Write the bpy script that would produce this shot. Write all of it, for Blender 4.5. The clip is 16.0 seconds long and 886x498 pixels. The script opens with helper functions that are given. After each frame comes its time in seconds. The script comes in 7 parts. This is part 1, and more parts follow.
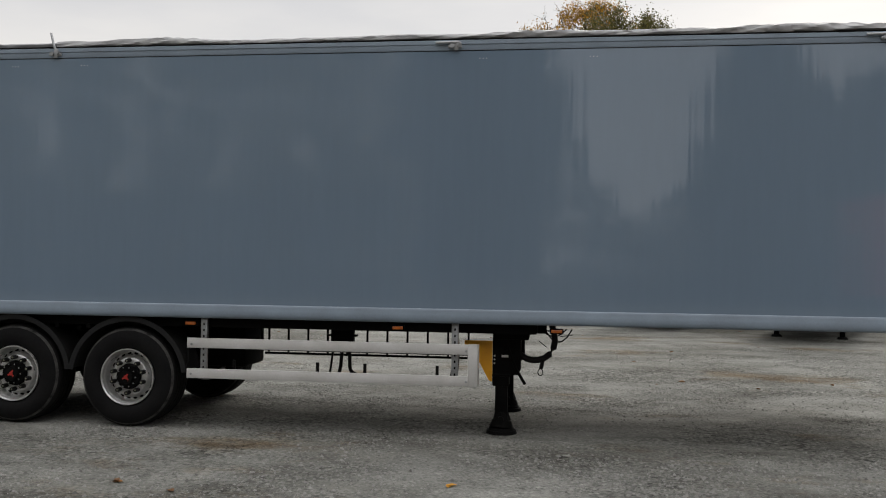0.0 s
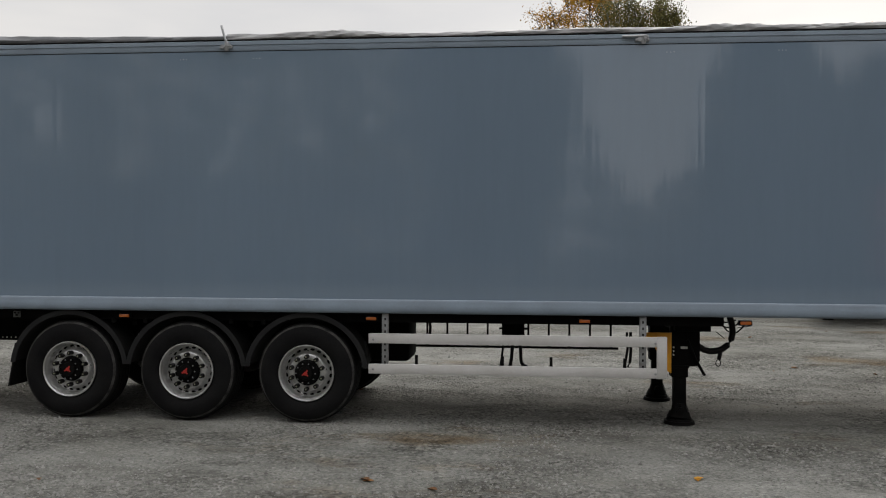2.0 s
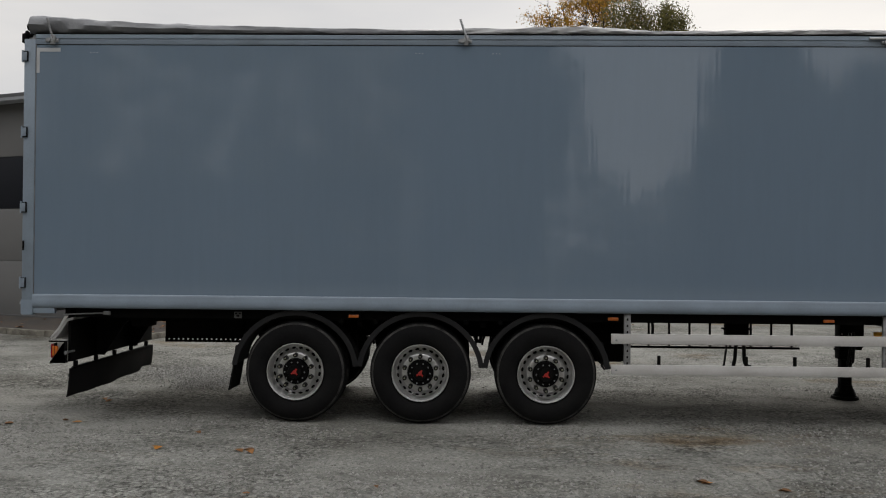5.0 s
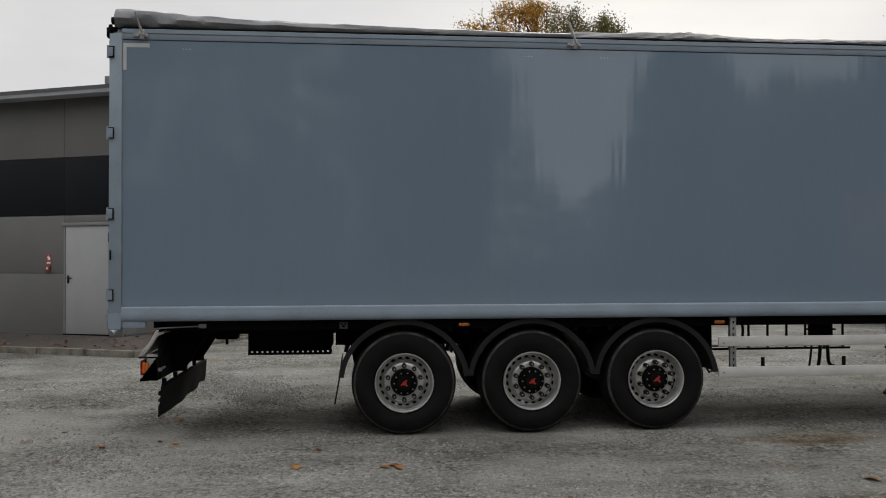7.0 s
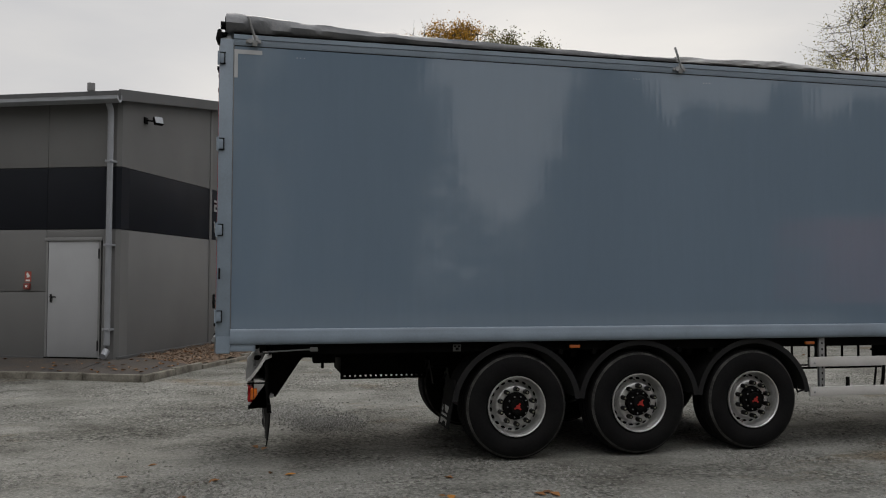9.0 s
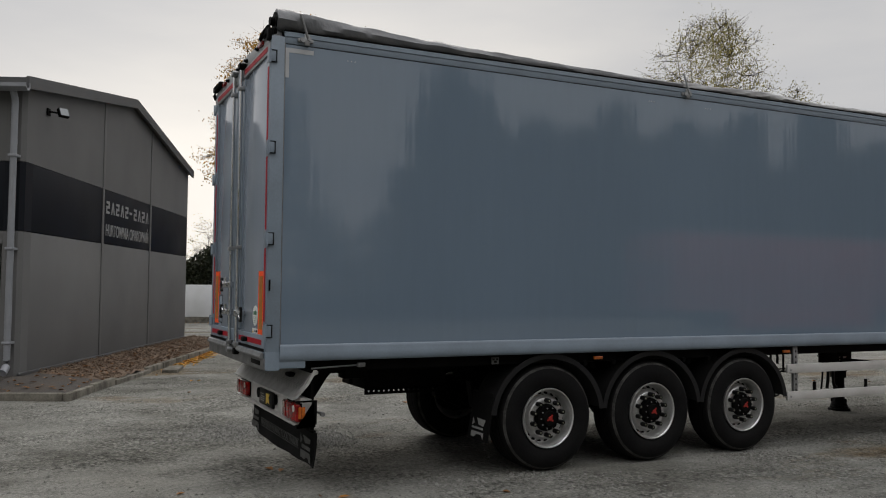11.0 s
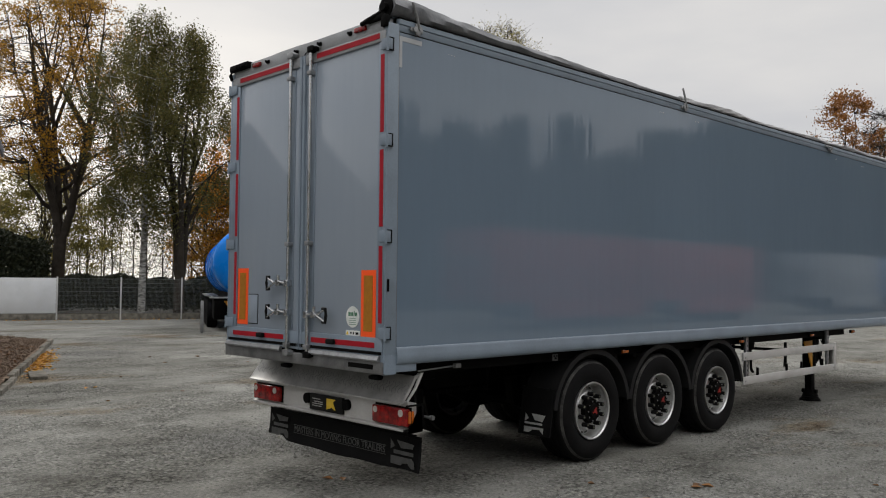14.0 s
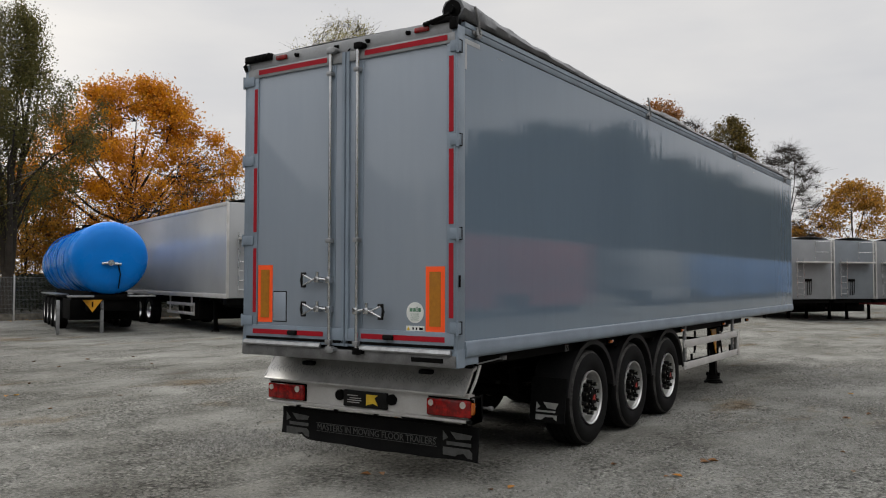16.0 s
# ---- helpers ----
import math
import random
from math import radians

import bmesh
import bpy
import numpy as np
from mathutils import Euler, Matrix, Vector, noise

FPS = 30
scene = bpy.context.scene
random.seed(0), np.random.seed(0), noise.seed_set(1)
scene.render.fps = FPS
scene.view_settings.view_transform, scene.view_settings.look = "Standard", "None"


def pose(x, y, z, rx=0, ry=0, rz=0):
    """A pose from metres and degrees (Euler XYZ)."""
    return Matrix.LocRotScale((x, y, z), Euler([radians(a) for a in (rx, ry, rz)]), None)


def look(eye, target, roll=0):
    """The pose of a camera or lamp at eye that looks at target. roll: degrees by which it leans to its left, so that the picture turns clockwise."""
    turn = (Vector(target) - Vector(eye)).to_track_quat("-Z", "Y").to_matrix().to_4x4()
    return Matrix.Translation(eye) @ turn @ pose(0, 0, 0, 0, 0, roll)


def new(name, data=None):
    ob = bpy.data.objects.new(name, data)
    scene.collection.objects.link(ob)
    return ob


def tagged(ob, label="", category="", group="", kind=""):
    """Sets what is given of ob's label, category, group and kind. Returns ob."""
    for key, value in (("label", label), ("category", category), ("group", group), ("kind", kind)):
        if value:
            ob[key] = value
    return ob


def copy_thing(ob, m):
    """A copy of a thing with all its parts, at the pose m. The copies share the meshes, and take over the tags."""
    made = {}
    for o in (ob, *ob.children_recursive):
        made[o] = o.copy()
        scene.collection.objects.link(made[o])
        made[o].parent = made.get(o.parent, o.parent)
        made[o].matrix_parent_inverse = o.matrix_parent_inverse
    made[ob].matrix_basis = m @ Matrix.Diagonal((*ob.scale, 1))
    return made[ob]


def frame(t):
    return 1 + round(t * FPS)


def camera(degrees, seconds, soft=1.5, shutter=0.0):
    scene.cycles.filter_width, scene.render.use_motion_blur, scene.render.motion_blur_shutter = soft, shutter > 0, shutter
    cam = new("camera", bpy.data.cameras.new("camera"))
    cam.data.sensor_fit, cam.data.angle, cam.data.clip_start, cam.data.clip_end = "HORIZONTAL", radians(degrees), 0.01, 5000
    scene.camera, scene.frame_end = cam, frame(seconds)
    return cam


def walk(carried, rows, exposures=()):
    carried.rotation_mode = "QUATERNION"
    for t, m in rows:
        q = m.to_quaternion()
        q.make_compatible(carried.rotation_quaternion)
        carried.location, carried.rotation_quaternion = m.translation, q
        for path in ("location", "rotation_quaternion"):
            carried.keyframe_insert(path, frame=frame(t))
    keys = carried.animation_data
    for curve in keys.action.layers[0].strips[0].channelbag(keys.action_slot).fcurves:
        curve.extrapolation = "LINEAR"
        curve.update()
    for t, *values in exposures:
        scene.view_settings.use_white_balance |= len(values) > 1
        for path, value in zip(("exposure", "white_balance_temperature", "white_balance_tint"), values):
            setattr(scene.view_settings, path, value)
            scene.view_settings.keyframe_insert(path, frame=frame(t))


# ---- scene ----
cam = camera(55.8, 16.0, 1.1)
PATH = [
    (0, (-0.182, -0.093, 1.715), (-0.434, 1.89, 1.765), 0.8),
    (0.5, (-0.653, -0.035, 1.698), (-0.934, 1.945, 1.749), 1.0),
    (1, (-1.183, -0.134, 1.721), (-1.385, 1.855, 1.76), 0.5),
    (1.5, (-1.758, -0.193, 1.749), (-1.928, 1.8, 1.777), 0.3),
    (2, (-2.389, -0.344, 1.804), (-2.569, 1.648, 1.815), 0.3),
    (2.5, (-2.937, -0.411, 1.789), (-3.035, 1.587, 1.802), 0.5),
    (3, (-3.358, -0.4, 1.741), (-3.531, 1.593, 1.765), 0.8),
    (3.5, (-3.79, -0.422, 1.716), (-3.908, 1.574, 1.733), 0.7),
    (4, (-4.339, -0.422, 1.767), (-4.479, 1.573, 1.779), 1.0),
    (4.5, (-4.947, -0.458, 1.794), (-5.011, 1.541, 1.8), 0.8),
    (5, (-5.502, -0.383, 1.768), (-5.548, 1.616, 1.782), 0.5),
    (5.2, (-5.702, -0.373, 1.764), (-5.752, 1.627, 1.794), 0.5),
    (7.3, (-7.976, -0.058, 1.743), (-7.737, 1.927, 1.779), 0.3),
    (7.5, (-8.186, -0.012, 1.765), (-7.921, 1.97, 1.818), 0.7),
    (8, (-8.745, 0.073, 1.762), (-8.439, 2.048, 1.837), 0.8),
    (8.5, (-9.271, 0.245, 1.762), (-8.903, 2.21, 1.835), 0.2),
    (8.7, (-9.482, 0.307, 1.755), (-9.087, 2.266, 1.831), 0.2),
    (10.8, (-11.689, 1.077, 1.818), (-10.861, 2.895, 1.907), 0.3),
    (11, (-11.868, 1.197, 1.811), (-11.002, 2.997, 1.907), 0.5),
    (11.5, (-12.356, 1.467, 1.819), (-11.384, 3.212, 1.913), 0.0),
    (12, (-12.814, 1.756, 1.823), (-11.75, 3.446, 1.914), -0.1),
    (12.5, (-13.266, 2.054, 1.819), (-12.113, 3.686, 1.906), 0.1),
    (13, (-13.66, 2.365, 1.822), (-12.426, 3.937, 1.906), 0.1),
    (13.5, (-14.071, 2.71, 1.839), (-12.761, 4.219, 1.92), 0.2),
    (14, (-14.478, 3.058, 1.854), (-13.097, 4.503, 1.935), 0.5),
    (14.5, (-14.851, 3.448, 1.857), (-13.396, 4.817, 1.937), 0.6),
    (15, (-15.287, 3.799, 1.864), (-13.734, 5.058, 1.935), 0.4),
    (15.5, (-15.614, 4.191, 1.863), (-13.998, 5.368, 1.935), 0.2),
    (16, (-16.009, 4.547, 1.844), (-14.341, 5.648, 1.917), 0.1),
]
walk(cam, [(t, look(eye, target, roll)) for t, eye, target, roll in PATH], [(0, 0.18), (1.5, 0.18), (2.5, 0.08), (5, 0.05), (7.5, 0.1), (8, -0.05), (8.5, -0.06), (11, -0.16), (12, -0.11), (13, 0.02), (14, 0.05), (16, 0.11)])

# ---- light: overcast autumn sky with a low sun behind the trees ----
SUN_YAW, SUN_HEIGHT = 75.0, 38.0
world = bpy.data.worlds.new("overcast_sky")
scene.world = world
world.use_nodes = True
wn, wl = world.node_tree.nodes, world.node_tree.links
wn.clear()
w_out = wn.new("ShaderNodeOutputWorld")
w_bg = wn.new("ShaderNodeBackground")
w_sky = wn.new("ShaderNodeTexSky")
w_sky.sky_type = "NISHITA"
w_sky.sun_disc = False
w_sky.sun_elevation = radians(SUN_HEIGHT)
w_sky.sun_rotation = radians(90 - SUN_YAW)
w_sky.dust_density = 4.0
w_grey = wn.new("ShaderNodeHueSaturation")
w_grey.inputs["Saturation"].default_value = 0.25
w_grey.inputs["Value"].default_value = 0.5
w_co = wn.new("ShaderNodeTexCoord")
w_map = wn.new("ShaderNodeMapping")
w_map.inputs["Scale"].default_value = (1.6, 1.6, 6.0)
w_cloud = wn.new("ShaderNodeTexNoise")
w_cloud.inputs["Scale"].default_value = 1.7
w_cloud.inputs["Detail"].default_value = 6.0
w_ramp = wn.new("ShaderNodeValToRGB")
w_ramp.color_ramp.elements[0].position, w_ramp.color_ramp.elements[0].color = 0.3, (5.2, 5.25, 5.45, 1)
w_ramp.color_ramp.elements[1].position, w_ramp.color_ramp.elements[1].color = 0.72, (6.7, 6.55, 6.4, 1)
w_mix = wn.new("ShaderNodeMix")
w_mix.data_type = "RGBA"
w_mix.inputs[0].default_value = 0.93
wl.new(w_co.outputs["Generated"], w_map.inputs["Vector"])
wl.new(w_map.outputs[0], w_cloud.inputs["Vector"])
wl.new(w_cloud.outputs["Fac"], w_ramp.inputs["Fac"])
wl.new(w_sky.outputs[0], w_grey.inputs["Color"])
wl.new(w_grey.outputs[0], w_mix.inputs[6])
wl.new(w_ramp.outputs[0], w_mix.inputs[7])
# an overcast sky is brightest overhead
w_sep = wn.new("ShaderNodeSeparateXYZ")
w_up = wn.new("ShaderNodeMapRange")
w_up.interpolation_type = "SMOOTHSTEP"
w_up.inputs["From Min"].default_value, w_up.inputs["From Max"].default_value = 0.33, 1.0
w_up.inputs["To Min"].default_value, w_up.inputs["To Max"].default_value = 1.0, 3.2
w_mul = wn.new("ShaderNodeVectorMath")
w_mul.operation = "SCALE"
wl.new(w_co.outputs["Generated"], w_sep.inputs[0])
wl.new(w_sep.outputs["Z"], w_up.inputs["Value"])
wl.new(w_mix.outputs[2], w_mul.inputs[0])
wl.new(w_up.outputs[0], w_mul.inputs["Scale"])
w_bg.inputs["Strength"].default_value = 0.113
# the clouds are thinner and brighter round the low sun
w_toward = wn.new("ShaderNodeVectorMath")
w_toward.operation = "DOT_PRODUCT"
w_toward.inputs[1].default_value = (math.cos(radians(SUN_YAW)) * math.cos(radians(8)), math.sin(radians(SUN_YAW)) * math.cos(radians(8)), math.sin(radians(8)))
w_near = wn.new("ShaderNodeMapRange")
w_near.interpolation_type = "SMOOTHSTEP"
w_near.inputs["From Min"].default_value, w_near.inputs["From Max"].default_value = 0.9, 1.0
w_near.inputs["To Min"].default_value, w_near.inputs["To Max"].default_value = 0.0, 1.0
w_glow = wn.new("ShaderNodeMix")
w_glow.data_type, w_glow.blend_type = "RGBA", "ADD"
w_glow.inputs[7].default_value = (4.2, 3.7, 2.9, 1)
wl.new(w_co.outputs["Generated"], w_toward.inputs[0])
wl.new(w_toward.outputs["Value"], w_near.inputs["Value"])
w_low = wn.new("ShaderNodeMapRange")
w_low.interpolation_type = "SMOOTHSTEP"
w_low.inputs["From Min"].default_value, w_low.inputs["From Max"].default_value = 0.1, 0.4
w_low.inputs["To Min"].default_value, w_low.inputs["To Max"].default_value = 1.0, 0.0
w_both = wn.new("ShaderNodeMath")
w_both.operation = "MULTIPLY"
wl.new(w_sep.outputs["Z"], w_low.inputs["Value"])
wl.new(w_near.outputs[0], w_both.inputs[0])
wl.new(w_low.outputs[0], w_both.inputs[1])
wl.new(w_both.outputs[0], w_glow.inputs[0])
wl.new(w_mul.outputs[0], w_glow.inputs[6])
wl.new(w_glow.outputs[2], w_bg.inputs["Color"])
wl.new(w_bg.outputs[0], w_out.inputs["Surface"])

sun = new("sun", bpy.data.lights.new("sun", "SUN"))
sun.data.energy, sun.data.angle, sun.data.color = 1.0, radians(30), (1.0, 0.94, 0.85)
_a, _e = radians(SUN_YAW), radians(SUN_HEIGHT)
sun.matrix_world = look((0, 0, 30), (-30 * math.cos(_a) * math.cos(_e), -30 * math.sin(_a) * math.cos(_e), 30 - 30 * math.sin(_e)))


# ---- materials ----
def shade(name, colour, rough=0.6, metal=0.0, second=None, scale=2.0, fine=40.0, bump=0.02, patch=0.5, coat=0.0, stretch=(1, 1, 1), rough_var=0.1, spec=0.5, own=0.0):
    """A surface of two colours mixed by coarse and fine noise, with fine relief. own: how far each piece differs."""
    m = bpy.data.materials.new(name)
    m.use_nodes = True
    n, l = m.node_tree.nodes, m.node_tree.links
    b = n["Principled BSDF"]
    second = second or tuple(c * 0.72 for c in colour)
    co = n.new("ShaderNodeTexCoord")
    mp = n.new("ShaderNodeMapping")
    mp.inputs["Scale"].default_value = stretch
    l.new(co.outputs["Object"], mp.inputs["Vector"])
    big, small = n.new("ShaderNodeTexNoise"), n.new("ShaderNodeTexNoise")
    big.inputs["Scale"].default_value, small.inputs["Scale"].default_value = scale, fine
    big.inputs["Detail"].default_value = small.inputs["Detail"].default_value = 5.0
    for q in (big, small):
        l.new(mp.outputs[0], q.inputs["Vector"])
    add = n.new("ShaderNodeMath")
    add.operation = "MULTIPLY_ADD"
    add.inputs[1].default_value = 0.45
    l.new(small.outputs["Fac"], add.inputs[0])
    l.new(big.outputs["Fac"], add.inputs[2])
    ramp = n.new("ShaderNodeMapRange")
    ramp.inputs["From Min"].default_value, ramp.inputs["From Max"].default_value = 0.5, 0.98
    ramp.inputs["To Max"].default_value = patch * 2
    l.new(add.outputs[0], ramp.inputs["Value"])
    mix = n.new("ShaderNodeMix")
    mix.data_type = "RGBA"
    mix.inputs[6].default_value, mix.inputs[7].default_value = (*colour, 1), (*second, 1)
    l.new(ramp.outputs[0], mix.inputs[0])
    last = mix.outputs[2]
    if own:
        info = n.new("ShaderNodeObjectInfo")
        rng = n.new("ShaderNodeMapRange")
        rng.inputs["To Min"].default_value, rng.inputs["To Max"].default_value = 1 - own, 1 + own
        l.new(info.outputs["Random"], rng.inputs["Value"])
        hsv = n.new("ShaderNodeHueSaturation")
        l.new(rng.outputs[0], hsv.inputs["Value"])
        l.new(last, hsv.inputs["Color"])
        last = hsv.outputs[0]
    l.new(last, b.inputs["Base Color"])
    rr = n.new("ShaderNodeMapRange")
    rr.inputs["To Min"].default_value, rr.inputs["To Max"].default_value = max(0.02, rough - rough_var), min(1, rough + rough_var)
    l.new(big.outputs["Fac"], rr.inputs["Value"])
    l.new(rr.outputs[0], b.inputs["Roughness"])
    b.inputs["Metallic"].default_value = metal
    b.inputs["Coat Weight"].default_value = coat
    b.inputs["Specular IOR Level"].default_value = spec
    if bump:
        bp = n.new("ShaderNodeBump")
        bp.inputs["Strength"].default_value = 1.0
        bp.inputs["Distance"].default_value = bump
        l.new(small.outputs["Fac"], bp.inputs["Height"])
        l.new(bp.outputs[0], b.inputs["Normal"])
    return m


def leaf_shade(name, one, two, through_light=0.35):
    """Leaves: each one its own mixture of two colours, part of the light passing through."""
    m = bpy.data.materials.new(name)
    m.use_nodes = True
    n, l = m.node_tree.nodes, m.node_tree.links
    b, out = n["Principled BSDF"], n["Material Output"]
    geo = n.new("ShaderNodeNewGeometry")
    mix = n.new("ShaderNodeMix")
    mix.data_type = "RGBA"
    mix.inputs[6].default_value, mix.inputs[7].default_value = (*one, 1), (*two, 1)
    l.new(geo.outputs["Random Per Island"], mix.inputs[0])
    l.new(mix.outputs[2], b.inputs["Base Color"])
    b.inputs["Roughness"].default_value = 0.6
    b.inputs["Specular IOR Level"].default_value = 0.25
    tr = n.new("ShaderNodeBsdfTranslucent")
    l.new(mix.outputs[2], tr.inputs["Color"])
    ms = n.new("ShaderNodeMixShader")
    ms.inputs[0].default_value = through_light
    l.new(b.outputs[0], ms.inputs[1])
    l.new(tr.outputs[0], ms.inputs[2])
    l.new(ms.outputs[0], out.inputs["Surface"])
    return m


def panel_paint(name, colour, rough, spec=0.8, wavy=0.0022):
    """Satin metallic paint on long thin panels: faint upright waves blur what they mirror, and rain has left thin streaks."""
    m = shade(name, colour, rough, 0.0, tuple(c * 0.9 for c in colour), 0.6, 14.0, 0.0, 0.4, 0.0, (1, 1, 0.12), 0.03, spec)
    n, l = m.node_tree.nodes, m.node_tree.links
    b = n["Principled BSDF"]
    co = n.new("ShaderNodeTexCoord")
    mp = n.new("ShaderNodeMapping")
    mp.inputs["Scale"].default_value = (1, 0.2, 0.03)
    l.new(co.outputs["Object"], mp.inputs["Vector"])
    wave = n.new("ShaderNodeTexNoise")
    wave.inputs["Scale"].default_value, wave.inputs["Detail"].default_value, wave.inputs["Roughness"].default_value = 4.0, 3.0, 0.62
    l.new(mp.outputs[0], wave.inputs["Vector"])
    bp = n.new("ShaderNodeBump")
    bp.inputs["Strength"].default_value, bp.inputs["Distance"].default_value = 1.0, wavy
    l.new(wave.outputs["Fac"], bp.inputs["Height"])
    l.new(bp.outputs[0], b.inputs["Normal"])
    return m


PAINT = panel_paint("grey_blue_panel_paint", (0.147, 0.196, 0.254), 0.05)
FRAME_PAINT = shade("grey_blue_frame_paint", (0.21, 0.26, 0.315), 0.36, 0.0, (0.165, 0.2, 0.24), 3, 60, 0.0004)
DOOR_PAINT = panel_paint("grey_door_paint", (0.265, 0.305, 0.355), 0.1, 0.5, 0.0008)
ALU = shade("brushed_aluminium", (0.55, 0.56, 0.57), 0.27, 0.75, (0.32, 0.32, 0.32), 4, 90, 0.0003)
ALU_PALE = shade("dull_pale_aluminium", (0.55, 0.54, 0.53), 0.5, 0.15, (0.42, 0.41, 0.39), 3, 70, 0.0004)
ROD = shade("bright_zinc_rod", (0.62, 0.63, 0.64), 0.22, 0.95, (0.5, 0.51, 0.52), 3, 30, 0.0)
STEEL = shade("galvanised_steel", (0.36, 0.37, 0.38), 0.42, 0.7, (0.22, 0.22, 0.22), 12, 90, 0.0004)
RIM = shade("silver_rim_lacquer", (0.65, 0.65, 0.65), 0.31, 0.7, (0.4, 0.395, 0.38), 6, 60, 0.0004)
RUBBER_WORN = shade("worn_tyre_edge", (0.075, 0.072, 0.068), 0.8, 0, (0.008, 0.008, 0.008), 9, 50, 0.001, spec=0.2)
TREAD = shade("dirty_tread_plate", (0.54, 0.54, 0.53), 0.4, 0.3, (0.36, 0.355, 0.345), 7, 50, 0.001)
SILL = shade("scuffed_steel_sill", (0.2, 0.2, 0.2), 0.5, 0.4, (0.1, 0.1, 0.1), 7, 60, 0.001)
RUBBER = shade("tyre_rubber", (0.0035, 0.0035, 0.004), 0.75, 0, (0.01, 0.0098, 0.0095), 4, 50, 0.0012, 0.5, spec=0.1)
BLACK = shade("black_chassis_paint", (0.002, 0.002, 0.0022), 0.65, 0, (0.006, 0.0057, 0.0053), 5, 60, 0.0006, spec=0.05)
PLASTIC = shade("black_plastic", (0.004, 0.004, 0.0045), 0.5, 0, (0.009, 0.0087, 0.0083), 5, 70, 0.0005, spec=0.16)
GUARD = shade("scuffed_black_plastic", (0.008, 0.008, 0.009), 0.6, 0, (0.015, 0.0148, 0.0145), 5, 60, 0.0006, spec=0.2)
TARP = shade("grey_tarpaulin", (0.17, 0.18, 0.19), 0.5, 0, (0.26, 0.26, 0.26), 2.5, 30, 0.004)
TARP_DARK = shade("dark_rolled_tarpaulin", (0.085, 0.09, 0.098), 0.42, 0, (0.15, 0.152, 0.158), 3, 30, 0.004)
RED_STRIP = shade("red_reflective_tape", (0.36, 0.012, 0.022), 0.5, 0, (0.29, 0.01, 0.018), 8, 80, 0.0003, spec=0.15)
WHITE_STRIP = shade("white_reflective_tape", (0.42, 0.43, 0.44), 0.4, 0, (0.36, 0.37, 0.38), 8, 80, 0.0003)
ORANGE_EDGE = shade("fluorescent_orange", (1.0, 0.1, 0.01), 0.5, 0, (0.95, 0.09, 0.01), 6, 80, 0.0002)
AMBER = shade("amber_reflector", (0.42, 0.17, 0.012), 0.35, 0, (0.32, 0.12, 0.01), 30, 160, 0.0008)
LAMP_RED = shade("red_lamp_lens", (0.4, 0.005, 0.004), 0.12, 0, (0.14, 0.003, 0.003), 14, 60, 0.0015, 0.8)
LAMP_CLEAR = shade("clear_lamp_lens", (0.6, 0.55, 0.5), 0.12, 0.2, (0.45, 0.4, 0.36), 20, 100, 0.001, coat=0.6)
LAMP_ORANGE = shade("orange_lamp_lens", (0.5, 0.12, 0.01), 0.2, 0, (0.4, 0.09, 0.01), 20, 100, 0.001, coat=0.5)
YELLOW = shade("yellow_bracket_paint", (0.8, 0.37, 0.012), 0.45, 0, (0.68, 0.3, 0.012), 8, 60, 0.0005)
HUB_RED = shade("red_hub_badge", (0.3, 0.018, 0.014), 0.4, 0, (0.28, 0.015, 0.01), 20, 90, 0.0003)
NUT_TIP = shade("dull_bolt_end", (0.2, 0.2, 0.14), 0.45, 0.4, (0.13, 0.13, 0.1), 30, 90, 0.0)
PRINT = shade("pale_print", (0.075, 0.075, 0.073), 0.7, 0, (0.04, 0.04, 0.038), 15, 90, 0.0)
WHITE = shade("white_label", (0.7, 0.71, 0.68), 0.4, 0, (0.6, 0.62, 0.6), 9, 80, 0.0)
GREEN = shade("green_print", (0.08, 0.2, 0.12), 0.5, 0, None, 9, 80, 0.0)
PLATE_YELLOW = shade("yellow_print", (0.75, 0.5, 0.03), 0.4, 0, None, 9, 80, 0.0)


# ---- mesh helpers ----
SHIFT = {}


def part(name, bm, material, parent, label="", smooth=38, kind=""):
    """Links a bmesh as one mesh object under a thing or a part; its points are given in the thing's surroundings."""
    shift = SHIFT.get(parent, Vector((0, 0, 0)))
    bmesh.ops.translate(bm, verts=bm.verts, vec=-shift)
    bmesh.ops.recalc_face_normals(bm, faces=bm.faces)
    me = bpy.data.meshes.new(name)
    bm.to_mesh(me)
    bm.free()
    for q in material if isinstance(material, (list, tuple)) else [material]:
        me.materials.append(q)
    if smooth:
        me.shade_smooth()
        me.set_sharp_from_angle(angle=radians(smooth))
    ob = new(name, me)
    ob.parent = parent
    SHIFT[ob] = shift
    if label:
        ob["label"] = label
    if kind:
        ob["kind"] = kind
    return ob


def thing(name, at=(0, 0, 0), turn=0.0, label="", category="", group="", kind="", world_points=True):
    """An Empty at the thing's base. world_points: its parts are given in world coordinates."""
    ob = new(name)
    ob.empty_display_size = 0.2
    ob.matrix_basis = pose(*at, 0, 0, turn)
    SHIFT[ob] = Vector(at) if world_points else Vector((0, 0, 0))
    return tagged(ob, label, category, group, kind)


def again(ob, x, y, z):
    """A copy of a part with its sub-parts, moved by x, y, z."""
    return copy_thing(ob, Matrix.Translation((x, y, z)) @ ob.matrix_basis)


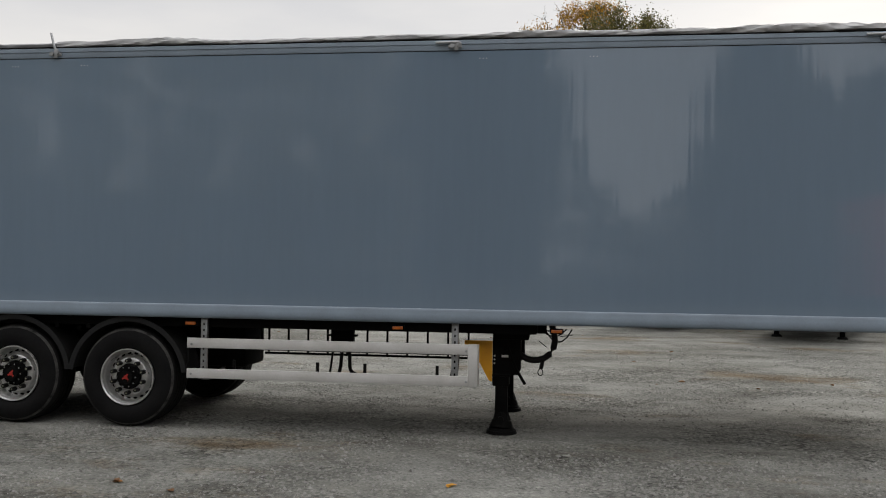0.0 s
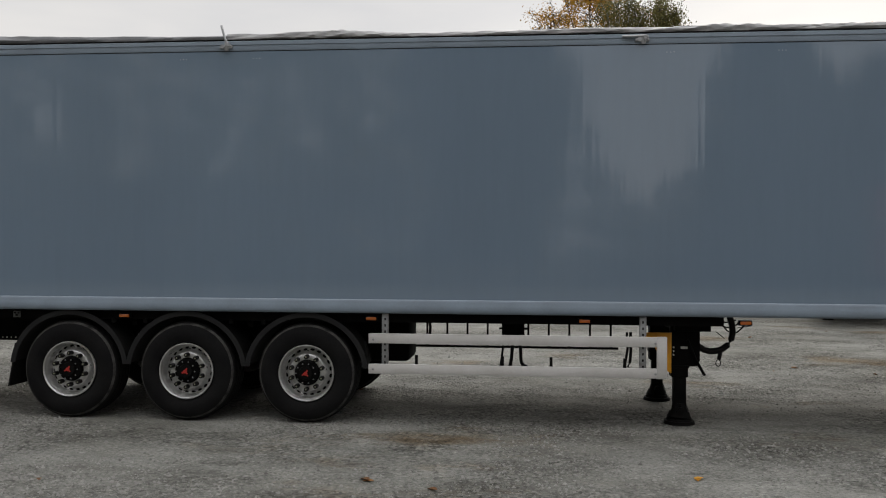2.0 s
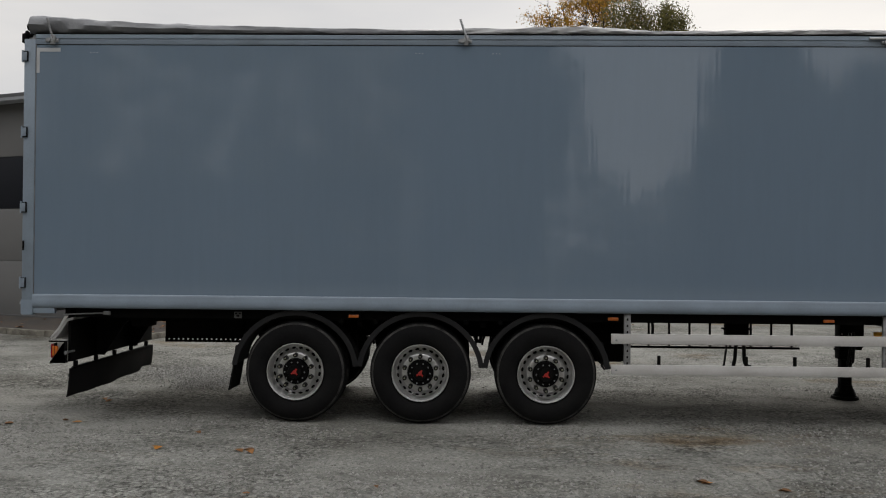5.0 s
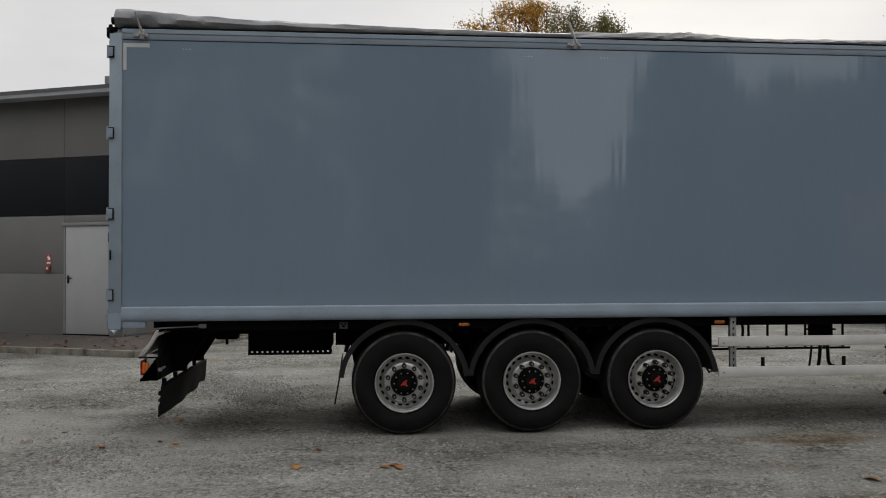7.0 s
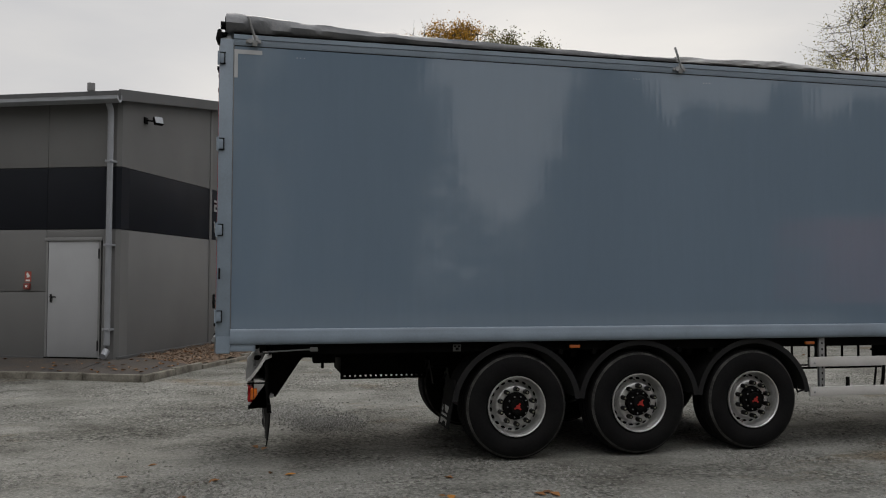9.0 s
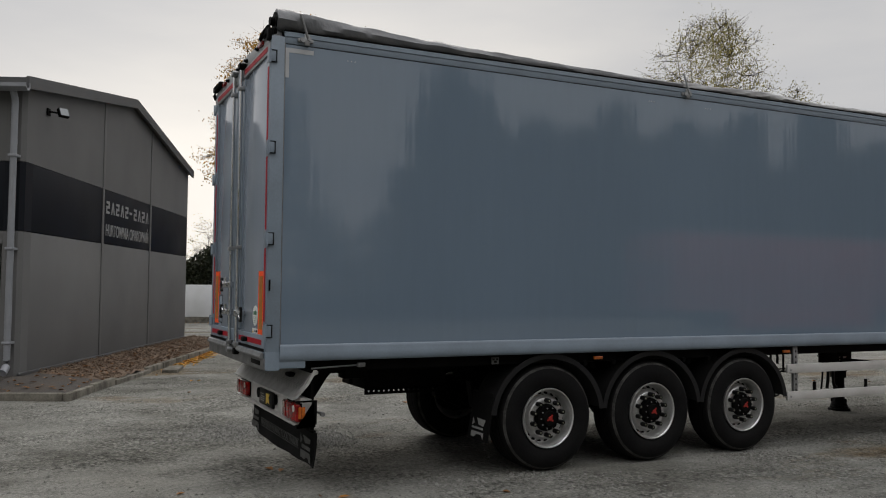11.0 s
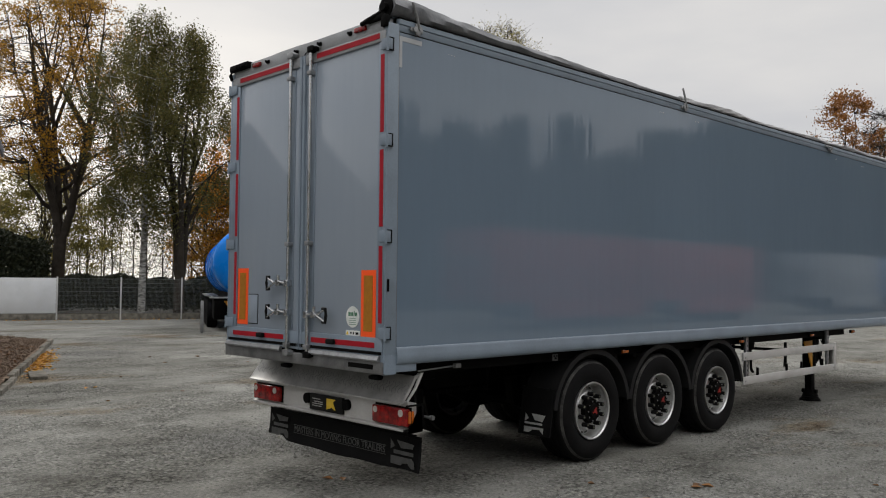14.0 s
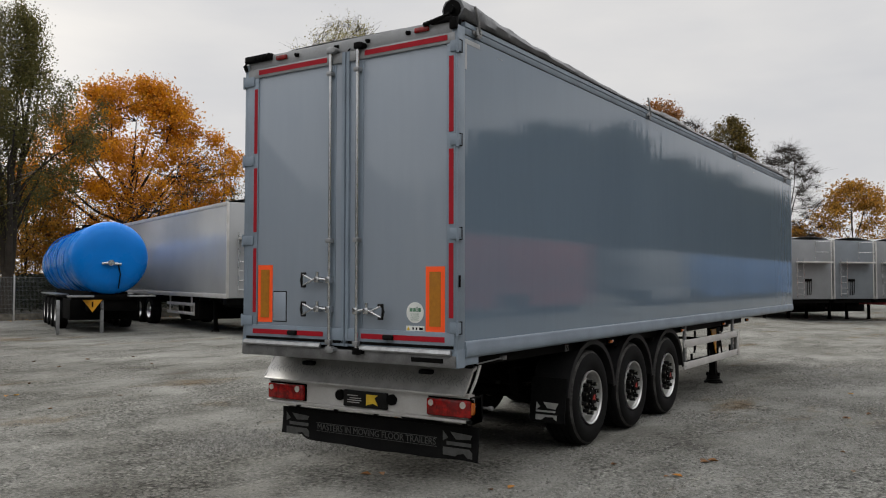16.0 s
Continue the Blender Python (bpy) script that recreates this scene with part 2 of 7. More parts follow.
def box(bm, x0, x1, y0, y1, z0, z1, bevel=0.0, index=0):
    r = bmesh.ops.create_cube(bm, size=1.0)
    vs = r["verts"]
    for v in vs:
        v.co = Vector(((x0 + x1) / 2 + v.co.x * (x1 - x0), (y0 + y1) / 2 + v.co.y * (y1 - y0), (z0 + z1) / 2 + v.co.z * (z1 - z0)))
    fs = {f for v in vs for f in v.link_faces}
    for f in fs:
        f.material_index = index
    if bevel:
        es = {e for v in vs for e in v.link_edges}
        bmesh.ops.bevel(bm, geom=list(es), offset=bevel, segments=2, affect="EDGES", profile=0.5)
    return vs


def cyl(bm, a, b, r, r2=None, seg=16, caps=True, index=0):
    a, b = Vector(a), Vector(b)
    q = (b - a).to_track_quat("Z", "X").to_matrix().to_4x4()
    m = Matrix.Translation((a + b) / 2) @ q
    out = bmesh.ops.create_cone(bm, cap_ends=caps, segments=seg, radius1=r, radius2=r if r2 is None else r2, depth=(b - a).length, matrix=m)
    for v in out["verts"]:
        for f in v.link_faces:
            f.material_index = index
    return out["verts"]


def tube(bm, pts, r, seg=8):
    """A bent tube along the points; r may be a number or one for each point."""
    pts = [Vector(p) for p in pts]
    rings = []
    for i, p in enumerate(pts):
        d = (pts[min(i + 1, len(pts) - 1)] - pts[max(i - 1, 0)]).normalized()
        up = Vector((0, 0, 1)) if abs(d.z) < 0.9 else Vector((1, 0, 0))
        s = d.cross(up).normalized()
        u = s.cross(d)
        rr = r[i] if isinstance(r, (list, tuple)) else r
        rings.append([bm.verts.new(p + rr * (math.cos(k * math.tau / seg) * s + math.sin(k * math.tau / seg) * u)) for k in range(seg)])
    for a, b in zip(rings, rings[1:]):
        for k in range(seg):
            bm.faces.new((a[k], a[(k + 1) % seg], b[(k + 1) % seg], b[k]))
    bm.faces.new(rings[0])
    bm.faces.new(rings[-1][::-1])


def arc(a, b, sag, n=9):
    """Points of a cable that hangs between a and b."""
    a, b = Vector(a), Vector(b)
    return [a.lerp(b, i / (n - 1)) - Vector((0, 0, sag * 4 * (i / (n - 1)) * (1 - i / (n - 1)))) for i in range(n)]


def prism(bm, outline, axis, a, b):
    """An outline of (u, v) points drawn out along axis from a to b."""
    def at(u, v, w):
        return {"x": (w, u, v), "y": (u, w, v), "z": (u, v, w)}[axis]
    lo = [bm.verts.new(at(u, v, a)) for u, v in outline]
    hi = [bm.verts.new(at(u, v, b)) for u, v in outline]
    bm.faces.new(lo)
    bm.faces.new(hi[::-1])
    k = len(outline)
    for i in range(k):
        bm.faces.new((lo[i], hi[i], hi[(i + 1) % k], lo[(i + 1) % k]))


def lathe(bm, profile, centre, seg=40):
    """A profile of (radius, offset along y) turned about the y axis through centre."""
    c = Vector(centre)
    rings = []
    for r, y in profile:
        rings.append([bm.verts.new(c + Vector((r * math.cos(k * math.tau / seg), y, r * math.sin(k * math.tau / seg)))) for k in range(seg)])
    for a, b in zip(rings, rings[1:]):
        for k in range(seg):
            bm.faces.new((a[k], a[(k + 1) % seg], b[(k + 1) % seg], b[k]))
    return rings


def rough_sheet(bm, xs, ys, height, index=0):
    vs = [[bm.verts.new((x, y, height(x, y))) for x in xs] for y in ys]
    for j in range(len(ys) - 1):
        for i in range(len(xs) - 1):
            bm.faces.new((vs[j][i], vs[j][i + 1], vs[j + 1][i + 1], vs[j + 1][i]))


def lettering(name, words, size, m, material, parent, depth=0.002, width=0.0):
    cu = bpy.data.curves.new(name, "FONT")
    cu.body, cu.size, cu.extrude, cu.align_x, cu.align_y = words, size, depth, "CENTER", "CENTER"
    cu.materials.append(material)
    ob = new(name, cu)
    ob.parent = parent
    ob.matrix_basis = Matrix.Translation(-SHIFT.get(parent, Vector((0, 0, 0)))) @ m
    bpy.context.view_layer.update()
    if width and ob.dimensions.x:
        cu.space_character = 1.0
        ob.scale.x *= width / ob.dimensions.x
    return ob

# ---- ground ----
BUILD_AT, BUILD_TURN = (-12.06, 15.94), 67.7


def smooth_step(a, b, v):
    v = min(1, max(0, (v - a) / (b - a)))
    return v * v * (3 - 2 * v)


def ground_height(x, y):
    rise = 0.16 * smooth_step(10.0, 15.5, y) - 0.2 * smooth_step(14.0, 26.0, x) * smooth_step(-4.0, 4.0, y)
    wave = 0.02 * noise.noise((x * 0.22, y * 0.22, 3.1)) + 0.007 * noise.noise((x * 1.1, y * 1.1, 7.7))
    return rise + wave * smooth_step(0.0, 3.0, abs(y - 9.5) + 0.8)


def gravel_shade():
    m = bpy.data.materials.new("packed_gravel")
    m.use_nodes = True
    n, l = m.node_tree.nodes, m.node_tree.links
    b = n["Principled BSDF"]
    co = n.new("ShaderNodeTexCoord")

    def fine_noise(scale, detail=5.0, rough=0.6, stretch=None):
        t = n.new("ShaderNodeTexNoise")
        t.inputs["Scale"].default_value, t.inputs["Detail"].default_value, t.inputs["Roughness"].default_value = scale, detail, rough
        if stretch:
            mp = n.new("ShaderNodeMapping")
            mp.inputs["Scale"].default_value = stretch
            mp.inputs["Rotation"].default_value = (0, 0, radians(12))
            l.new(co.outputs["Object"], mp.inputs["Vector"])
            l.new(mp.outputs[0], t.inputs["Vector"])
        else:
            l.new(co.outputs["Object"], t.inputs["Vector"])
        return t

    def ramp(src, stops):
        r = n.new("ShaderNodeValToRGB")
        while len(r.color_ramp.elements) < len(stops):
            r.color_ramp.elements.new(0.5)
        for e, (p, c) in zip(r.color_ramp.elements, stops):
            e.position, e.color = p, (*c, 1)
        l.new(src, r.inputs["Fac"])
        return r

    def blend(kind, fac, a, c):
        x = n.new("ShaderNodeMix")
        x.data_type, x.blend_type = "RGBA", kind
        if isinstance(fac, float):
            x.inputs[0].default_value = fac
        else:
            l.new(fac, x.inputs[0])
        l.new(a, x.inputs[6])
        l.new(c, x.inputs[7])
        return x.outputs[2]

    broad = fine_noise(0.28, 9, 0.68)
    base = ramp(broad.outputs["Fac"], [(0.32, (0.112, 0.108, 0.096)), (0.48, (0.166, 0.164, 0.151)), (0.64, (0.216, 0.215, 0.2))])
    # worn tracks run along the yard
    track = ramp(fine_noise(0.9, 6, 0.6, (0.16, 1.0, 1.0)).outputs["Fac"], [(0.34, (0.84, 0.838, 0.82)), (0.47, (0.98, 0.98, 0.98)), (0.6, (1.06, 1.06, 1.055))])
    # pale scuffs and damp patches a step or two across
    scuff = ramp(fine_noise(1.7, 8, 0.7, (0.55, 1.0, 1.0)).outputs["Fac"], [(0.36, (0.76, 0.755, 0.74)), (0.5, (1.0, 1.0, 1.0)), (0.62, (1.14, 1.14, 1.13))])
    # loose gravel lies in drifts between packed dust
    drift = ramp(fine_noise(0.75, 9, 0.74, (0.6, 1.0, 1.0)).outputs["Fac"], [(0.44, (0.1, 0.1, 0.1)), (0.58, (1.0, 1.0, 1.0))])
    grit = ramp(fine_noise(30, 7, 0.8).outputs["Fac"], [(0.36, (0.25, 0.25, 0.24)), (0.46, (0.85, 0.85, 0.84)), (0.54, (1.1, 1.1, 1.09)), (0.64, (1.6, 1.6, 1.57))])
    speck = n.new("ShaderNodeTexVoronoi")
    speck.inputs["Scale"].default_value = 24.0
    l.new(co.outputs["Object"], speck.inputs["Vector"])
    stones = ramp(speck.outputs["Color"], [(0.1, (0.6, 0.6, 0.58)), (0.5, (1.0, 1.0, 1.0)), (0.95, (1.55, 1.55, 1.52))])
    # the shade between stones is put into the colour at the cell edges
    gap_shade = ramp(speck.outputs["Distance"], [(0.4, (1.22, 1.22, 1.22)), (0.62, (1.05, 1.05, 1.05)), (0.82, (0.38, 0.38, 0.37))])
    # single dark stones and crumbs of earth on the dust
    crumb = n.new("ShaderNodeTexVoronoi")
    crumb.inputs["Scale"].default_value = 9.0
    l.new(co.outputs["Object"], crumb.inputs["Vector"])
    crumbs = ramp(crumb.outputs["Distance"], [(0.07, (0.35, 0.34, 0.31)), (0.13, (1.0, 1.0, 1.0))])
    brown = ramp(fine_noise(0.5, 7, 0.68, (0.5, 1.0, 1.0)).outputs["Fac"], [(0.56, (0, 0, 0)), (0.66, (0.85, 0.85, 0.85))])
    earth = n.new("ShaderNodeRGB")
    earth.outputs[0].default_value = (0.115, 0.084, 0.05, 1)
    c = blend("MIX", brown.outputs[0], base.outputs[0], earth.outputs[0])
    c = blend("MULTIPLY", 1.0, c, track.outputs[0])
    c = blend("MULTIPLY", 1.0, c, scuff.outputs[0])
    c2 = blend("MULTIPLY", 0.9, c, grit.outputs[0])
    c2 = blend("MULTIPLY", 0.85, c2, stones.outputs[0])
    c2 = blend("MULTIPLY", 0.9, c2, gap_shade.outputs[0])
    c3 = blend("MULTIPLY", 0.65, c, grit.outputs[0])
    c3 = blend("MULTIPLY", 0.95, c3, crumbs.outputs[0])
    c = blend("MIX", drift.outputs[0], c3, c2)
    l.new(c, b.inputs["Base Color"])
    b.inputs["Roughness"].default_value = 0.95
    b.inputs["Specular IOR Level"].default_value = 0.12
    h = n.new("ShaderNodeMath")
    h.operation = "MULTIPLY_ADD"
    h.inputs[1].default_value = -0.6
    l.new(speck.outputs["Distance"], h.inputs[0])
    l.new(fine_noise(18, 7, 0.75).outputs["Fac"], h.inputs[2])
    h2 = n.new("ShaderNodeMath")
    h2.operation = "MULTIPLY"
    l.new(h.outputs[0], h2.inputs[0])
    l.new(drift.outputs[0], h2.inputs[1])
    bp = n.new("ShaderNodeBump")
    bp.inputs["Strength"].default_value, bp.inputs["Distance"].default_value = 1.0, 0.06
    l.new(h2.outputs[0], bp.inputs["Height"])
    l.new(bp.outputs[0], b.inputs["Normal"])
    return m


GRAVEL = gravel_shade()


def steps(lo, hi, fine_lo, fine_hi, fine, coarse):
    out, v = [], lo
    while v < hi:
        out.append(v)
        away = max(fine_lo - v, v - fine_hi, 0)
        v += min(coarse, fine + away * 0.25)
    return out + [hi]


bm = bmesh.new()
rough_sheet(bm, steps(-900, 900, -22, 12, 0.25, 90), steps(-900, 900, 2, 24, 0.25, 90), ground_height)
ground = part("ground", bm, GRAVEL, None, smooth=180)
tagged(ground, "pale grey packed gravel yard with dusty patches and tracks", "ground", kind="structure")


# loose pebbles in drifts and fallen leaves
PEBBLE = leaf_shade("loose_pebbles", (0.09, 0.087, 0.078), (0.25, 0.247, 0.228), 0.0)
rnd = random.Random(3)
verts, faces = [], []
while len(verts) < 6 * 60000:
    x, y = rnd.uniform(-20, 6), rnd.uniform(2.2, 17) if rnd.random() < 0.35 else rnd.uniform(3.5, 8.6)
    if noise.noise((x * 0.75, y * 0.75, 0.0)) + 0.5 * noise.noise((x * 2.1, y * 2.1, 5.0)) < rnd.uniform(-0.25, 0.35):
        continue
    s = 0.006 + 0.016 * rnd.random() ** 3
    z = ground_height(x, y)
    i0 = len(verts)
    a = rnd.uniform(0, 3.14)
    ca, sa = math.cos(a) * s, math.sin(a) * s
    w = rnd.uniform(0.6, 1.0)
    verts += [(x + ca * 1.3, y + sa * 1.3, z), (x - sa * w, y + ca * w, z + s * 0.2), (x - ca, y - sa, z), (x + sa * w, y - ca * w, z + s * 0.1), (x, y, z + s * rnd.uniform(0.6, 1.0)), (x, y, z - s * 0.5)]
    faces += [(i0 + p, i0 + (p + 1) % 4, i0 + 4) for p in range(4)] + [(i0 + (p + 1) % 4, i0 + p, i0 + 5) for p in range(4)]
for cx, cy, wx, wy in ((-6.9, 22.4, 0.8, 0.9), (-4.8, 26.9, 0.9, 1.2), (-9.5, 11.6, 0.9, 0.7), (-8.9, 10.9, 0.5, 0.5)):
    for k in range(1500):
        x, y, s = rnd.gauss(cx, wx * 0.45), rnd.gauss(cy, wy * 0.45), rnd.uniform(0.008, 0.022)
        z, i0, a = ground_height(x, y), len(verts), rnd.uniform(0, 3.14)
        ca, sa = math.cos(a) * s, math.sin(a) * s
        verts += [(x + ca * 1.3, y + sa * 1.3, z), (x - sa, y + ca, z + s * 0.2), (x - ca, y - sa, z), (x + sa, y - ca, z + s * 0.1), (x, y, z + s * 0.9), (x, y, z - s * 0.5)]
        faces += [(i0 + p, i0 + (p + 1) % 4, i0 + 4) for p in range(4)] + [(i0 + (p + 1) % 4, i0 + p, i0 + 5) for p in range(4)]
me = bpy.data.meshes.new("pebbles")
me.from_pydata(verts, [], faces)
me.materials.append(PEBBLE)
tagged(new("pebbles", me), "loose grey pebbles strewn over the yard", "gravel", "", "stuff")

LEAF_FALLEN = leaf_shade("fallen_leaves", (0.24, 0.11, 0.035), (0.09, 0.045, 0.02), 0.05)
LEAF_FRESH = leaf_shade("fresh_fallen_leaves", (0.55, 0.3, 0.03), (0.34, 0.14, 0.025), 0.05)


def fallen(name, spots, mat, label, seed):
    """Curled leaves lying on the ground at the given spots."""
    rnd = random.Random(seed)
    verts, faces = [], []
    for x, y, z in spots:
        a, s, c = rnd.uniform(0, math.tau), rnd.uniform(0.028, 0.06), rnd.uniform(0.005, 0.02)
        d, e = Vector((math.cos(a), math.sin(a), 0)), Vector((-math.sin(a), math.cos(a), 0))
        p = Vector((x, y, z + 0.004))
        i0 = len(verts)
        up = Vector((0, 0, 1))
        verts += [p - d * s, p - d * s * 0.3 + e * s * 0.6 + up * c, p + d * s * 0.4 + e * s * 0.5 + up * c * 1.2, p + d * s + up * c * 0.6, p + d * s * 0.4 - e * s * 0.5 + up * c, p - d * s * 0.3 - e * s * 0.6 + up * c * 1.3, p + d * s * 0.05]
        faces += [(i0 + k, i0 + (k + 1) % 6, i0 + 6) for k in range(6)]
    me = bpy.data.meshes.new(name)
    me.from_pydata(verts, [], faces)
    me.materials.append(mat)
    return tagged(new(name, me), label, "leaves", "", "stuff")


rnd = random.Random(21)
spots = [(-10.92, 8.38), (-10.11, 8.05), (-9.62, 8.26), (-10.34, 7.54), (-8.07, 7.75), (-7.39, 7.06), (-8.27, 7.15), (-10.71, 8.85), (-7.47, 7.02), (-7.07, 5.72), (-6.14, 5.94), (-3.57, 6.23), (-3.6, 6.26), (-3.04, 6.04), (-7.36, 6.97), (-9.66, 9.43), (-6.65, 19.5), (-6.36, 20.85), (-9.76, 9.54)]
spots += [(rnd.uniform(-22, 8), rnd.uniform(9.5, 24)) for _ in range(45)]
fallen("fallen_leaves", [(x, y, ground_height(x, y)) for x, y in spots], LEAF_FALLEN, "brown autumn leaves scattered on the gravel", 2)
kerb_dir, kerb_out = Vector((math.cos(radians(BUILD_TURN)), math.sin(radians(BUILD_TURN)))), Vector((math.sin(radians(BUILD_TURN)), -math.cos(radians(BUILD_TURN))))
spots = [(-0.95, 6.54), (-0.93, 6.57), (-9.45, 8.15), (-8.21, 7.07), (-9.32, 16.28), (-9.43, 16.34)]
for _ in range(420):
    q = Vector(BUILD_AT) + kerb_dir * rnd.gauss(6.3, 1.3) + kerb_out * (1.17 + abs(rnd.gauss(0, 0.16)))
    spots.append((q.x, q.y))
for _ in range(500):
    q = Vector((-1.9, 39.6)) + kerb_out * rnd.uniform(-14, 14) - kerb_dir * abs(rnd.gauss(0.1, 0.5))
    spots.append((q.x, q.y))
fallen("yellow_leaves", [(x, y, ground_height(x, y) + 0.01 * rnd.random()) for x, y in spots], LEAF_FRESH, "yellow and orange leaves drifted along the kerb", 3)

# ---- the grey-blue semi-trailer ----
XR, XF, YN, YF = -10.10, 3.70, 8.30, 10.82      # rear, front, near side, far side
Z0, Z1 = 1.12, 4.06                             # underside and top of the body
YM = (YN + YF) / 2
AXLES = (-7.24, -5.93, -4.62)

trailer = thing("semi_trailer", ((XR + XF) / 2, YM, 0), 0, "long grey-blue moving floor semi-trailer parked on gravel", "semi-trailer")

# body
TARP_PALE = shade("pale_tarpaulin", (0.36, 0.36, 0.36), 0.5, 0, (0.2, 0.2, 0.205), 3, 25, 0.006)
ZB = 1.19                                      # foot of the bottom rails
for y0, y1 in ((YN, YN + 0.03), (YF - 0.03, YF)):
    bm = bmesh.new()
    box(bm, XR + 0.1, XF - 0.06, y0, y1, ZB + 0.12, Z1 - 0.12)
    part("side_panel", bm, PAINT, trailer, "glossy grey-blue side panel")
    out = -1 if y0 < YM else 1
    ye = y0 if out < 0 else y1
    bm = bmesh.new()
    # bottom rail with a rounded lip
    prof = [(0.028, ZB - 0.004), (-0.006, ZB - 0.012), (-0.018, ZB - 0.004), (-0.026, ZB + 0.012), (-0.03, ZB + 0.04), (-0.028, ZB + 0.075), (-0.02, ZB + 0.108), (-0.02, ZB + 0.123), (-0.014, ZB + 0.131), (-0.002, ZB + 0.132), (0.028, ZB + 0.132)]
    prism(bm, [(ye - out * u, z) for u, z in prof], "x", XR + 0.1, XF - 0.06)
    part("bottom_rail", bm, FRAME_PAINT, trailer)
    bm = bmesh.new()
    prof = [(0.03, Z1 - 0.115), (-0.003, Z1 - 0.114), (-0.005, Z1 - 0.11), (-0.005, Z1 - 0.062), (-0.002, Z1 - 0.06), (-0.003, Z1 - 0.056), (-0.012, Z1 - 0.052), (-0.012, Z1 - 0.016), (-0.004, Z1 - 0.01), (0.03, Z1 - 0.01)]
    prism(bm, [(ye - out * u, z) for u, z in prof], "x", XR + 0.1, XF - 0.06)
    part("top_rail", bm, FRAME_PAINT, trailer)
    for z0, z1, e in ((Z1 - 0.1215, Z1 - 0.1155, 0.002), (Z1 - 0.009, Z1 + 0.006, 0.006)):
        bm = bmesh.new()
        box(bm, XR + 0.1, XF - 0.06, min(ye, ye + out * e), max(ye, ye + out * e) + (0.02 if out < 0 else 0), z0, z1)
        part("rail_seal", bm, BLACK, trailer)
    bm = bmesh.new()
    box(bm, XF - 0.06, XF, ye - 0.07 if out > 0 else ye - 0.004, ye + 0.004 if out > 0 else ye + 0.07, Z0 + 0.05, Z1 - 0.01, 0.02)
    part("corner_post", bm, FRAME_PAINT, trailer)
bm = bmesh.new()
box(bm, XF - 0.045, XF - 0.015, YN + 0.07, YF - 0.07, Z0 + 0.05, Z1 - 0.02)
part("front_wall", bm, PAINT, trailer)
bm = bmesh.new()
box(bm, XR + 0.1, XF - 0.06, YN + 0.035, YF - 0.035, Z0 + 0.06, Z0 + 0.12)
part("floor_deck", bm, BLACK, trailer)

PRINT_PALE = shade("pale_flap_print", (0.4, 0.4, 0.39), 0.7, 0, (0.26, 0.26, 0.25), 15, 90, 0.0)
HEADER = shade("grey_header_paint", (0.3, 0.31, 0.32), 0.45, 0.2, (0.22, 0.225, 0.23), 5, 60, 0.0005)
# rear frame: posts, header and sill
for s in (0, 1):
    bm = bmesh.new()
    y0, y1 = (YN - 0.012, YN + 0.05) if s == 0 else (YF - 0.05, YF + 0.004)
    box(bm, XR - 0.02, XR + 0.1, y0, y1, Z0 - 0.02, Z1 - 0.06, 0.008)
    part("rear_post", bm, FRAME_PAINT, trailer)
    bm = bmesh.new()
    prism(bm, [(XR + 0.1, Z0 + 0.002), (XR + 0.1, Z0 - 0.012), (XR + 0.02, Z0 - 0.015), (XR - 0.024, Z0 - 0.005), (XR - 0.024, Z0 + 0.14), (XR + 0.1, Z0 + 0.14)], "y", y0 - 0.002, y1 + 0.002)
    part("corner_casting", bm, FRAME_PAINT, trailer)
    bm = bmesh.new()
    box(bm, XR + 0.101, XR + 0.33, y0 + 0.006, y1 - 0.006, Z0 - 0.002, Z0 + 0.06, 0.004)
    part("sill_return", bm, FRAME_PAINT, trailer)
    bm = bmesh.new()
    box(bm, XR + 0.094, XR + 0.108, (YN - 0.004) if s == 0 else YF - 0.02, (YN + 0.02) if s == 0 else YF + 0.004, Z0 + 0.14, Z1 - 0.1)
    part("seam_seal", bm, SILL, trailer)
bm = bmesh.new()
box(bm, XR - 0.015, XR + 0.09, YN + 0.05, YF - 0.05, Z1 - 0.14, Z1, 0.012)
part("rear_header", bm, HEADER, trailer)
bm = bmesh.new()
box(bm, XR - 0.035, XR + 0.08, YN + 0.0, YF - 0.0, Z0 - 0.015, Z0 + 0.085, 0.006)
part("rear_sill", bm, SILL, trailer)
bm = bmesh.new()
box(bm, XR - 0.04, XR - 0.03, 8.42, 8.75, Z0 + 0.02, Z0 + 0.06, 0.003)
part("sill_slot", bm, BLACK, trailer)

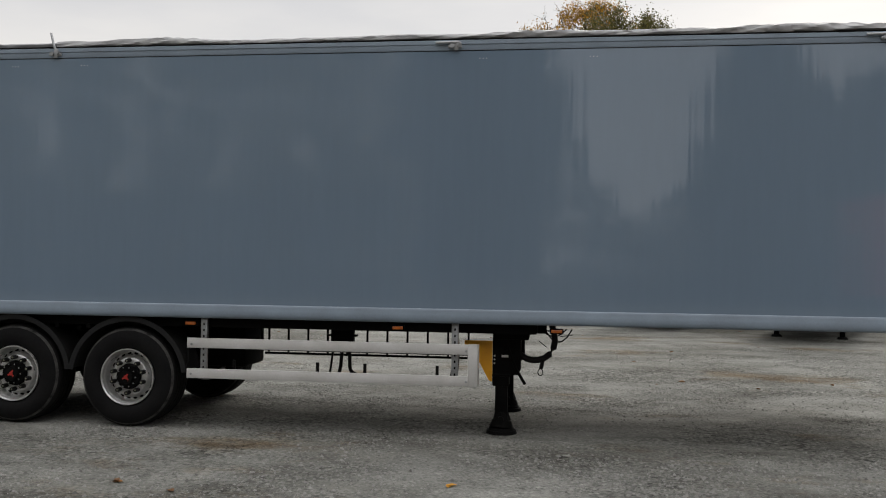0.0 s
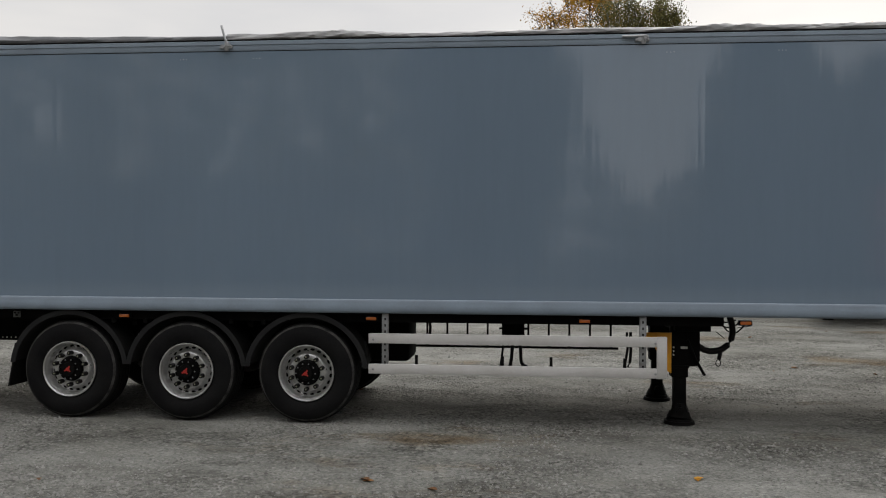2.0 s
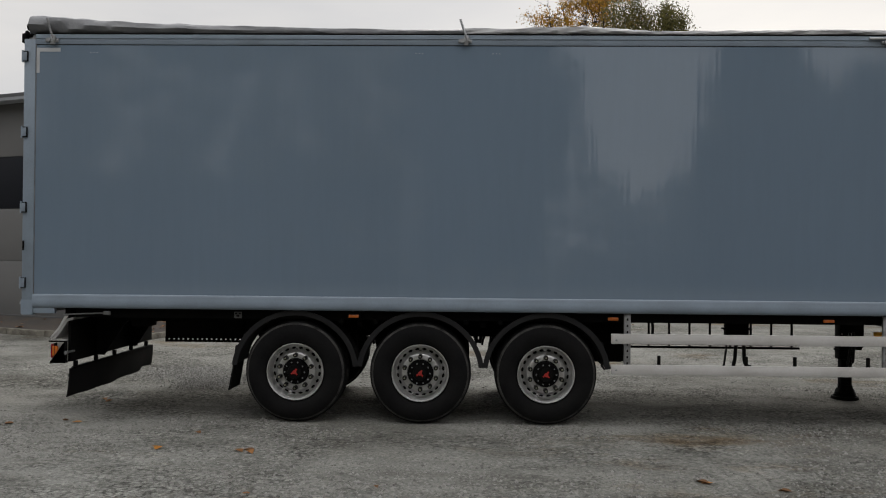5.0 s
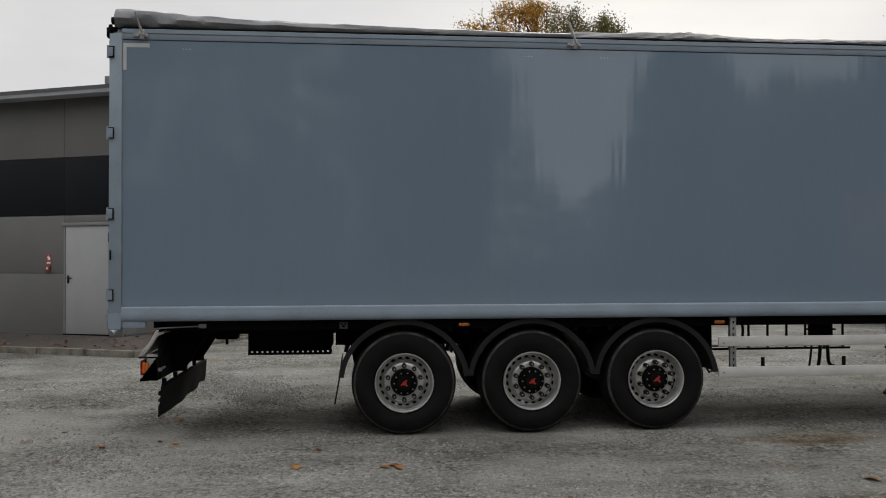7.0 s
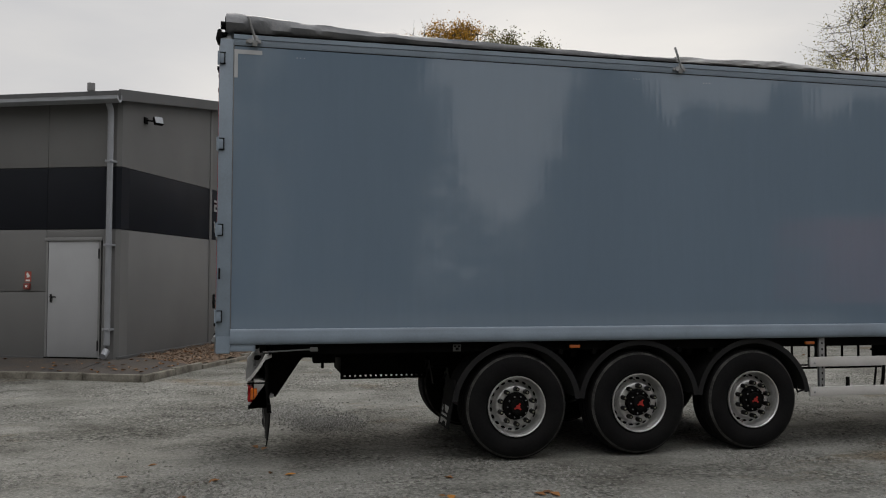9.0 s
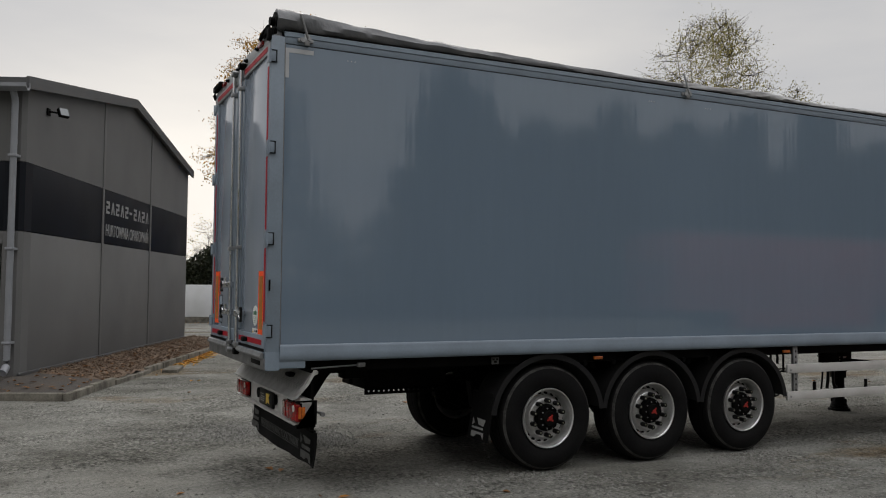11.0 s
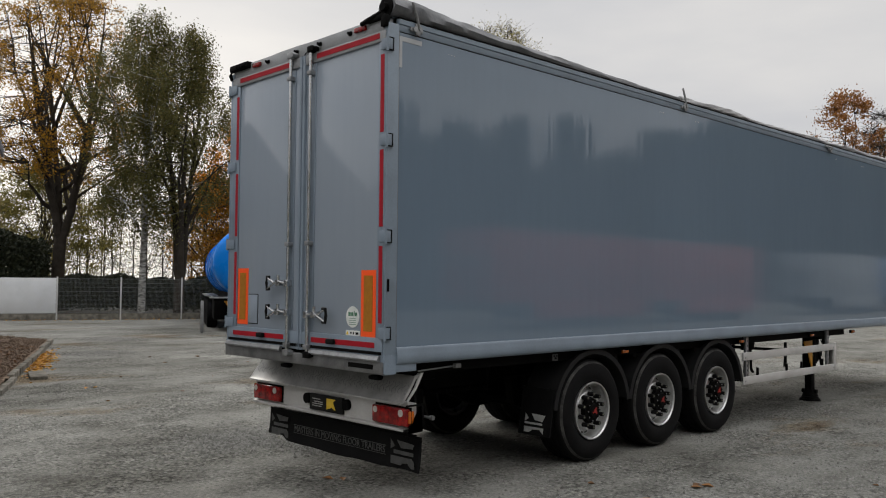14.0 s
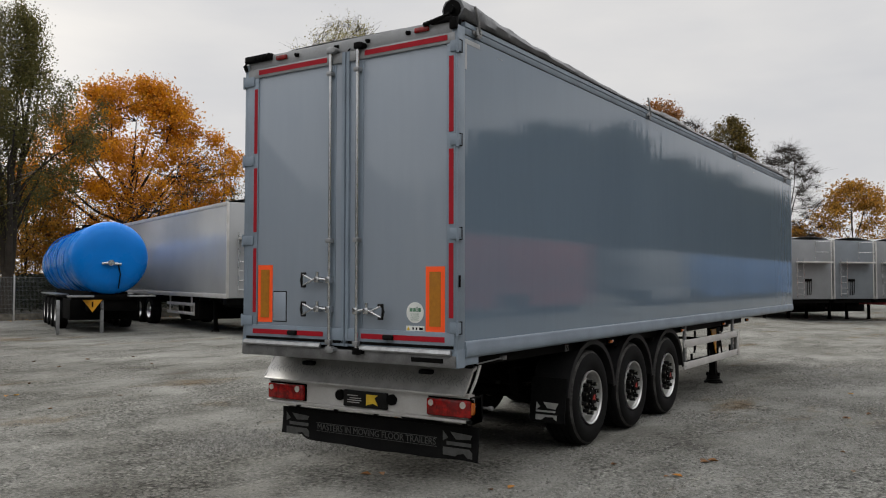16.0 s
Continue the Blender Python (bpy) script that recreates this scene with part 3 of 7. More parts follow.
# rear doors, each with hinges, tape, rod and grips
def rear_door(y0, y1, rod_y, side):
    bm = bmesh.new()
    box(bm, XR - 0.012, XR + 0.05, y0, y1, 1.235, 3.905, 0.004)
    door = part("rear_door", bm, DOOR_PAINT, trailer, "grey-blue rear door with red tape and upright locking rod")
    lo, hi = min(y0, y1), max(y0, y1)
    # frame strips proud of the door skin
    for a, b, c, d in ((lo, hi, 3.845, 3.935), (lo, hi, 1.24, 1.40)):
        bm = bmesh.new()
        box(bm, XR - 0.03, XR - 0.012, a + 0.004, b - 0.004, c, d, 0.004)
        part("door_rail", bm, HEADER if c > 3 else FRAME_PAINT, door)
    edge = (8.31, 8.395) if side == 0 else (10.63, 10.775)
    bm = bmesh.new()
    box(bm, XR - 0.026, XR - 0.012, edge[0], edge[1], 1.40, 3.845, 0.003)
    part("door_stile", bm, FRAME_PAINT, door)
    bm = bmesh.new()
    prism(bm, [(XR - 0.012, 0), (XR - 0.034, 0.006), (XR - 0.034, 0.039), (XR - 0.012, 0.045)], "z", 1.236, 3.938)
    inner = hi if side == 0 else lo
    bmesh.ops.translate(bm, verts=bm.verts, vec=(0, inner - (0.045 if side == 0 else 0), 0))
    part("seal_strip", bm, FRAME_PAINT, door)
    # tape
    top = (8.385, 9.28) if side == 0 else (9.73, 10.622)
    low = (8.41, 9.307) if side == 0 else (9.757, 10.673)
    for (a, b), c, d in ((top, 3.872, 3.918), (low, 1.315, 1.36)):
        bm = bmesh.new()
        box(bm, XR - 0.0335, XR - 0.0305, a, b, c, d)
        part("reflective_tape", bm, RED_STRIP, door, "red reflective tape")
    va, vb = (8.325, 8.37) if side == 0 else (10.64, 10.682)
    for c, d in ((3.09, 3.735), (2.31, 2.945), (1.52, 2.15)):
        bm = bmesh.new()
        box(bm, XR - 0.0295, XR - 0.0265, va, vb, c, d)
        part("reflective_tape", bm, RED_STRIP, door, "red reflective tape")
    # hinges that wrap the corner
    for z in (3.815, 3.02, 2.23, 1.44):
        bm = bmesh.new()
        if side == 0:
            box(bm, XR - 0.038, XR - 0.03, 8.278, 8.355, z - 0.046, z + 0.046, 0.001)
            box(bm, XR - 0.038, XR + 0.02, 8.274, 8.286, z - 0.046, z + 0.046, 0.001)
            cyl(bm, (XR - 0.03, 8.282, z - 0.062), (XR - 0.03, 8.282, z + 0.062), 0.012, seg=10)
        else:
            box(bm, XR - 0.038, XR - 0.03, 10.68, 10.835, z - 0.046, z + 0.046, 0.001)
            box(bm, XR - 0.038, XR + 0.02, 10.825, 10.838, z - 0.046, z + 0.046, 0.001)
            cyl(bm, (XR - 0.03, 10.828, z - 0.06), (XR - 0.03, 10.828, z + 0.06), 0.012, seg=10)
        part("hinge", bm, FRAME_PAINT, door)
        bm = bmesh.new()
        for zz in (z - 0.054, z + 0.048):
            box(bm, XR - 0.02, XR + 0.03, 8.27 if side == 0 else 10.824, 8.286 if side == 0 else 10.842, zz, zz + 0.006)
        box(bm, XR + 0.02, XR + 0.028, 8.27 if side == 0 else 10.824, 8.286 if side == 0 else 10.842, z - 0.052, z + 0.052)
        part("hinge_seal", bm, BLACK, door)
    # orange-edged marker plate
    a, b = (8.418, 8.613) if side == 0 else (10.427, 10.622)
    z0, z1 = (1.40, 1.955) if side == 0 else (1.427, 1.982)
    bm = bmesh.new()
    box(bm, XR - 0.016, XR - 0.0125, a, b, z0, z1)
    plate = part("marker_plate", bm, ORANGE_EDGE, door, "fluorescent orange marker plate with amber centre")
    bm = bmesh.new()
    box(bm, XR - 0.019, XR - 0.0165, a + 0.04, b - 0.04, z0 + 0.045, z1 - 0.045)
    part("reflector", bm, AMBER, plate)
    # locking rod
    bm = bmesh.new()
    cyl(bm, (XR - 0.05, rod_y, 1.19), (XR - 0.05, rod_y, 4.0), 0.017, seg=12)
    rod = part("locking_rod", bm, ROD, door, "bare metal locking rod")
    for z in (1.27, 2.2, 3.75):
        bm = bmesh.new()
        box(bm, XR - 0.078, XR - 0.012, rod_y - 0.03, rod_y + 0.03, z - 0.02, z + 0.02, 0.005)
        part("rod_guide", bm, STEEL, rod)
    for z in (1.20, 3.965):
        bm = bmesh.new()
        box(bm, XR - 0.08, XR - 0.02, rod_y - 0.045, rod_y + 0.03, z - 0.03, z + 0.03, 0.008)
        cyl(bm, (XR - 0.085, rod_y - 0.06, z), (XR - 0.02, rod_y - 0.06, z), 0.022, seg=10)
        part("rod_cam", bm, BLACK if side == 0 else STEEL, rod)
    bm = bmesh.new()
    box(bm, XR - 0.02, XR - 0.011, rod_y - 0.042, rod_y + 0.042, 1.42, 3.84, 0.003)
    part("rod_channel", bm, FRAME_PAINT, rod)
    d = -1 if side == 0 else 1
    for z in ((1.56,) if side == 0 else (1.838, 1.567)):
        bm = bmesh.new()
        tube(bm, [(XR - 0.06, rod_y, z), (XR - 0.075, rod_y + d * 0.12, z + 0.015), (XR - 0.078, rod_y + d * 0.19, z)], 0.012, 8)
        tube(bm, [(XR - 0.078, rod_y + d * 0.18, z), (XR - 0.078, rod_y + d * 0.30, z + 0.05)], 0.01, 8)
        tube(bm, [(XR - 0.078, rod_y + d * 0.18, z), (XR - 0.078, rod_y + d * 0.30, z - 0.05)], 0.01, 8)
        box(bm, XR - 0.08, XR - 0.012, rod_y - 0.028, rod_y + 0.028, z - 0.03, z + 0.03, 0.006)
        cyl(bm, (XR - 0.07, rod_y + d * 0.13, z + 0.01), (XR - 0.07, rod_y + d * 0.13, z + 0.075), 0.016, seg=10)
        box(bm, XR - 0.09, XR - 0.012, rod_y + d * 0.13 - 0.03, rod_y + d * 0.13 + 0.03, z - 0.025, z + 0.03, 0.006)
        lever = part("lock_lever", bm, ROD, door, "bright steel locking lever with a black grip")
        bm = bmesh.new()
        tube(bm, [(XR - 0.078, rod_y + d * 0.27, z + 0.058), (XR - 0.078, rod_y + d * 0.312, z + 0.062), (XR - 0.078, rod_y + d * 0.322, z), (XR - 0.078, rod_y + d * 0.312, z - 0.062), (XR - 0.078, rod_y + d * 0.27, z - 0.058)], 0.014, 8)
        part("grip", bm, PLASTIC, lever)
    # rubber buffer on the bottom tape
    y = 8.99 if side == 0 else 10.13
    bm = bmesh.new()
    box(bm, XR - 0.075, XR - 0.03, y - 0.05, y + 0.05, 1.315, 1.36, 0.012)
    part("rubber_buffer", bm, RUBBER, door)
    bm = bmesh.new()
    box(bm, XR - 0.034, XR - 0.028, lo + 0.01, hi - 0.01, 1.262, 1.288)
    part("door_seal", bm, BLACK, door)
    # water bar along the foot
    bm = bmesh.new()
    a, b = (8.337, 9.316) if side == 0 else (9.78, 10.78)
    prism(bm, [(XR - 0.03, 1.205), (XR - 0.058, 1.207), (XR - 0.066, 1.222), (XR - 0.05, 1.25), (XR - 0.03, 1.254)], "y", a, b)
    part("foot_bar", bm, STEEL, door)
    return door


right_door = rear_door(8.31, 9.498, 9.345, 0)
left_door = rear_door(9.504, 10.775, 9.668, 1)
bm = bmesh.new()
box(bm, XR - 0.0145, XR - 0.012, 10.237, 10.42, 1.435, 1.73, 0.001)
part("hatch_seam", bm, BLACK, left_door)
bm = bmesh.new()
box(bm, XR - 0.02, XR - 0.0125, 10.245, 10.412, 1.443, 1.722, 0.003)
part("small_hatch", bm, DOOR_PAINT, left_door)
bm = bmesh.new()
cyl(bm, (XR - 0.0165, 8.725, 1.559), (XR - 0.0125, 8.725, 1.559), 0.09, seg=32)
sticker = part("round_sticker", bm, WHITE, right_door, "round white sticker with green print")
bm = bmesh.new()
for a, b, z, h in ((-0.055, -0.025, 1.583, 0.032), (-0.018, 0.01, 1.583, 0.032), (0.018, 0.028, 1.588, 0.045), (0.036, 0.062, 1.583, 0.032)):
    box(bm, XR - 0.0185, XR - 0.0168, 8.725 - b, 8.725 - a, z - h / 2, z + h / 2)
for k in range(4):
    box(bm, XR - 0.0185, XR - 0.0168, 8.68, 8.77, 1.545 - k * 0.017, 1.549 - k * 0.017)
part("print_bars", bm, GREEN, sticker)
bm = bmesh.new()
box(bm, XR - 0.0162, XR - 0.0125, 8.627, 8.817, 1.402, 1.445)
label = part("small_label", bm, WHITE, right_door, "small white information label")
bm = bmesh.new()
for a, b in ((8.64, 8.68), (8.70, 8.715), (8.735, 8.75)):
    box(bm, XR - 0.018, XR - 0.0165, a, b, 1.412, 1.432)
part("print_bars", bm, BLACK, label)
bm = bmesh.new()
prism(bm, [(8.775, 1.408), (8.81, 1.408), (8.792, 1.438)], "x", XR - 0.018, XR - 0.0165)
part("print_mark", bm, PLATE_YELLOW, label)
bm = bmesh.new()
tube(bm, [(XR - 0.02, 9.49, 3.93), (XR - 0.03, 9.47, 3.95), (XR - 0.03, 9.45, 3.96)], 0.006, 6)
part("rope_end", bm, BLACK, trailer)

# lamps and stops on the header
for y, w in ((8.655, 0.075), (10.321, 0.07)):
    bm = bmesh.new()
    box(bm, XR - 0.04, XR - 0.01, y - w, y + w, 3.985, 4.03, 0.01)
    part("top_marker_lamp", bm, LAMP_RED, trailer, "small red marker lamp")
for y in (8.80, 10.12, 9.62, 9.25):
    bm = bmesh.new()
    box(bm, XR - 0.035, XR - 0.01, y - 0.022, y + 0.022, 3.985, 4.02, 0.008)
    cyl(bm, (XR - 0.05, y, 4.003), (XR - 0.01, y, 4.003), 0.014, seg=8)
    part("header_stop", bm, BLACK, trailer)
bm = bmesh.new()
box(bm, XR - 0.06, XR + 0.03, 10.45, 10.80, 4.005, 4.07, 0.012)
for k in range(4):
    box(bm, XR - 0.068, XR - 0.055, 10.49 + k * 0.05, 10.52 + k * 0.05, 4.02, 4.05, 0.003)
tube(bm, [(XR - 0.03, 10.79, 4.02), (XR - 0.04, 10.81, 3.98), (XR - 0.02, 10.80, 3.93)], 0.02, 8)
part("tarp_bracket", bm, BLACK, trailer)
bm = bmesh.new()
box(bm, XR - 0.05, XR + 0.04, 8.33, 8.56, 4.03, 4.075, 0.01)
tube(bm, [(XR - 0.04, 8.62, 4.04), (XR - 0.05, 8.5, 4.055), (XR - 0.03, 8.36, 4.09)], 0.02, 8)
box(bm, XR - 0.05, XR - 0.0, 8.29, 8.36, 3.96, 4.06, 0.01)
part("tarp_bracket", bm, BLACK, trailer)

# roll-over sheet: flat over the body, its wrinkled roll along the near edge
bm = bmesh.new()
xs = [XR + 0.06 + i * 0.25 for i in range(55)] + [XF - 0.02]
ys = [YN + 0.02 + i * (YF - YN - 0.03) / 12 for i in range(13)]
rough_sheet(bm, xs, ys, lambda x, y: 4.055 + 0.045 * math.sin(math.pi * min(1, max(0, (y - YN) / (YF - YN)))) + 0.014 * noise.noise((x * 1.2, y * 2, 0.3)))
part("roof_sheet", bm, TARP, trailer, "grey roll-over tarpaulin")


def roll(bm, x0, x1, r_at, n, seed, seg=14, y=8.375, z0=4.045, crease=0.22):
    rings = []
    for i in range(n + 1):
        x = x0 + (x1 - x0) * i / n
        r = r_at(x)
        ring = []
        for k in range(seg):
            a = k * math.tau / seg
            w = 1 + 0.22 * noise.noise((x * 1.9, math.cos(a) * 1.6, math.sin(a) * 1.6 + seed)) + 0.13 * noise.noise((x * 6.0, math.cos(a) * 2.2, math.sin(a) * 2.2 + seed)) - crease * abs(noise.noise((x * 3.4 + 0.9 * a, seed, 1.5)))
            ring.append(bm.verts.new((x, y + r * 1.1 * w * math.cos(a), z0 + r + r * w * math.sin(a))))
        rings.append(ring)
    for a, b in zip(rings, rings[1:]):
        for k in range(seg):
            bm.faces.new((a[k], a[(k + 1) % seg], b[(k + 1) % seg], b[k]))
    bm.faces.new(rings[0])
    bm.faces.new(rings[-1][::-1])


bm = bmesh.new()
roll(bm, XR + 0.03, -5.4, lambda x: 0.042 + 0.024 * (1 - smooth_step(-9.2, -5.6, x)) + 0.036 * (1 - smooth_step(-9.9, -8.3, x)) + 0.008 * math.exp(-((x + 8.5) / 0.15) ** 2), 130, 2.0)
part("sheet_roll", bm, TARP_DARK, trailer, "dark rolled-up end of the tarpaulin")
bm = bmesh.new()
roll(bm, -5.5, XF - 0.03, lambda x: 0.036 + 0.015 * smooth_step(-4.0, 0.5, x) + 0.007 * (1 - smooth_step(-5.0, -2.0, x)) + 0.02 * noise.noise((x * 1.3, 0.4, 8.0)), 320, 5.0, 16, 8.345, 4.05, 0.45)
part("sheet_edge", bm, TARP_PALE, trailer, "wrinkled grey edge of the tarpaulin")
bm = bmesh.new()
cyl(bm, (XR - 0.02, 8.375, 4.145), (XR + 0.06, 8.375, 4.145), 0.038, seg=18)
cyl(bm, (XR + 0.02, 8.375, 4.145), (XR + 0.045, 8.375, 4.145), 0.085, seg=22)
part("roll_pipe", bm, BLACK, trailer)
for x in (-9.82, -5.49, -1.15, 3.0):
    bm = bmesh.new()
    box(bm, x - 0.07, x + 0.07, YN - 0.03, YN - 0.008, 3.965, 4.0, 0.006)
    cyl(bm, (x - 0.03, YN - 0.045, 3.985), (x - 0.03, YN - 0.01, 3.985), 0.022, seg=12)
    cyl(bm, (x + 0.03, YN - 0.045, 4.0), (x + 0.03, YN - 0.01, 4.0), 0.018, seg=12)
    box(bm, x - 0.015, x + 0.035, YN - 0.035, YN - 0.015, 3.94, 4.04, 0.006)
    part("tarp_clamp", bm, STEEL, trailer)
    bm = bmesh.new()
    if x == -1.15 or x == 3.0:
        tube(bm, [(x - 0.2, YN - 0.03, 4.02), (x + 0.04, YN - 0.035, 4.02), (x + 0.06, YN - 0.035, 4.0)], 0.014, 8)
    else:
        tube(bm, [(x + 0.02, YN - 0.035, 4.0), (x - 0.01, YN - 0.04, 4.08), (x - 0.05, YN - 0.03, 4.21)], 0.012, 8)
    part("clamp_lever", bm, SILL if x < -9 else STEEL, trailer)
# pale corner tape and rivets on the side
bm = bmesh.new()
prism(bm, [(-10.005, 3.645), (-9.96, 3.645), (-9.96, 3.868), (-9.74, 3.868), (-9.74, 3.908), (-10.005, 3.908)], "y", YN - 0.0025, YN + 0.002)
part("corner_tape", bm, WHITE_STRIP, trailer, "pale reflective corner tape")
bm = bmesh.new()
box(bm, XR - 0.008, XR + 0.006, YN - 0.03, YN - 0.012, 1.78, 1.88, 0.003)
part("door_stop", bm, BLACK, trailer)
for x0 in (-9.42, -6.0, -5.2, -0.9, 0.2):
    for k in range(3):
        bm = bmesh.new()
        cyl(bm, (x0 + k * 0.035, YN - 0.003, 3.86), (x0 + k * 0.035, YN + 0.001, 3.86), 0.0045, seg=8)
        part("rivet", bm, ALU_PALE, trailer)

# chassis
for y in (9.06, 9.98):
    bm = bmesh.new()
    prism(bm, [(y - 0.07, 1.18), (y + 0.07, 1.18), (y + 0.07, 1.165), (y + 0.008, 1.155), (y + 0.008, 0.885), (y + 0.07, 0.875), (y + 0.07, 0.86), (y - 0.07, 0.86), (y - 0.07, 0.875), (y - 0.008, 0.885), (y - 0.008, 1.155), (y - 0.07, 1.165)], "x", -7.95, -4.0)
    box(bm, -9.55, -7.951, y - 0.06, y + 0.06, 0.99, 1.18)
    part("chassis_beam", bm, BLACK, trailer)
    bm = bmesh.new()
    prism(bm, [(y - 0.07, 1.18), (y + 0.07, 1.18), (y + 0.07, 1.05), (y - 0.07, 1.045)], "x", -4.0, -0.2)
    prism(bm, [(y - 0.07, 1.18), (y + 0.07, 1.18), (y + 0.07, 1.145), (y - 0.07, 1.145)], "x", -0.2, 3.5)
    part("neck_beam", bm, BLACK, trailer)
for i in range(24):
    x = -9.7 + i * 0.56
    bm = bmesh.new()
    box(bm, x - 0.03, x + 0.03, YN + 0.15, YF - 0.15, 1.09 if x < -0.4 else 1.168, 1.18, 0.004)
    part("cross_member", bm, BLACK, trailer)
bm = bmesh.new()
box(bm, XR + 0.5, -0.3, YN + 0.12, YN + 0.145, 1.075, 1.185)
box(bm, XR + 0.5, -0.3, YF - 0.145, YF - 0.12, 1.075, 1.185)
part("side_channel", bm, BLACK, trailer)
# axles with springs
for x in AXLES:
    bm = bmesh.new()
    cyl(bm, (x, 8.55, 0.53), (x, 10.6, 0.53), 0.07, seg=14)
    for y in (9.05, 9.98):
        prism(bm, [(x - 0.55, 0.86), (x - 0.45, 0.86), (x - 0.4, 0.62), (x + 0.25, 0.55), (x + 0.42, 0.6), (x + 0.42, 0.5), (x + 0.1, 0.42), (x - 0.12, 0.42), (x - 0.5, 0.58)], "y", y - 0.05, y + 0.05)
        cyl(bm, (x + 0.33, y, 0.58), (x + 0.33, y, 0.86), 0.13, 0.1, 14)
    part("axle", bm, BLACK, trailer)
# toolbox with a perforated edge, and small parts by the rear beam
bm = bmesh.new()
box(bm, -8.90, -8.0, 9.15, 9.85, 0.80, 1.09, 0.01)
box(bm, -8.90, -8.0, 9.15, 9.16, 0.745, 0.77)
for k in range(17):
    box(bm, -8.90 + k * 0.0545, -8.866 + k * 0.0545, 9.15, 9.16, 0.765, 0.805)
box(bm, -8.90, -8.0, 9.15, 9.16, 0.787, 0.805)
part("under_box", bm, BLACK, trailer)
bm = bmesh.new()
box(bm, -9.2, -8.98, 8.9, 9.1, 0.94, 1.1, 0.01)
cyl(bm, (-9.1, 9.0, 0.95), (-9.1, 9.0, 0.88), 0.015, seg=8)
part("valve_block", bm, BLACK, trailer)
bm = bmesh.new()
tube(bm, [(-9.7, YN + 0.05, 1.105), (-9.25, YN + 0.05, 1.125)], 0.007, 8)
box(bm, -9.27, -9.2, YN + 0.03, YN + 0.07, 1.105, 1.145, 0.006)
part("tie_rod", bm, SILL, trailer)
# side reflector lamps
for x, y in ((-6.63, 8.36), (-3.93, 8.36), (-1.71, 8.36), (-0.1, 8.36)):
    bm = bmesh.new()
    box(bm, x - 0.055, x + 0.055, y - 0.02, y + 0.01, 1.1, 1.134, 0.008)
    m = part("side_marker_lamp", bm, LAMP_ORANGE, trailer, "small orange side marker lamp")
    bm = bmesh.new()
    box(bm, x - 0.068, x + 0.068, y + 0.002, y + 0.03, 1.09, 1.144, 0.004)
    part("lamp_base", bm, BLACK, m)
bm = bmesh.new()
box(bm, -7.89, -7.81, 8.352, 8.362, 1.085, 1.152, 0.002)
m = part("reflector_plate", bm, PRINT, trailer, "small pale square plate with dark print")
bm = bmesh.new()
for a, b, c, d in ((-7.88, -7.86, 1.125, 1.142), (-7.84, -7.82, 1.125, 1.142), (-7.865, -7.835, 1.1, 1.12)):
    box(bm, a, b, 8.349, 8.3515, c, d)
part("print_bars", bm, BLACK, m)

# wheels
R = 0.532


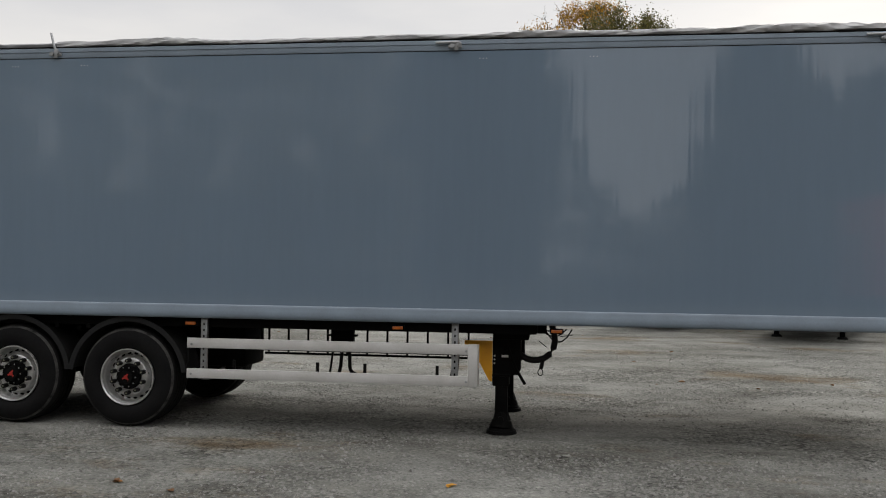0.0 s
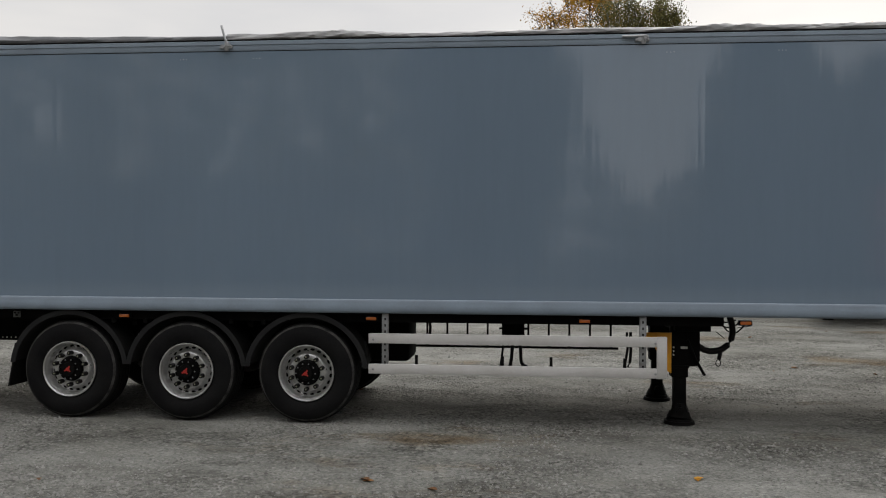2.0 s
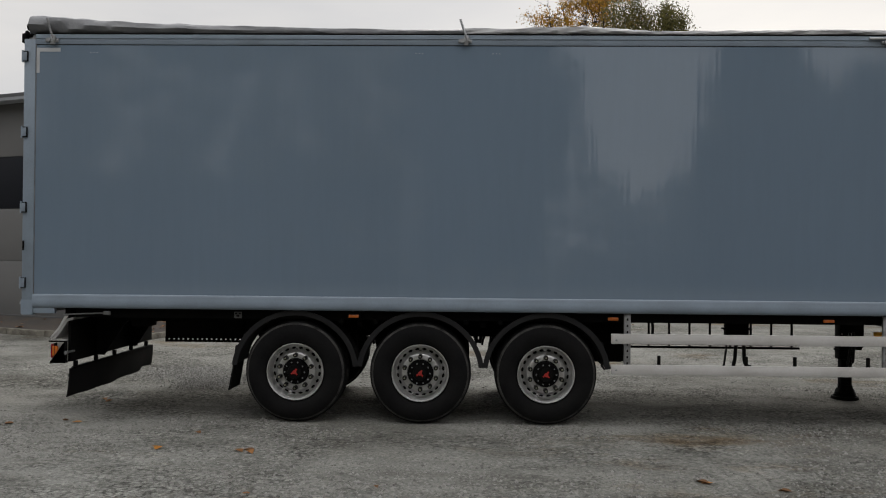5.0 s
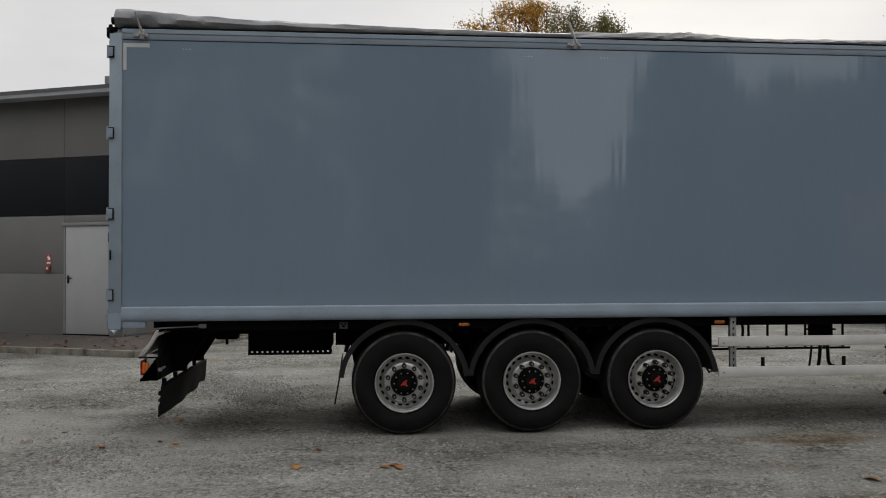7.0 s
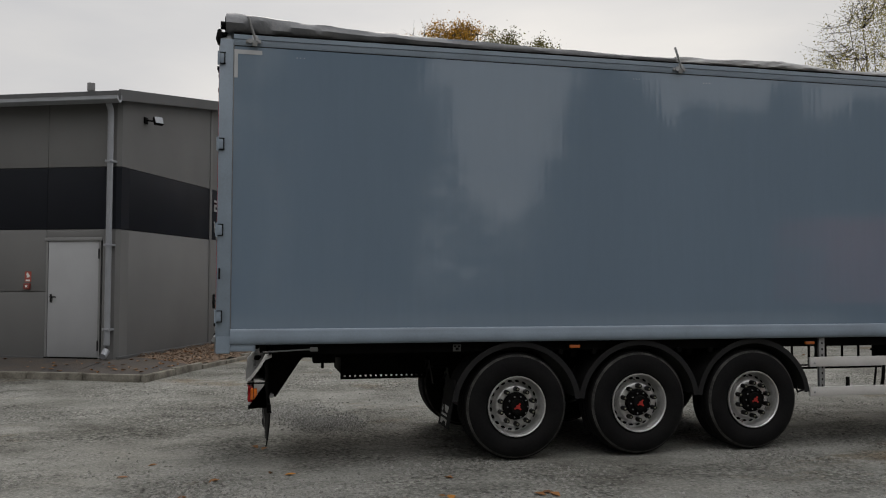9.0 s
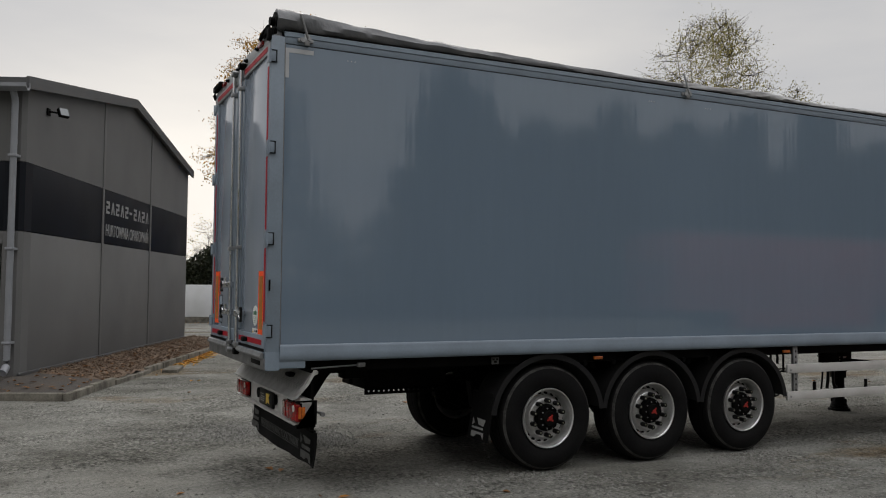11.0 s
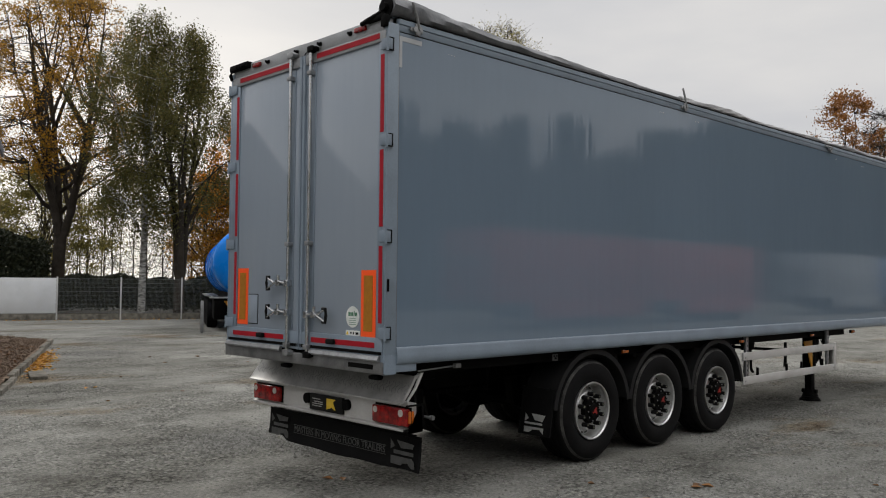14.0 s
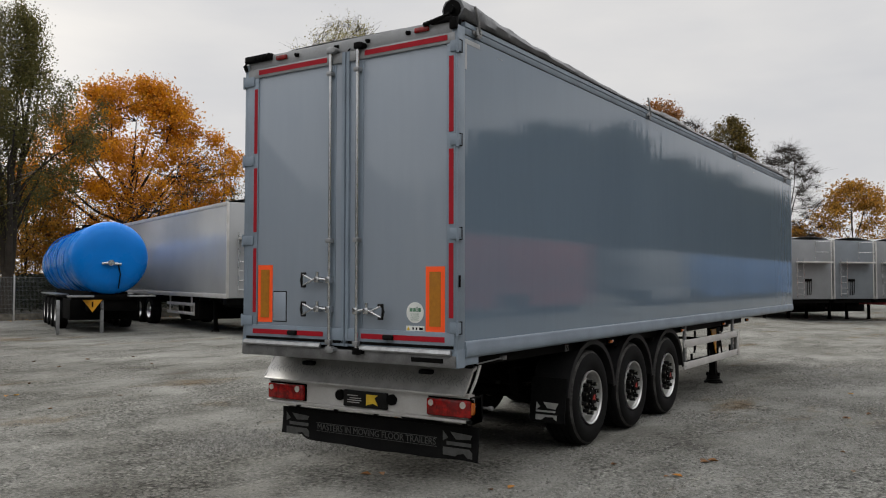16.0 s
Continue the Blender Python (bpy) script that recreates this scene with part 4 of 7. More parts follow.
def wheel(x, y, out):
    """One wheel; out is -1 where its face looks to the near side."""
    bm = bmesh.new()
    cyl(bm, (x, y + out * -0.05, R), (x, y + out * 0.01, R), 0.2, seg=28)
    cyl(bm, (x, y - out * 0.05, R), (x, y - out * 0.16, R), 0.205, seg=28)
    w = part("wheel", bm, BLACK, trailer, "wide black tyre on a silver steel rim")
    bm = bmesh.new()
    h = 0.192
    prof = [(0.287, -h + 0.035), (0.304, -h + 0.016), (0.33, -h - 0.002), (0.40, -h - 0.012), (0.455, -h - 0.006), (0.492, -h + 0.008), (0.512, -h + 0.03), (0.515, -h + 0.034), (0.519, -h + 0.036), (0.53, -h + 0.055)]
    for g in (-0.1, -0.035, 0.035, 0.1):
        prof += [(R, g - 0.008), (R - 0.013, g - 0.005), (R - 0.013, g + 0.005), (R, g + 0.008)]
    prof += [(r, -q) for r, q in ((0.53, -h + 0.055), (0.512, -h + 0.03), (0.492, -h + 0.008), (0.40, -h - 0.012), (0.30, -h + 0.012), (0.287, -h + 0.035))]
    rings = lathe(bm, prof, (x, y, R), 64)
    edge = {v for k in (5, 6) for v in rings[k]} | {v for k in (len(rings) - 6, len(rings) - 5) for v in rings[k]}
    for f in bm.faces:
        if all(v in edge for v in f.verts):
            f.material_index = 1
    part("tyre", bm, [RUBBER, RUBBER_WORN], w, smooth=50)
    bm = bmesh.new()
    lathe(bm, [(0.29, -h + 0.03), (0.3, -h + 0.004), (0.297, -h - 0.006), (0.289, -h - 0.006), (0.281, -h + 0.002), (0.278, -h + 0.012), (0.2765, -h + 0.03), (0.2715, -h + 0.036), (0.27, -h + 0.05), (0.267, -h + 0.09), (0.263, -h + 0.118), (0.258, -h + 0.128), (0.25, -h + 0.128), (0.226, -h + 0.112), (0.212, -h + 0.088), (0.203, -h + 0.064), (0.195, -h + 0.054), (0.186, -h + 0.05), (0.142, -h + 0.05), (0.136, -h + 0.056), (0.134, -h + 0.07), (0.0, -h + 0.07)], (x, y, R), 56)
    lathe(bm, [(0.287, h - 0.03), (0.295, h), (0.27, h - 0.02), (0.25, 0.02), (0.22, -0.05)], (x, y, R), 40)
    if out > 0:
        bmesh.ops.scale(bm, vec=(1, -1, 1), space=Matrix.Translation((-x, -y, -R)), verts=bm.verts)
    part("rim", bm, RIM, w, "silver painted steel rim")
    for k in range(20):
        bm = bmesh.new()
        a = (k + 0.5) * math.tau / 20
        c = Vector((x + 0.2385 * math.cos(a), y + out * (h - 0.1205), R + 0.2385 * math.sin(a)))
        t = Vector((-math.sin(a), 0, math.cos(a)))
        nrm = Vector((0.55 * math.cos(a), out * 0.83, 0.55 * math.sin(a))).normalized()
        u = nrm.cross(t)
        ring = [bm.verts.new(c + nrm * 0.004 + t * 0.024 * math.cos(j * math.tau / 12) + u * 0.0145 * math.sin(j * math.tau / 12)) for j in range(12)]
        bm.faces.new(ring)
        part("vent_hole", bm, BLACK, w, smooth=0)
    face = y + out * (h - 0.05)
    bm = bmesh.new()
    cyl(bm, (x, face, R), (x, face + out * 0.045, R), 0.137, 0.125, 32)
    cyl(bm, (x, face + out * 0.055, R), (x, face + out * 0.082, R), 0.078, 0.07, 24)
    for k in range(10):
        a = k * math.tau / 10
        cyl(bm, (x + 0.104 * math.cos(a), face + out * 0.055, R + 0.104 * math.sin(a)), (x + 0.104 * math.cos(a), face + out * 0.073, R + 0.104 * math.sin(a)), 0.011, seg=6)
    part("hub", bm, BLACK, w)
    bm = bmesh.new()
    for k in range(10):
        a = k * math.tau / 10
        p = Vector((x + 0.104 * math.cos(a), face + out * 0.0735, R + 0.104 * math.sin(a)))
        cyl(bm, p, p + Vector((0, out * 0.004, 0)), 0.0075, seg=6)
    part("hub_bolts", bm, STEEL, w, kind="stuff")
    bm = bmesh.new()
    cyl(bm, (x, face + out * 0.08, R), (x, face + out * 0.088, R), 0.021, seg=14)
    for a in (-0.75, 1.0, 3.6):
        d, e = Vector((math.cos(a), 0, math.sin(a))), Vector((-math.sin(a), 0, math.cos(a)))
        c = Vector((x, face + out * 0.0835, R))
        for off in (0.0, out * 0.003):
            bm.faces.new([bm.verts.new(c + d * p + e * q + Vector((0, off, 0))) for p, q in ((0.012, -0.007), (0.038, -0.009), (0.043, 0.0), (0.038, 0.009), (0.012, 0.007))])
    part("badge", bm, HUB_RED, w, "red badge on the black hub")
    first = None
    for k in range(10):
        a = (k + 0.5) * math.tau / 10
        px, pz = 0.172 * math.cos(a), 0.172 * math.sin(a)
        if first is None:
            bm = bmesh.new()
            p = Vector((x + px, face, R + pz))
            cyl(bm, p, p + Vector((0, out * 0.02, 0)), 0.024, seg=12)
            cyl(bm, p + Vector((0, out * 0.02, 0)), p + Vector((0, out * 0.068, 0)), 0.0245, 0.022, 10)
            first, at0 = part("wheel_nut", bm, PLASTIC, w), (px, pz)
            bm = bmesh.new()
            cyl(bm, p + Vector((0, out * 0.068, 0)), p + Vector((0, out * 0.073, 0)), 0.01, 0.006, 8)
            part("nut_tip", bm, NUT_TIP, first)
        else:
            again(first, px - at0[0], 0, pz - at0[1])
    return w


NEAR_Y, FAR_Y = YN + 0.235, YF - 0.235
near_wheel = wheel(AXLES[0], NEAR_Y, -1)
far_wheel = wheel(AXLES[0], FAR_Y, 1)
for x in AXLES[1:]:
    again(near_wheel, x - AXLES[0], 0, 0)
    again(far_wheel, x - AXLES[0], 0, 0)


def mudguard(x, y0, y1):
    bm = bmesh.new()
    n = 26
    prof = []
    for r in (0.618, 0.601):
        row = []
        for i in range(n + 1):
            a = radians(8 + 164 * i / n)
            row.append((x + r * 1.02 * math.cos(a), R + r * 0.985 * math.sin(a)))
        prof += row if r > 0.61 else row[::-1]
    prism(bm, prof, "y", y0, y1)
    # rolled lip along both edges
    for y in (y0, y1):
        tube(bm, [(x + 0.611 * 1.02 * math.cos(radians(8 + 164 * i / n)), y, R + 0.611 * 0.985 * math.sin(radians(8 + 164 * i / n))) for i in range(n + 1)], 0.014, 6)
    guard = part("mudguard", bm, GUARD, trailer, "black plastic mudguard")
    rows = [[(x + r * 1.02 * math.cos(radians(6 + 168 * i / n)), R + r * 0.985 * math.sin(radians(6 + 168 * i / n))) for i in range(n + 1)] for r in (0.6, 0.652)]
    bm = bmesh.new()
    y = y0 if y0 < YM else y1
    prism(bm, rows[0] + rows[1][::-1], "y", y - 0.016, y - 0.002)
    part("turned_edge", bm, GUARD, guard)
    return guard


g = mudguard(AXLES[0], YN + 0.04, YN + 0.46)
g2 = mudguard(AXLES[0], YF - 0.46, YF - 0.04)
for x in AXLES[1:]:
    again(g, x - AXLES[0], 0, 0)
    again(g2, x - AXLES[0], 0, 0)
for x in ((AXLES[0] + AXLES[1]) / 2, (AXLES[1] + AXLES[2]) / 2):
    bm = bmesh.new()
    box(bm, x - 0.03, x + 0.03, 8.5, 9.06, 1.0, 1.06, 0.005)
    cyl(bm, (x - 0.18, YN + 0.08, 1.06), (x - 0.18, YN + 0.12, 1.06), 0.025, seg=10)
    cyl(bm, (x + 0.18, YN + 0.08, 1.06), (x + 0.18, YN + 0.12, 1.06), 0.025, seg=10)
    part("guard_stay", bm, BLACK, trailer)


def rear_flap(y0, y1):
    bm = bmesh.new()
    prism(bm, [(-7.87, 0.80), (-7.86, 0.80), (-7.88, 0.62), (-7.93, 0.33), (-7.945, 0.33), (-7.893, 0.62)], "y", y0, y1)
    f = part("mud_flap", bm, RUBBER, trailer, "black rubber mud flap with a pale printed emblem")
    c = (y0 + y1) / 2
    for poly in ([(-0.13, 0.56), (-0.13, 0.64), (-0.08, 0.59)], [(-0.05, 0.64), (0.13, 0.635), (0.1, 0.57), (0.0, 0.58)], [(-0.13, 0.535), (0.1, 0.535), (0.1, 0.555), (-0.13, 0.555)], [(-0.13, 0.51), (0.12, 0.51), (0.12, 0.45), (0.07, 0.49), (-0.02, 0.485), (-0.06, 0.455), (-0.13, 0.455)]):
        bm = bmesh.new()
        bm.faces.new([bm.verts.new((-7.893 - (0.72 - z) * 0.174 - 0.004, c - u, z - 0.1)) for u, z in poly])
        part("emblem_piece", bm, PRINT_PALE, f, smooth=0)
    return f


rear_flap(YN + 0.05, YN + 0.46)

# side guards
def side_guard(y, out, mat):
    bm = bmesh.new()
    th = 0.03
    box(bm, -3.95, -0.95, y, y + out * -th, 0.862, 0.965, 0.003)
    sg = part("side_guard", bm, mat, trailer, "pale aluminium side guard of two rails")
    bm = bmesh.new()
    box(bm, -3.95, -0.95, y, y + out * -th, 0.545, 0.645, 0.003)
    part("lower_rail", bm, mat, sg)
    bm = bmesh.new()
    box(bm, -0.985, -0.885, y + out * 0.003, y + out * -th, 0.54, 0.97, 0.008)
    part("end_piece", bm, mat, sg)
    bm = bmesh.new()
    box(bm, -0.895, -0.88, y - out * 0.01, y - out * 0.14, 0.55, 0.96, 0.005)
    part("end_return", bm, mat, sg)
    for x in (-3.78, -1.12):
        bm = bmesh.new()
        box(bm, x - 0.035, x + 0.035, y - out * 0.032, y - out * 0.07, 0.56, 1.17, 0.006)
        p = part("post", bm, STEEL, sg)
        bm = bmesh.new()
        box(bm, x - 0.008, x + 0.008, y - out * 0.03, y - out * 0.0315, 0.58, 0.605)
        slot = part("post_slot", bm, BLACK, p)
        for k in range(1, 9):
            again(slot, 0, 0, k * 0.065)
    for x in (-3.9, -1.0):
        for z in (0.9, 0.59):
            bm = bmesh.new()
            cyl(bm, (x, y + out * 0.002, z), (x, y + out * 0.008, z), 0.012, seg=8)
            part("bolt", bm, STEEL, sg)
    return sg


side_guard(YN + 0.02, -1, ALU_PALE)
# ladder hung on edge along the far side
bm = bmesh.new()
for z, w in ((0.96, 0.03), (0.628, 0.009), (0.588, 0.014)):
    box(bm, -3.9, -1.1, 10.62, 10.66, z - w, z + w, 0.003)
ladder = part("ladder", bm, BLACK, trailer, "dark ladder hung on edge below the body")
bm = bmesh.new()
box(bm, -3.86, -3.835, 10.63, 10.65, 0.59, 0.96)
rung = part("rung", bm, BLACK, ladder)
for k in range(1, 11):
    again(rung, 0.265 * k, 0, 0)
bm = bmesh.new()
box(bm, -2.57, -2.32, 8.96, 9.06, 0.89, 1.06, 0.008)
box(bm, -2.6, -2.28, 8.97, 9.05, 0.965, 0.985, 0.004)
part("valve_block", bm, BLACK, trailer)
for pts, r in (((-2.545, 0.9, -2.56, 0.74, -2.575, 0.62, -2.587, 0.55), 0.012), ((-2.44, 0.9, -2.455, 0.74, -2.462, 0.64, -2.48, 0.55), 0.02), ((-2.37, 0.9, -2.362, 0.74, -2.358, 0.63, -2.35, 0.595, -2.325, 0.565, -2.29, 0.555), 0.02),
               ((-1.2, 0.95, -1.19, 0.78, -1.21, 0.65, -1.23, 0.56), 0.014), ((-1.16, 0.95, -1.155, 0.75, -1.165, 0.62, -1.19, 0.57), 0.016), ((-3.38, 1.04, -3.37, 0.98, -3.375, 0.9), 0.016)):
    bm = bmesh.new()
    tube(bm, [(pts[k], 9.0, pts[k + 1]) for k in range(0, len(pts), 2)], r, 10)
    part("hanging_hose", bm, PLASTIC, trailer)
for x in (-3.45, -2.55, -2.05, -1.3):
    bm = bmesh.new()
    box(bm, x - 0.015, x + 0.015, YN + 0.055, YN + 0.085, 0.56, 0.74, 0.003)
    part("peg", bm, BLACK, trailer)
bm = bmesh.new()
box(bm, -3.5, -1.4, 8.62, 8.72, 0.535, 0.55)
part("cable_tray", bm, BLACK, trailer)
bm = bmesh.new()
box(bm, -4.3, -3.63, 9.2, 9.85, 0.56, 1.04, 0.05)
part("air_tank", bm, BLACK, trailer)

# landing legs
def landing_leg(y):
    x = -0.672
    bm = bmesh.new()
    box(bm, x - 0.092, x + 0.085, y - 0.08, y + 0.08, 0.5, 1.17, 0.012)
    box(bm, x - 0.1, x + 0.095, y - 0.09, y + 0.09, 0.6, 0.63, 0.006)
    leg = part("landing_leg", bm, BLACK, trailer, "black landing leg with a worn round foot")
    bm = bmesh.new()
    prism(bm, [(x + 0.08, 1.15), (x + 0.205, 1.15), (x + 0.205, 0.68), (x + 0.175, 0.62), (x + 0.08, 0.62)], "y", y - 0.075, y + 0.075)
    part("gear_case", bm, BLACK, leg)
    bm = bmesh.new()
    box(bm, x - 0.062, x + 0.07, y - 0.055, y + 0.055, 0.13, 0.55, 0.008)
    part("inner_leg", bm, BLACK, leg)
    bm = bmesh.new()
    cyl(bm, (x + 0.005, y, -0.005), (x + 0.005, y, 0.035), 0.168, 0.155, 22)
    cyl(bm, (x + 0.005, y, 0.035), (x + 0.005, y, 0.06), 0.14, 0.13, 14)
    cyl(bm, (x + 0.005, y, 0.06), (x + 0.01, y + 0.01, 0.13), 0.13, 0.105, 9)
    cyl(bm, (x + 0.01, y, 0.13), (x + 0.005, y, 0.22), 0.098, 0.07, 8)
    cyl(bm, (x, y - 0.12, 0.15), (x, y + 0.12, 0.15), 0.035, seg=12)
    part("foot", bm, BLACK, leg)
    bm = bmesh.new()
    box(bm, x + 0.005, x + 0.075, y - 0.086, y - 0.081, 0.805, 0.83)
    part("rating_plate", bm, ALU_PALE, leg)
    bm = bmesh.new()
    cyl(bm, (x - 0.07, y - 0.09, 0.74), (x - 0.07, y - 0.08, 0.74), 0.009, seg=8)
    rivet = part("rivet", bm, ALU_PALE, leg)
    for k in (1, 2):
        again(rivet, 0, 0, k * 0.04)
    return leg


landing_leg(8.83)
landing_leg(10.29)
bm = bmesh.new()
cyl(bm, (-0.645, 8.88, 0.78), (-0.645, 10.24, 0.78), 0.025, seg=10)
part("cross_shaft", bm, BLACK, trailer)
bm = bmesh.new()
box(bm, -0.75, -0.38, 8.62, 10.52, 1.0, 1.17, 0.01)
part("leg_mount", bm, BLACK, trailer)
bm = bmesh.new()
prism(bm, [(-1.06, 0.975), (-0.765, 0.975), (-0.765, 0.545), (-0.8, 0.56), (-0.94, 0.82), (-1.06, 0.94)], "y", 8.74, 8.755)
part("gusset", bm, YELLOW, trailer, "orange-yellow painted gusset plate")
bm = bmesh.new()
tube(bm, [(-0.60, 8.74, 0.9), (-0.52, 8.73, 0.7), (-0.42, 8.74, 0.53)], 0.016, 8)
part("crank", bm, BLACK, trailer)
bm = bmesh.new()
tube(bm, [(-0.145, 8.82, 1.15), (-0.12, 8.82, 1.06), (-0.112, 8.82, 0.98), (-0.128, 8.82, 0.905), (-0.165, 8.82, 0.845), (-0.22, 8.82, 0.802), (-0.285, 8.82, 0.78), (-0.35, 8.82, 0.776), (-0.41, 8.82, 0.79), (-0.47, 8.82, 0.83)], 0.034, 12)
tube(bm, [(-0.235, 8.82, 0.79), (-0.245, 8.82, 0.74), (-0.255, 8.82, 0.69)], 0.022, 8)
tube(bm, [(-0.262 + 0.026 * math.cos(k * math.tau / 10), 8.82, 0.652 + 0.036 * math.sin(k * math.tau / 10)) for k in range(11)], 0.006, 6)
part("hose_loop", bm, PLASTIC, trailer)
bm = bmesh.new()
for k in range(3):
    tube(bm, arc((-0.35 + 0.05 * k, 8.95, 1.16), (-0.05 + 0.06 * k, 8.95, 1.1), 0.05 + 0.06 * k, 7), 0.008, 6)
tube(bm, [(-0.28, 8.82, 0.98), (-0.2, 8.82, 0.915)], 0.005, 6)
tube(bm, [(-0.06, 8.82, 1.03), (0.07, 8.82, 1.05)], 0.005, 6)
part("thin_cables", bm, BLACK, trailer)
bm = bmesh.new()
box(bm, -0.41, -0.29, 8.8, 8.92, 1.05, 1.165, 0.03)
part("coupling_head", bm, BLACK, trailer)
bm = bmesh.new()
tube(bm, [(-4.02, YN + 0.2, 0.86), (-3.99, YN + 0.16, 0.72), (-4.03, YN + 0.15, 0.62), (-4.0, YN + 0.17, 0.58), (-3.93, YN + 0.17, 0.6)], 0.012, 8)
part("hose_end", bm, PLASTIC, trailer)

# rear underrun with lamps, plate and rubber skirt
bx = -9.78
bm = bmesh.new()
prof = [(bx + 0.16, 1.075), (bx + 0.09, 1.055), (bx + 0.02, 0.95), (bx - 0.05, 0.86), (bx - 0.075, 0.845), (bx - 0.075, 0.83), (bx - 0.03, 0.84), (bx + 0.04, 0.93), (bx + 0.105, 1.03), (bx + 0.16, 1.05)]
prism(bm, prof, "y", 8.40, 10.80)
step = part("tread_plate", bm, TREAD, trailer, "sloped aluminium tread plate over the bumper")
bm = bmesh.new()
for j in range(58):
    for i in range(6):
        f = (i + 0.5 + 0.5 * (j % 2)) / 6.6
        y = 8.43 + j * 0.041
        p = Vector((bx + 0.1 - f * 0.15, y, 1.06 - f * 0.21))
        a = Vector((-0.007, 0.011 if (i + j) % 2 else -0.011, -0.0095))
        cyl(bm, p - a * 1.25, p + a * 1.25, 0.0045, seg=4)
part("tread_ribs", bm, STEEL, step, kind="stuff")
for y in (8.86, 10.28):
    bm = bmesh.new()
    box(bm, bx - 0.0, bx + 0.07, y - 0.07, y + 0.07, 0.99, 1.03, 0.015)
    part("rubber_pad", bm, RUBBER, step)
for y0, y1 in ((8.335, 8.35), (10.80, 10.815)):
    bm = bmesh.new()
    prism(bm, [(bx + 0.13, 1.09), (bx + 0.10, 1.09), (bx + 0.035, 0.97), (bx - 0.055, 0.86), (bx - 0.04, 0.855), (bx + 0.055, 0.96)], "y", y0, y1)
    part("end_bracket", bm, TREAD, trailer)
bm = bmesh.new()
prism(bm, [(bx, 0.845), (bx + 0.04, 0.845), (bx + 0.1, 0.83), (bx + 0.1, 0.61), (bx - 0.03, 0.595), (bx - 0.04, 0.605), (bx - 0.04, 0.622), (bx, 0.63)], "y", 8.39, 10.79)
bumper = part("bumper", bm, ALU_PALE, trailer, "pale aluminium rear bumper beam")
bm = bmesh.new()
prism(bm, [(bx - 0.065, 0.83), (bx - 0.06, 0.815), (bx + 0.1, 0.815), (bx + 0.12, 0.6), (bx - 0.05, 0.59), (bx - 0.05, 0.6), (bx + 0.13, 0.62), (bx + 0.13, 0.83)], "y", 8.325, 8.34)
box(bm, bx - 0.05, bx + 0.12, 8.325, 8.39, 0.595, 0.62, 0.006)
part("bumper_end", bm, BLACK, trailer)
bm = bmesh.new()
prism(bm, [(bx + 0.1, 1.1), (bx + 0.6, 1.1), (bx + 0.45, 0.95), (bx + 0.22, 0.6), (bx + 0.1, 0.6)], "y", 9.04, 9.07)
prism(bm, [(bx + 0.1, 1.1), (bx + 0.6, 1.1), (bx + 0.45, 0.95), (bx + 0.22, 0.6), (bx + 0.1, 0.6)], "y", 9.97, 10.0)
box(bm, bx + 0.1, bx + 0.13, 8.42, 10.74, 0.6, 1.1)
part("bumper_bracket", bm, BLACK, trailer)
bm = bmesh.new()
cyl(bm, (bx + 0.16, 8.43, 0.715), (bx + 0.16, 8.27, 0.715), 0.011, seg=10)
cyl(bm, (bx + 0.16, 8.28, 0.715), (bx + 0.16, 8.24, 0.715), 0.019, seg=14)
part("guide_roller", bm, SILL, trailer)


def tail_lamp(y0, y1, side):
    bm = bmesh.new()
    box(bm, bx - 0.005, bx + 0.0, y0 - 0.012, y1 + 0.012, 0.635, 0.805, 0.002)
    lamp = part("tail_lamp", bm, BLACK, bumper, "red tail lamp with clear spots")
    bm = bmesh.new()
    box(bm, bx - 0.055, bx - 0.006, y0, y1, 0.645, 0.795, 0.014)
    part("red_lens", bm, LAMP_RED, lamp)
    for y, r in ((y0 + 0.07, 0.03), (y1 - 0.05, 0.028)):
        bm = bmesh.new()
        cyl(bm, (bx - 0.06, y, 0.755), (bx - 0.05, y, 0.755), r, seg=18)
        part("clear_spot", bm, LAMP_CLEAR, lamp)
    for k in range(1, 4):
        bm = bmesh.new()
        box(bm, bx - 0.0575, bx - 0.054, y0 + k * (y1 - y0) / 4 - 0.003, y0 + k * (y1 - y0) / 4 + 0.003, 0.65, 0.79)
        part("lens_rib", bm, LAMP_RED, lamp)
    bm = bmesh.new()
    ye = y0 if side == 0 else y1
    box(bm, bx - 0.03, bx + 0.03, ye - 0.01, ye + 0.01, 0.67, 0.775, 0.008)
    part("side_lens", bm, LAMP_ORANGE, lamp)
    return lamp


tail_lamp(8.345, 8.80, 0)
tail_lamp(10.285, 10.755, 1)
bm = bmesh.new()
box(bm, bx - 0.03, bx, 9.26, 9.78, 0.638, 0.79, 0.006)
plate = part("plate_holder", bm, PLASTIC, bumper, "dark number plate holder with pale and yellow print")
bm = bmesh.new()
for z, a, b in ((0.745, 9.60, 9.73), (0.72, 9.56, 9.70), (0.70, 9.56, 9.73), (0.68, 9.58, 9.73)):
    box(bm, bx - 0.0325, bx - 0.0305, a, b, z - 0.004, z + 0.004)
part("print_bars", bm, PRINT_PALE, plate)
bm = bmesh.new()
prism(bm, [(9.50, 0.765), (9.36, 0.765), (9.40, 0.735), (9.36, 0.665), (9.42, 0.685), (9.50, 0.66)], "x", bx - 0.0325, bx - 0.0305)
part("print_mark", bm, PLATE_YELLOW, plate)
for y in (9.21, 9.83):
    bm = bmesh.new()
    cyl(bm, (bx - 0.035, y, 0.735), (bx, y, 0.735), 0.05, seg=18)
    part("plate_lamp", bm, BLACK, bumper)

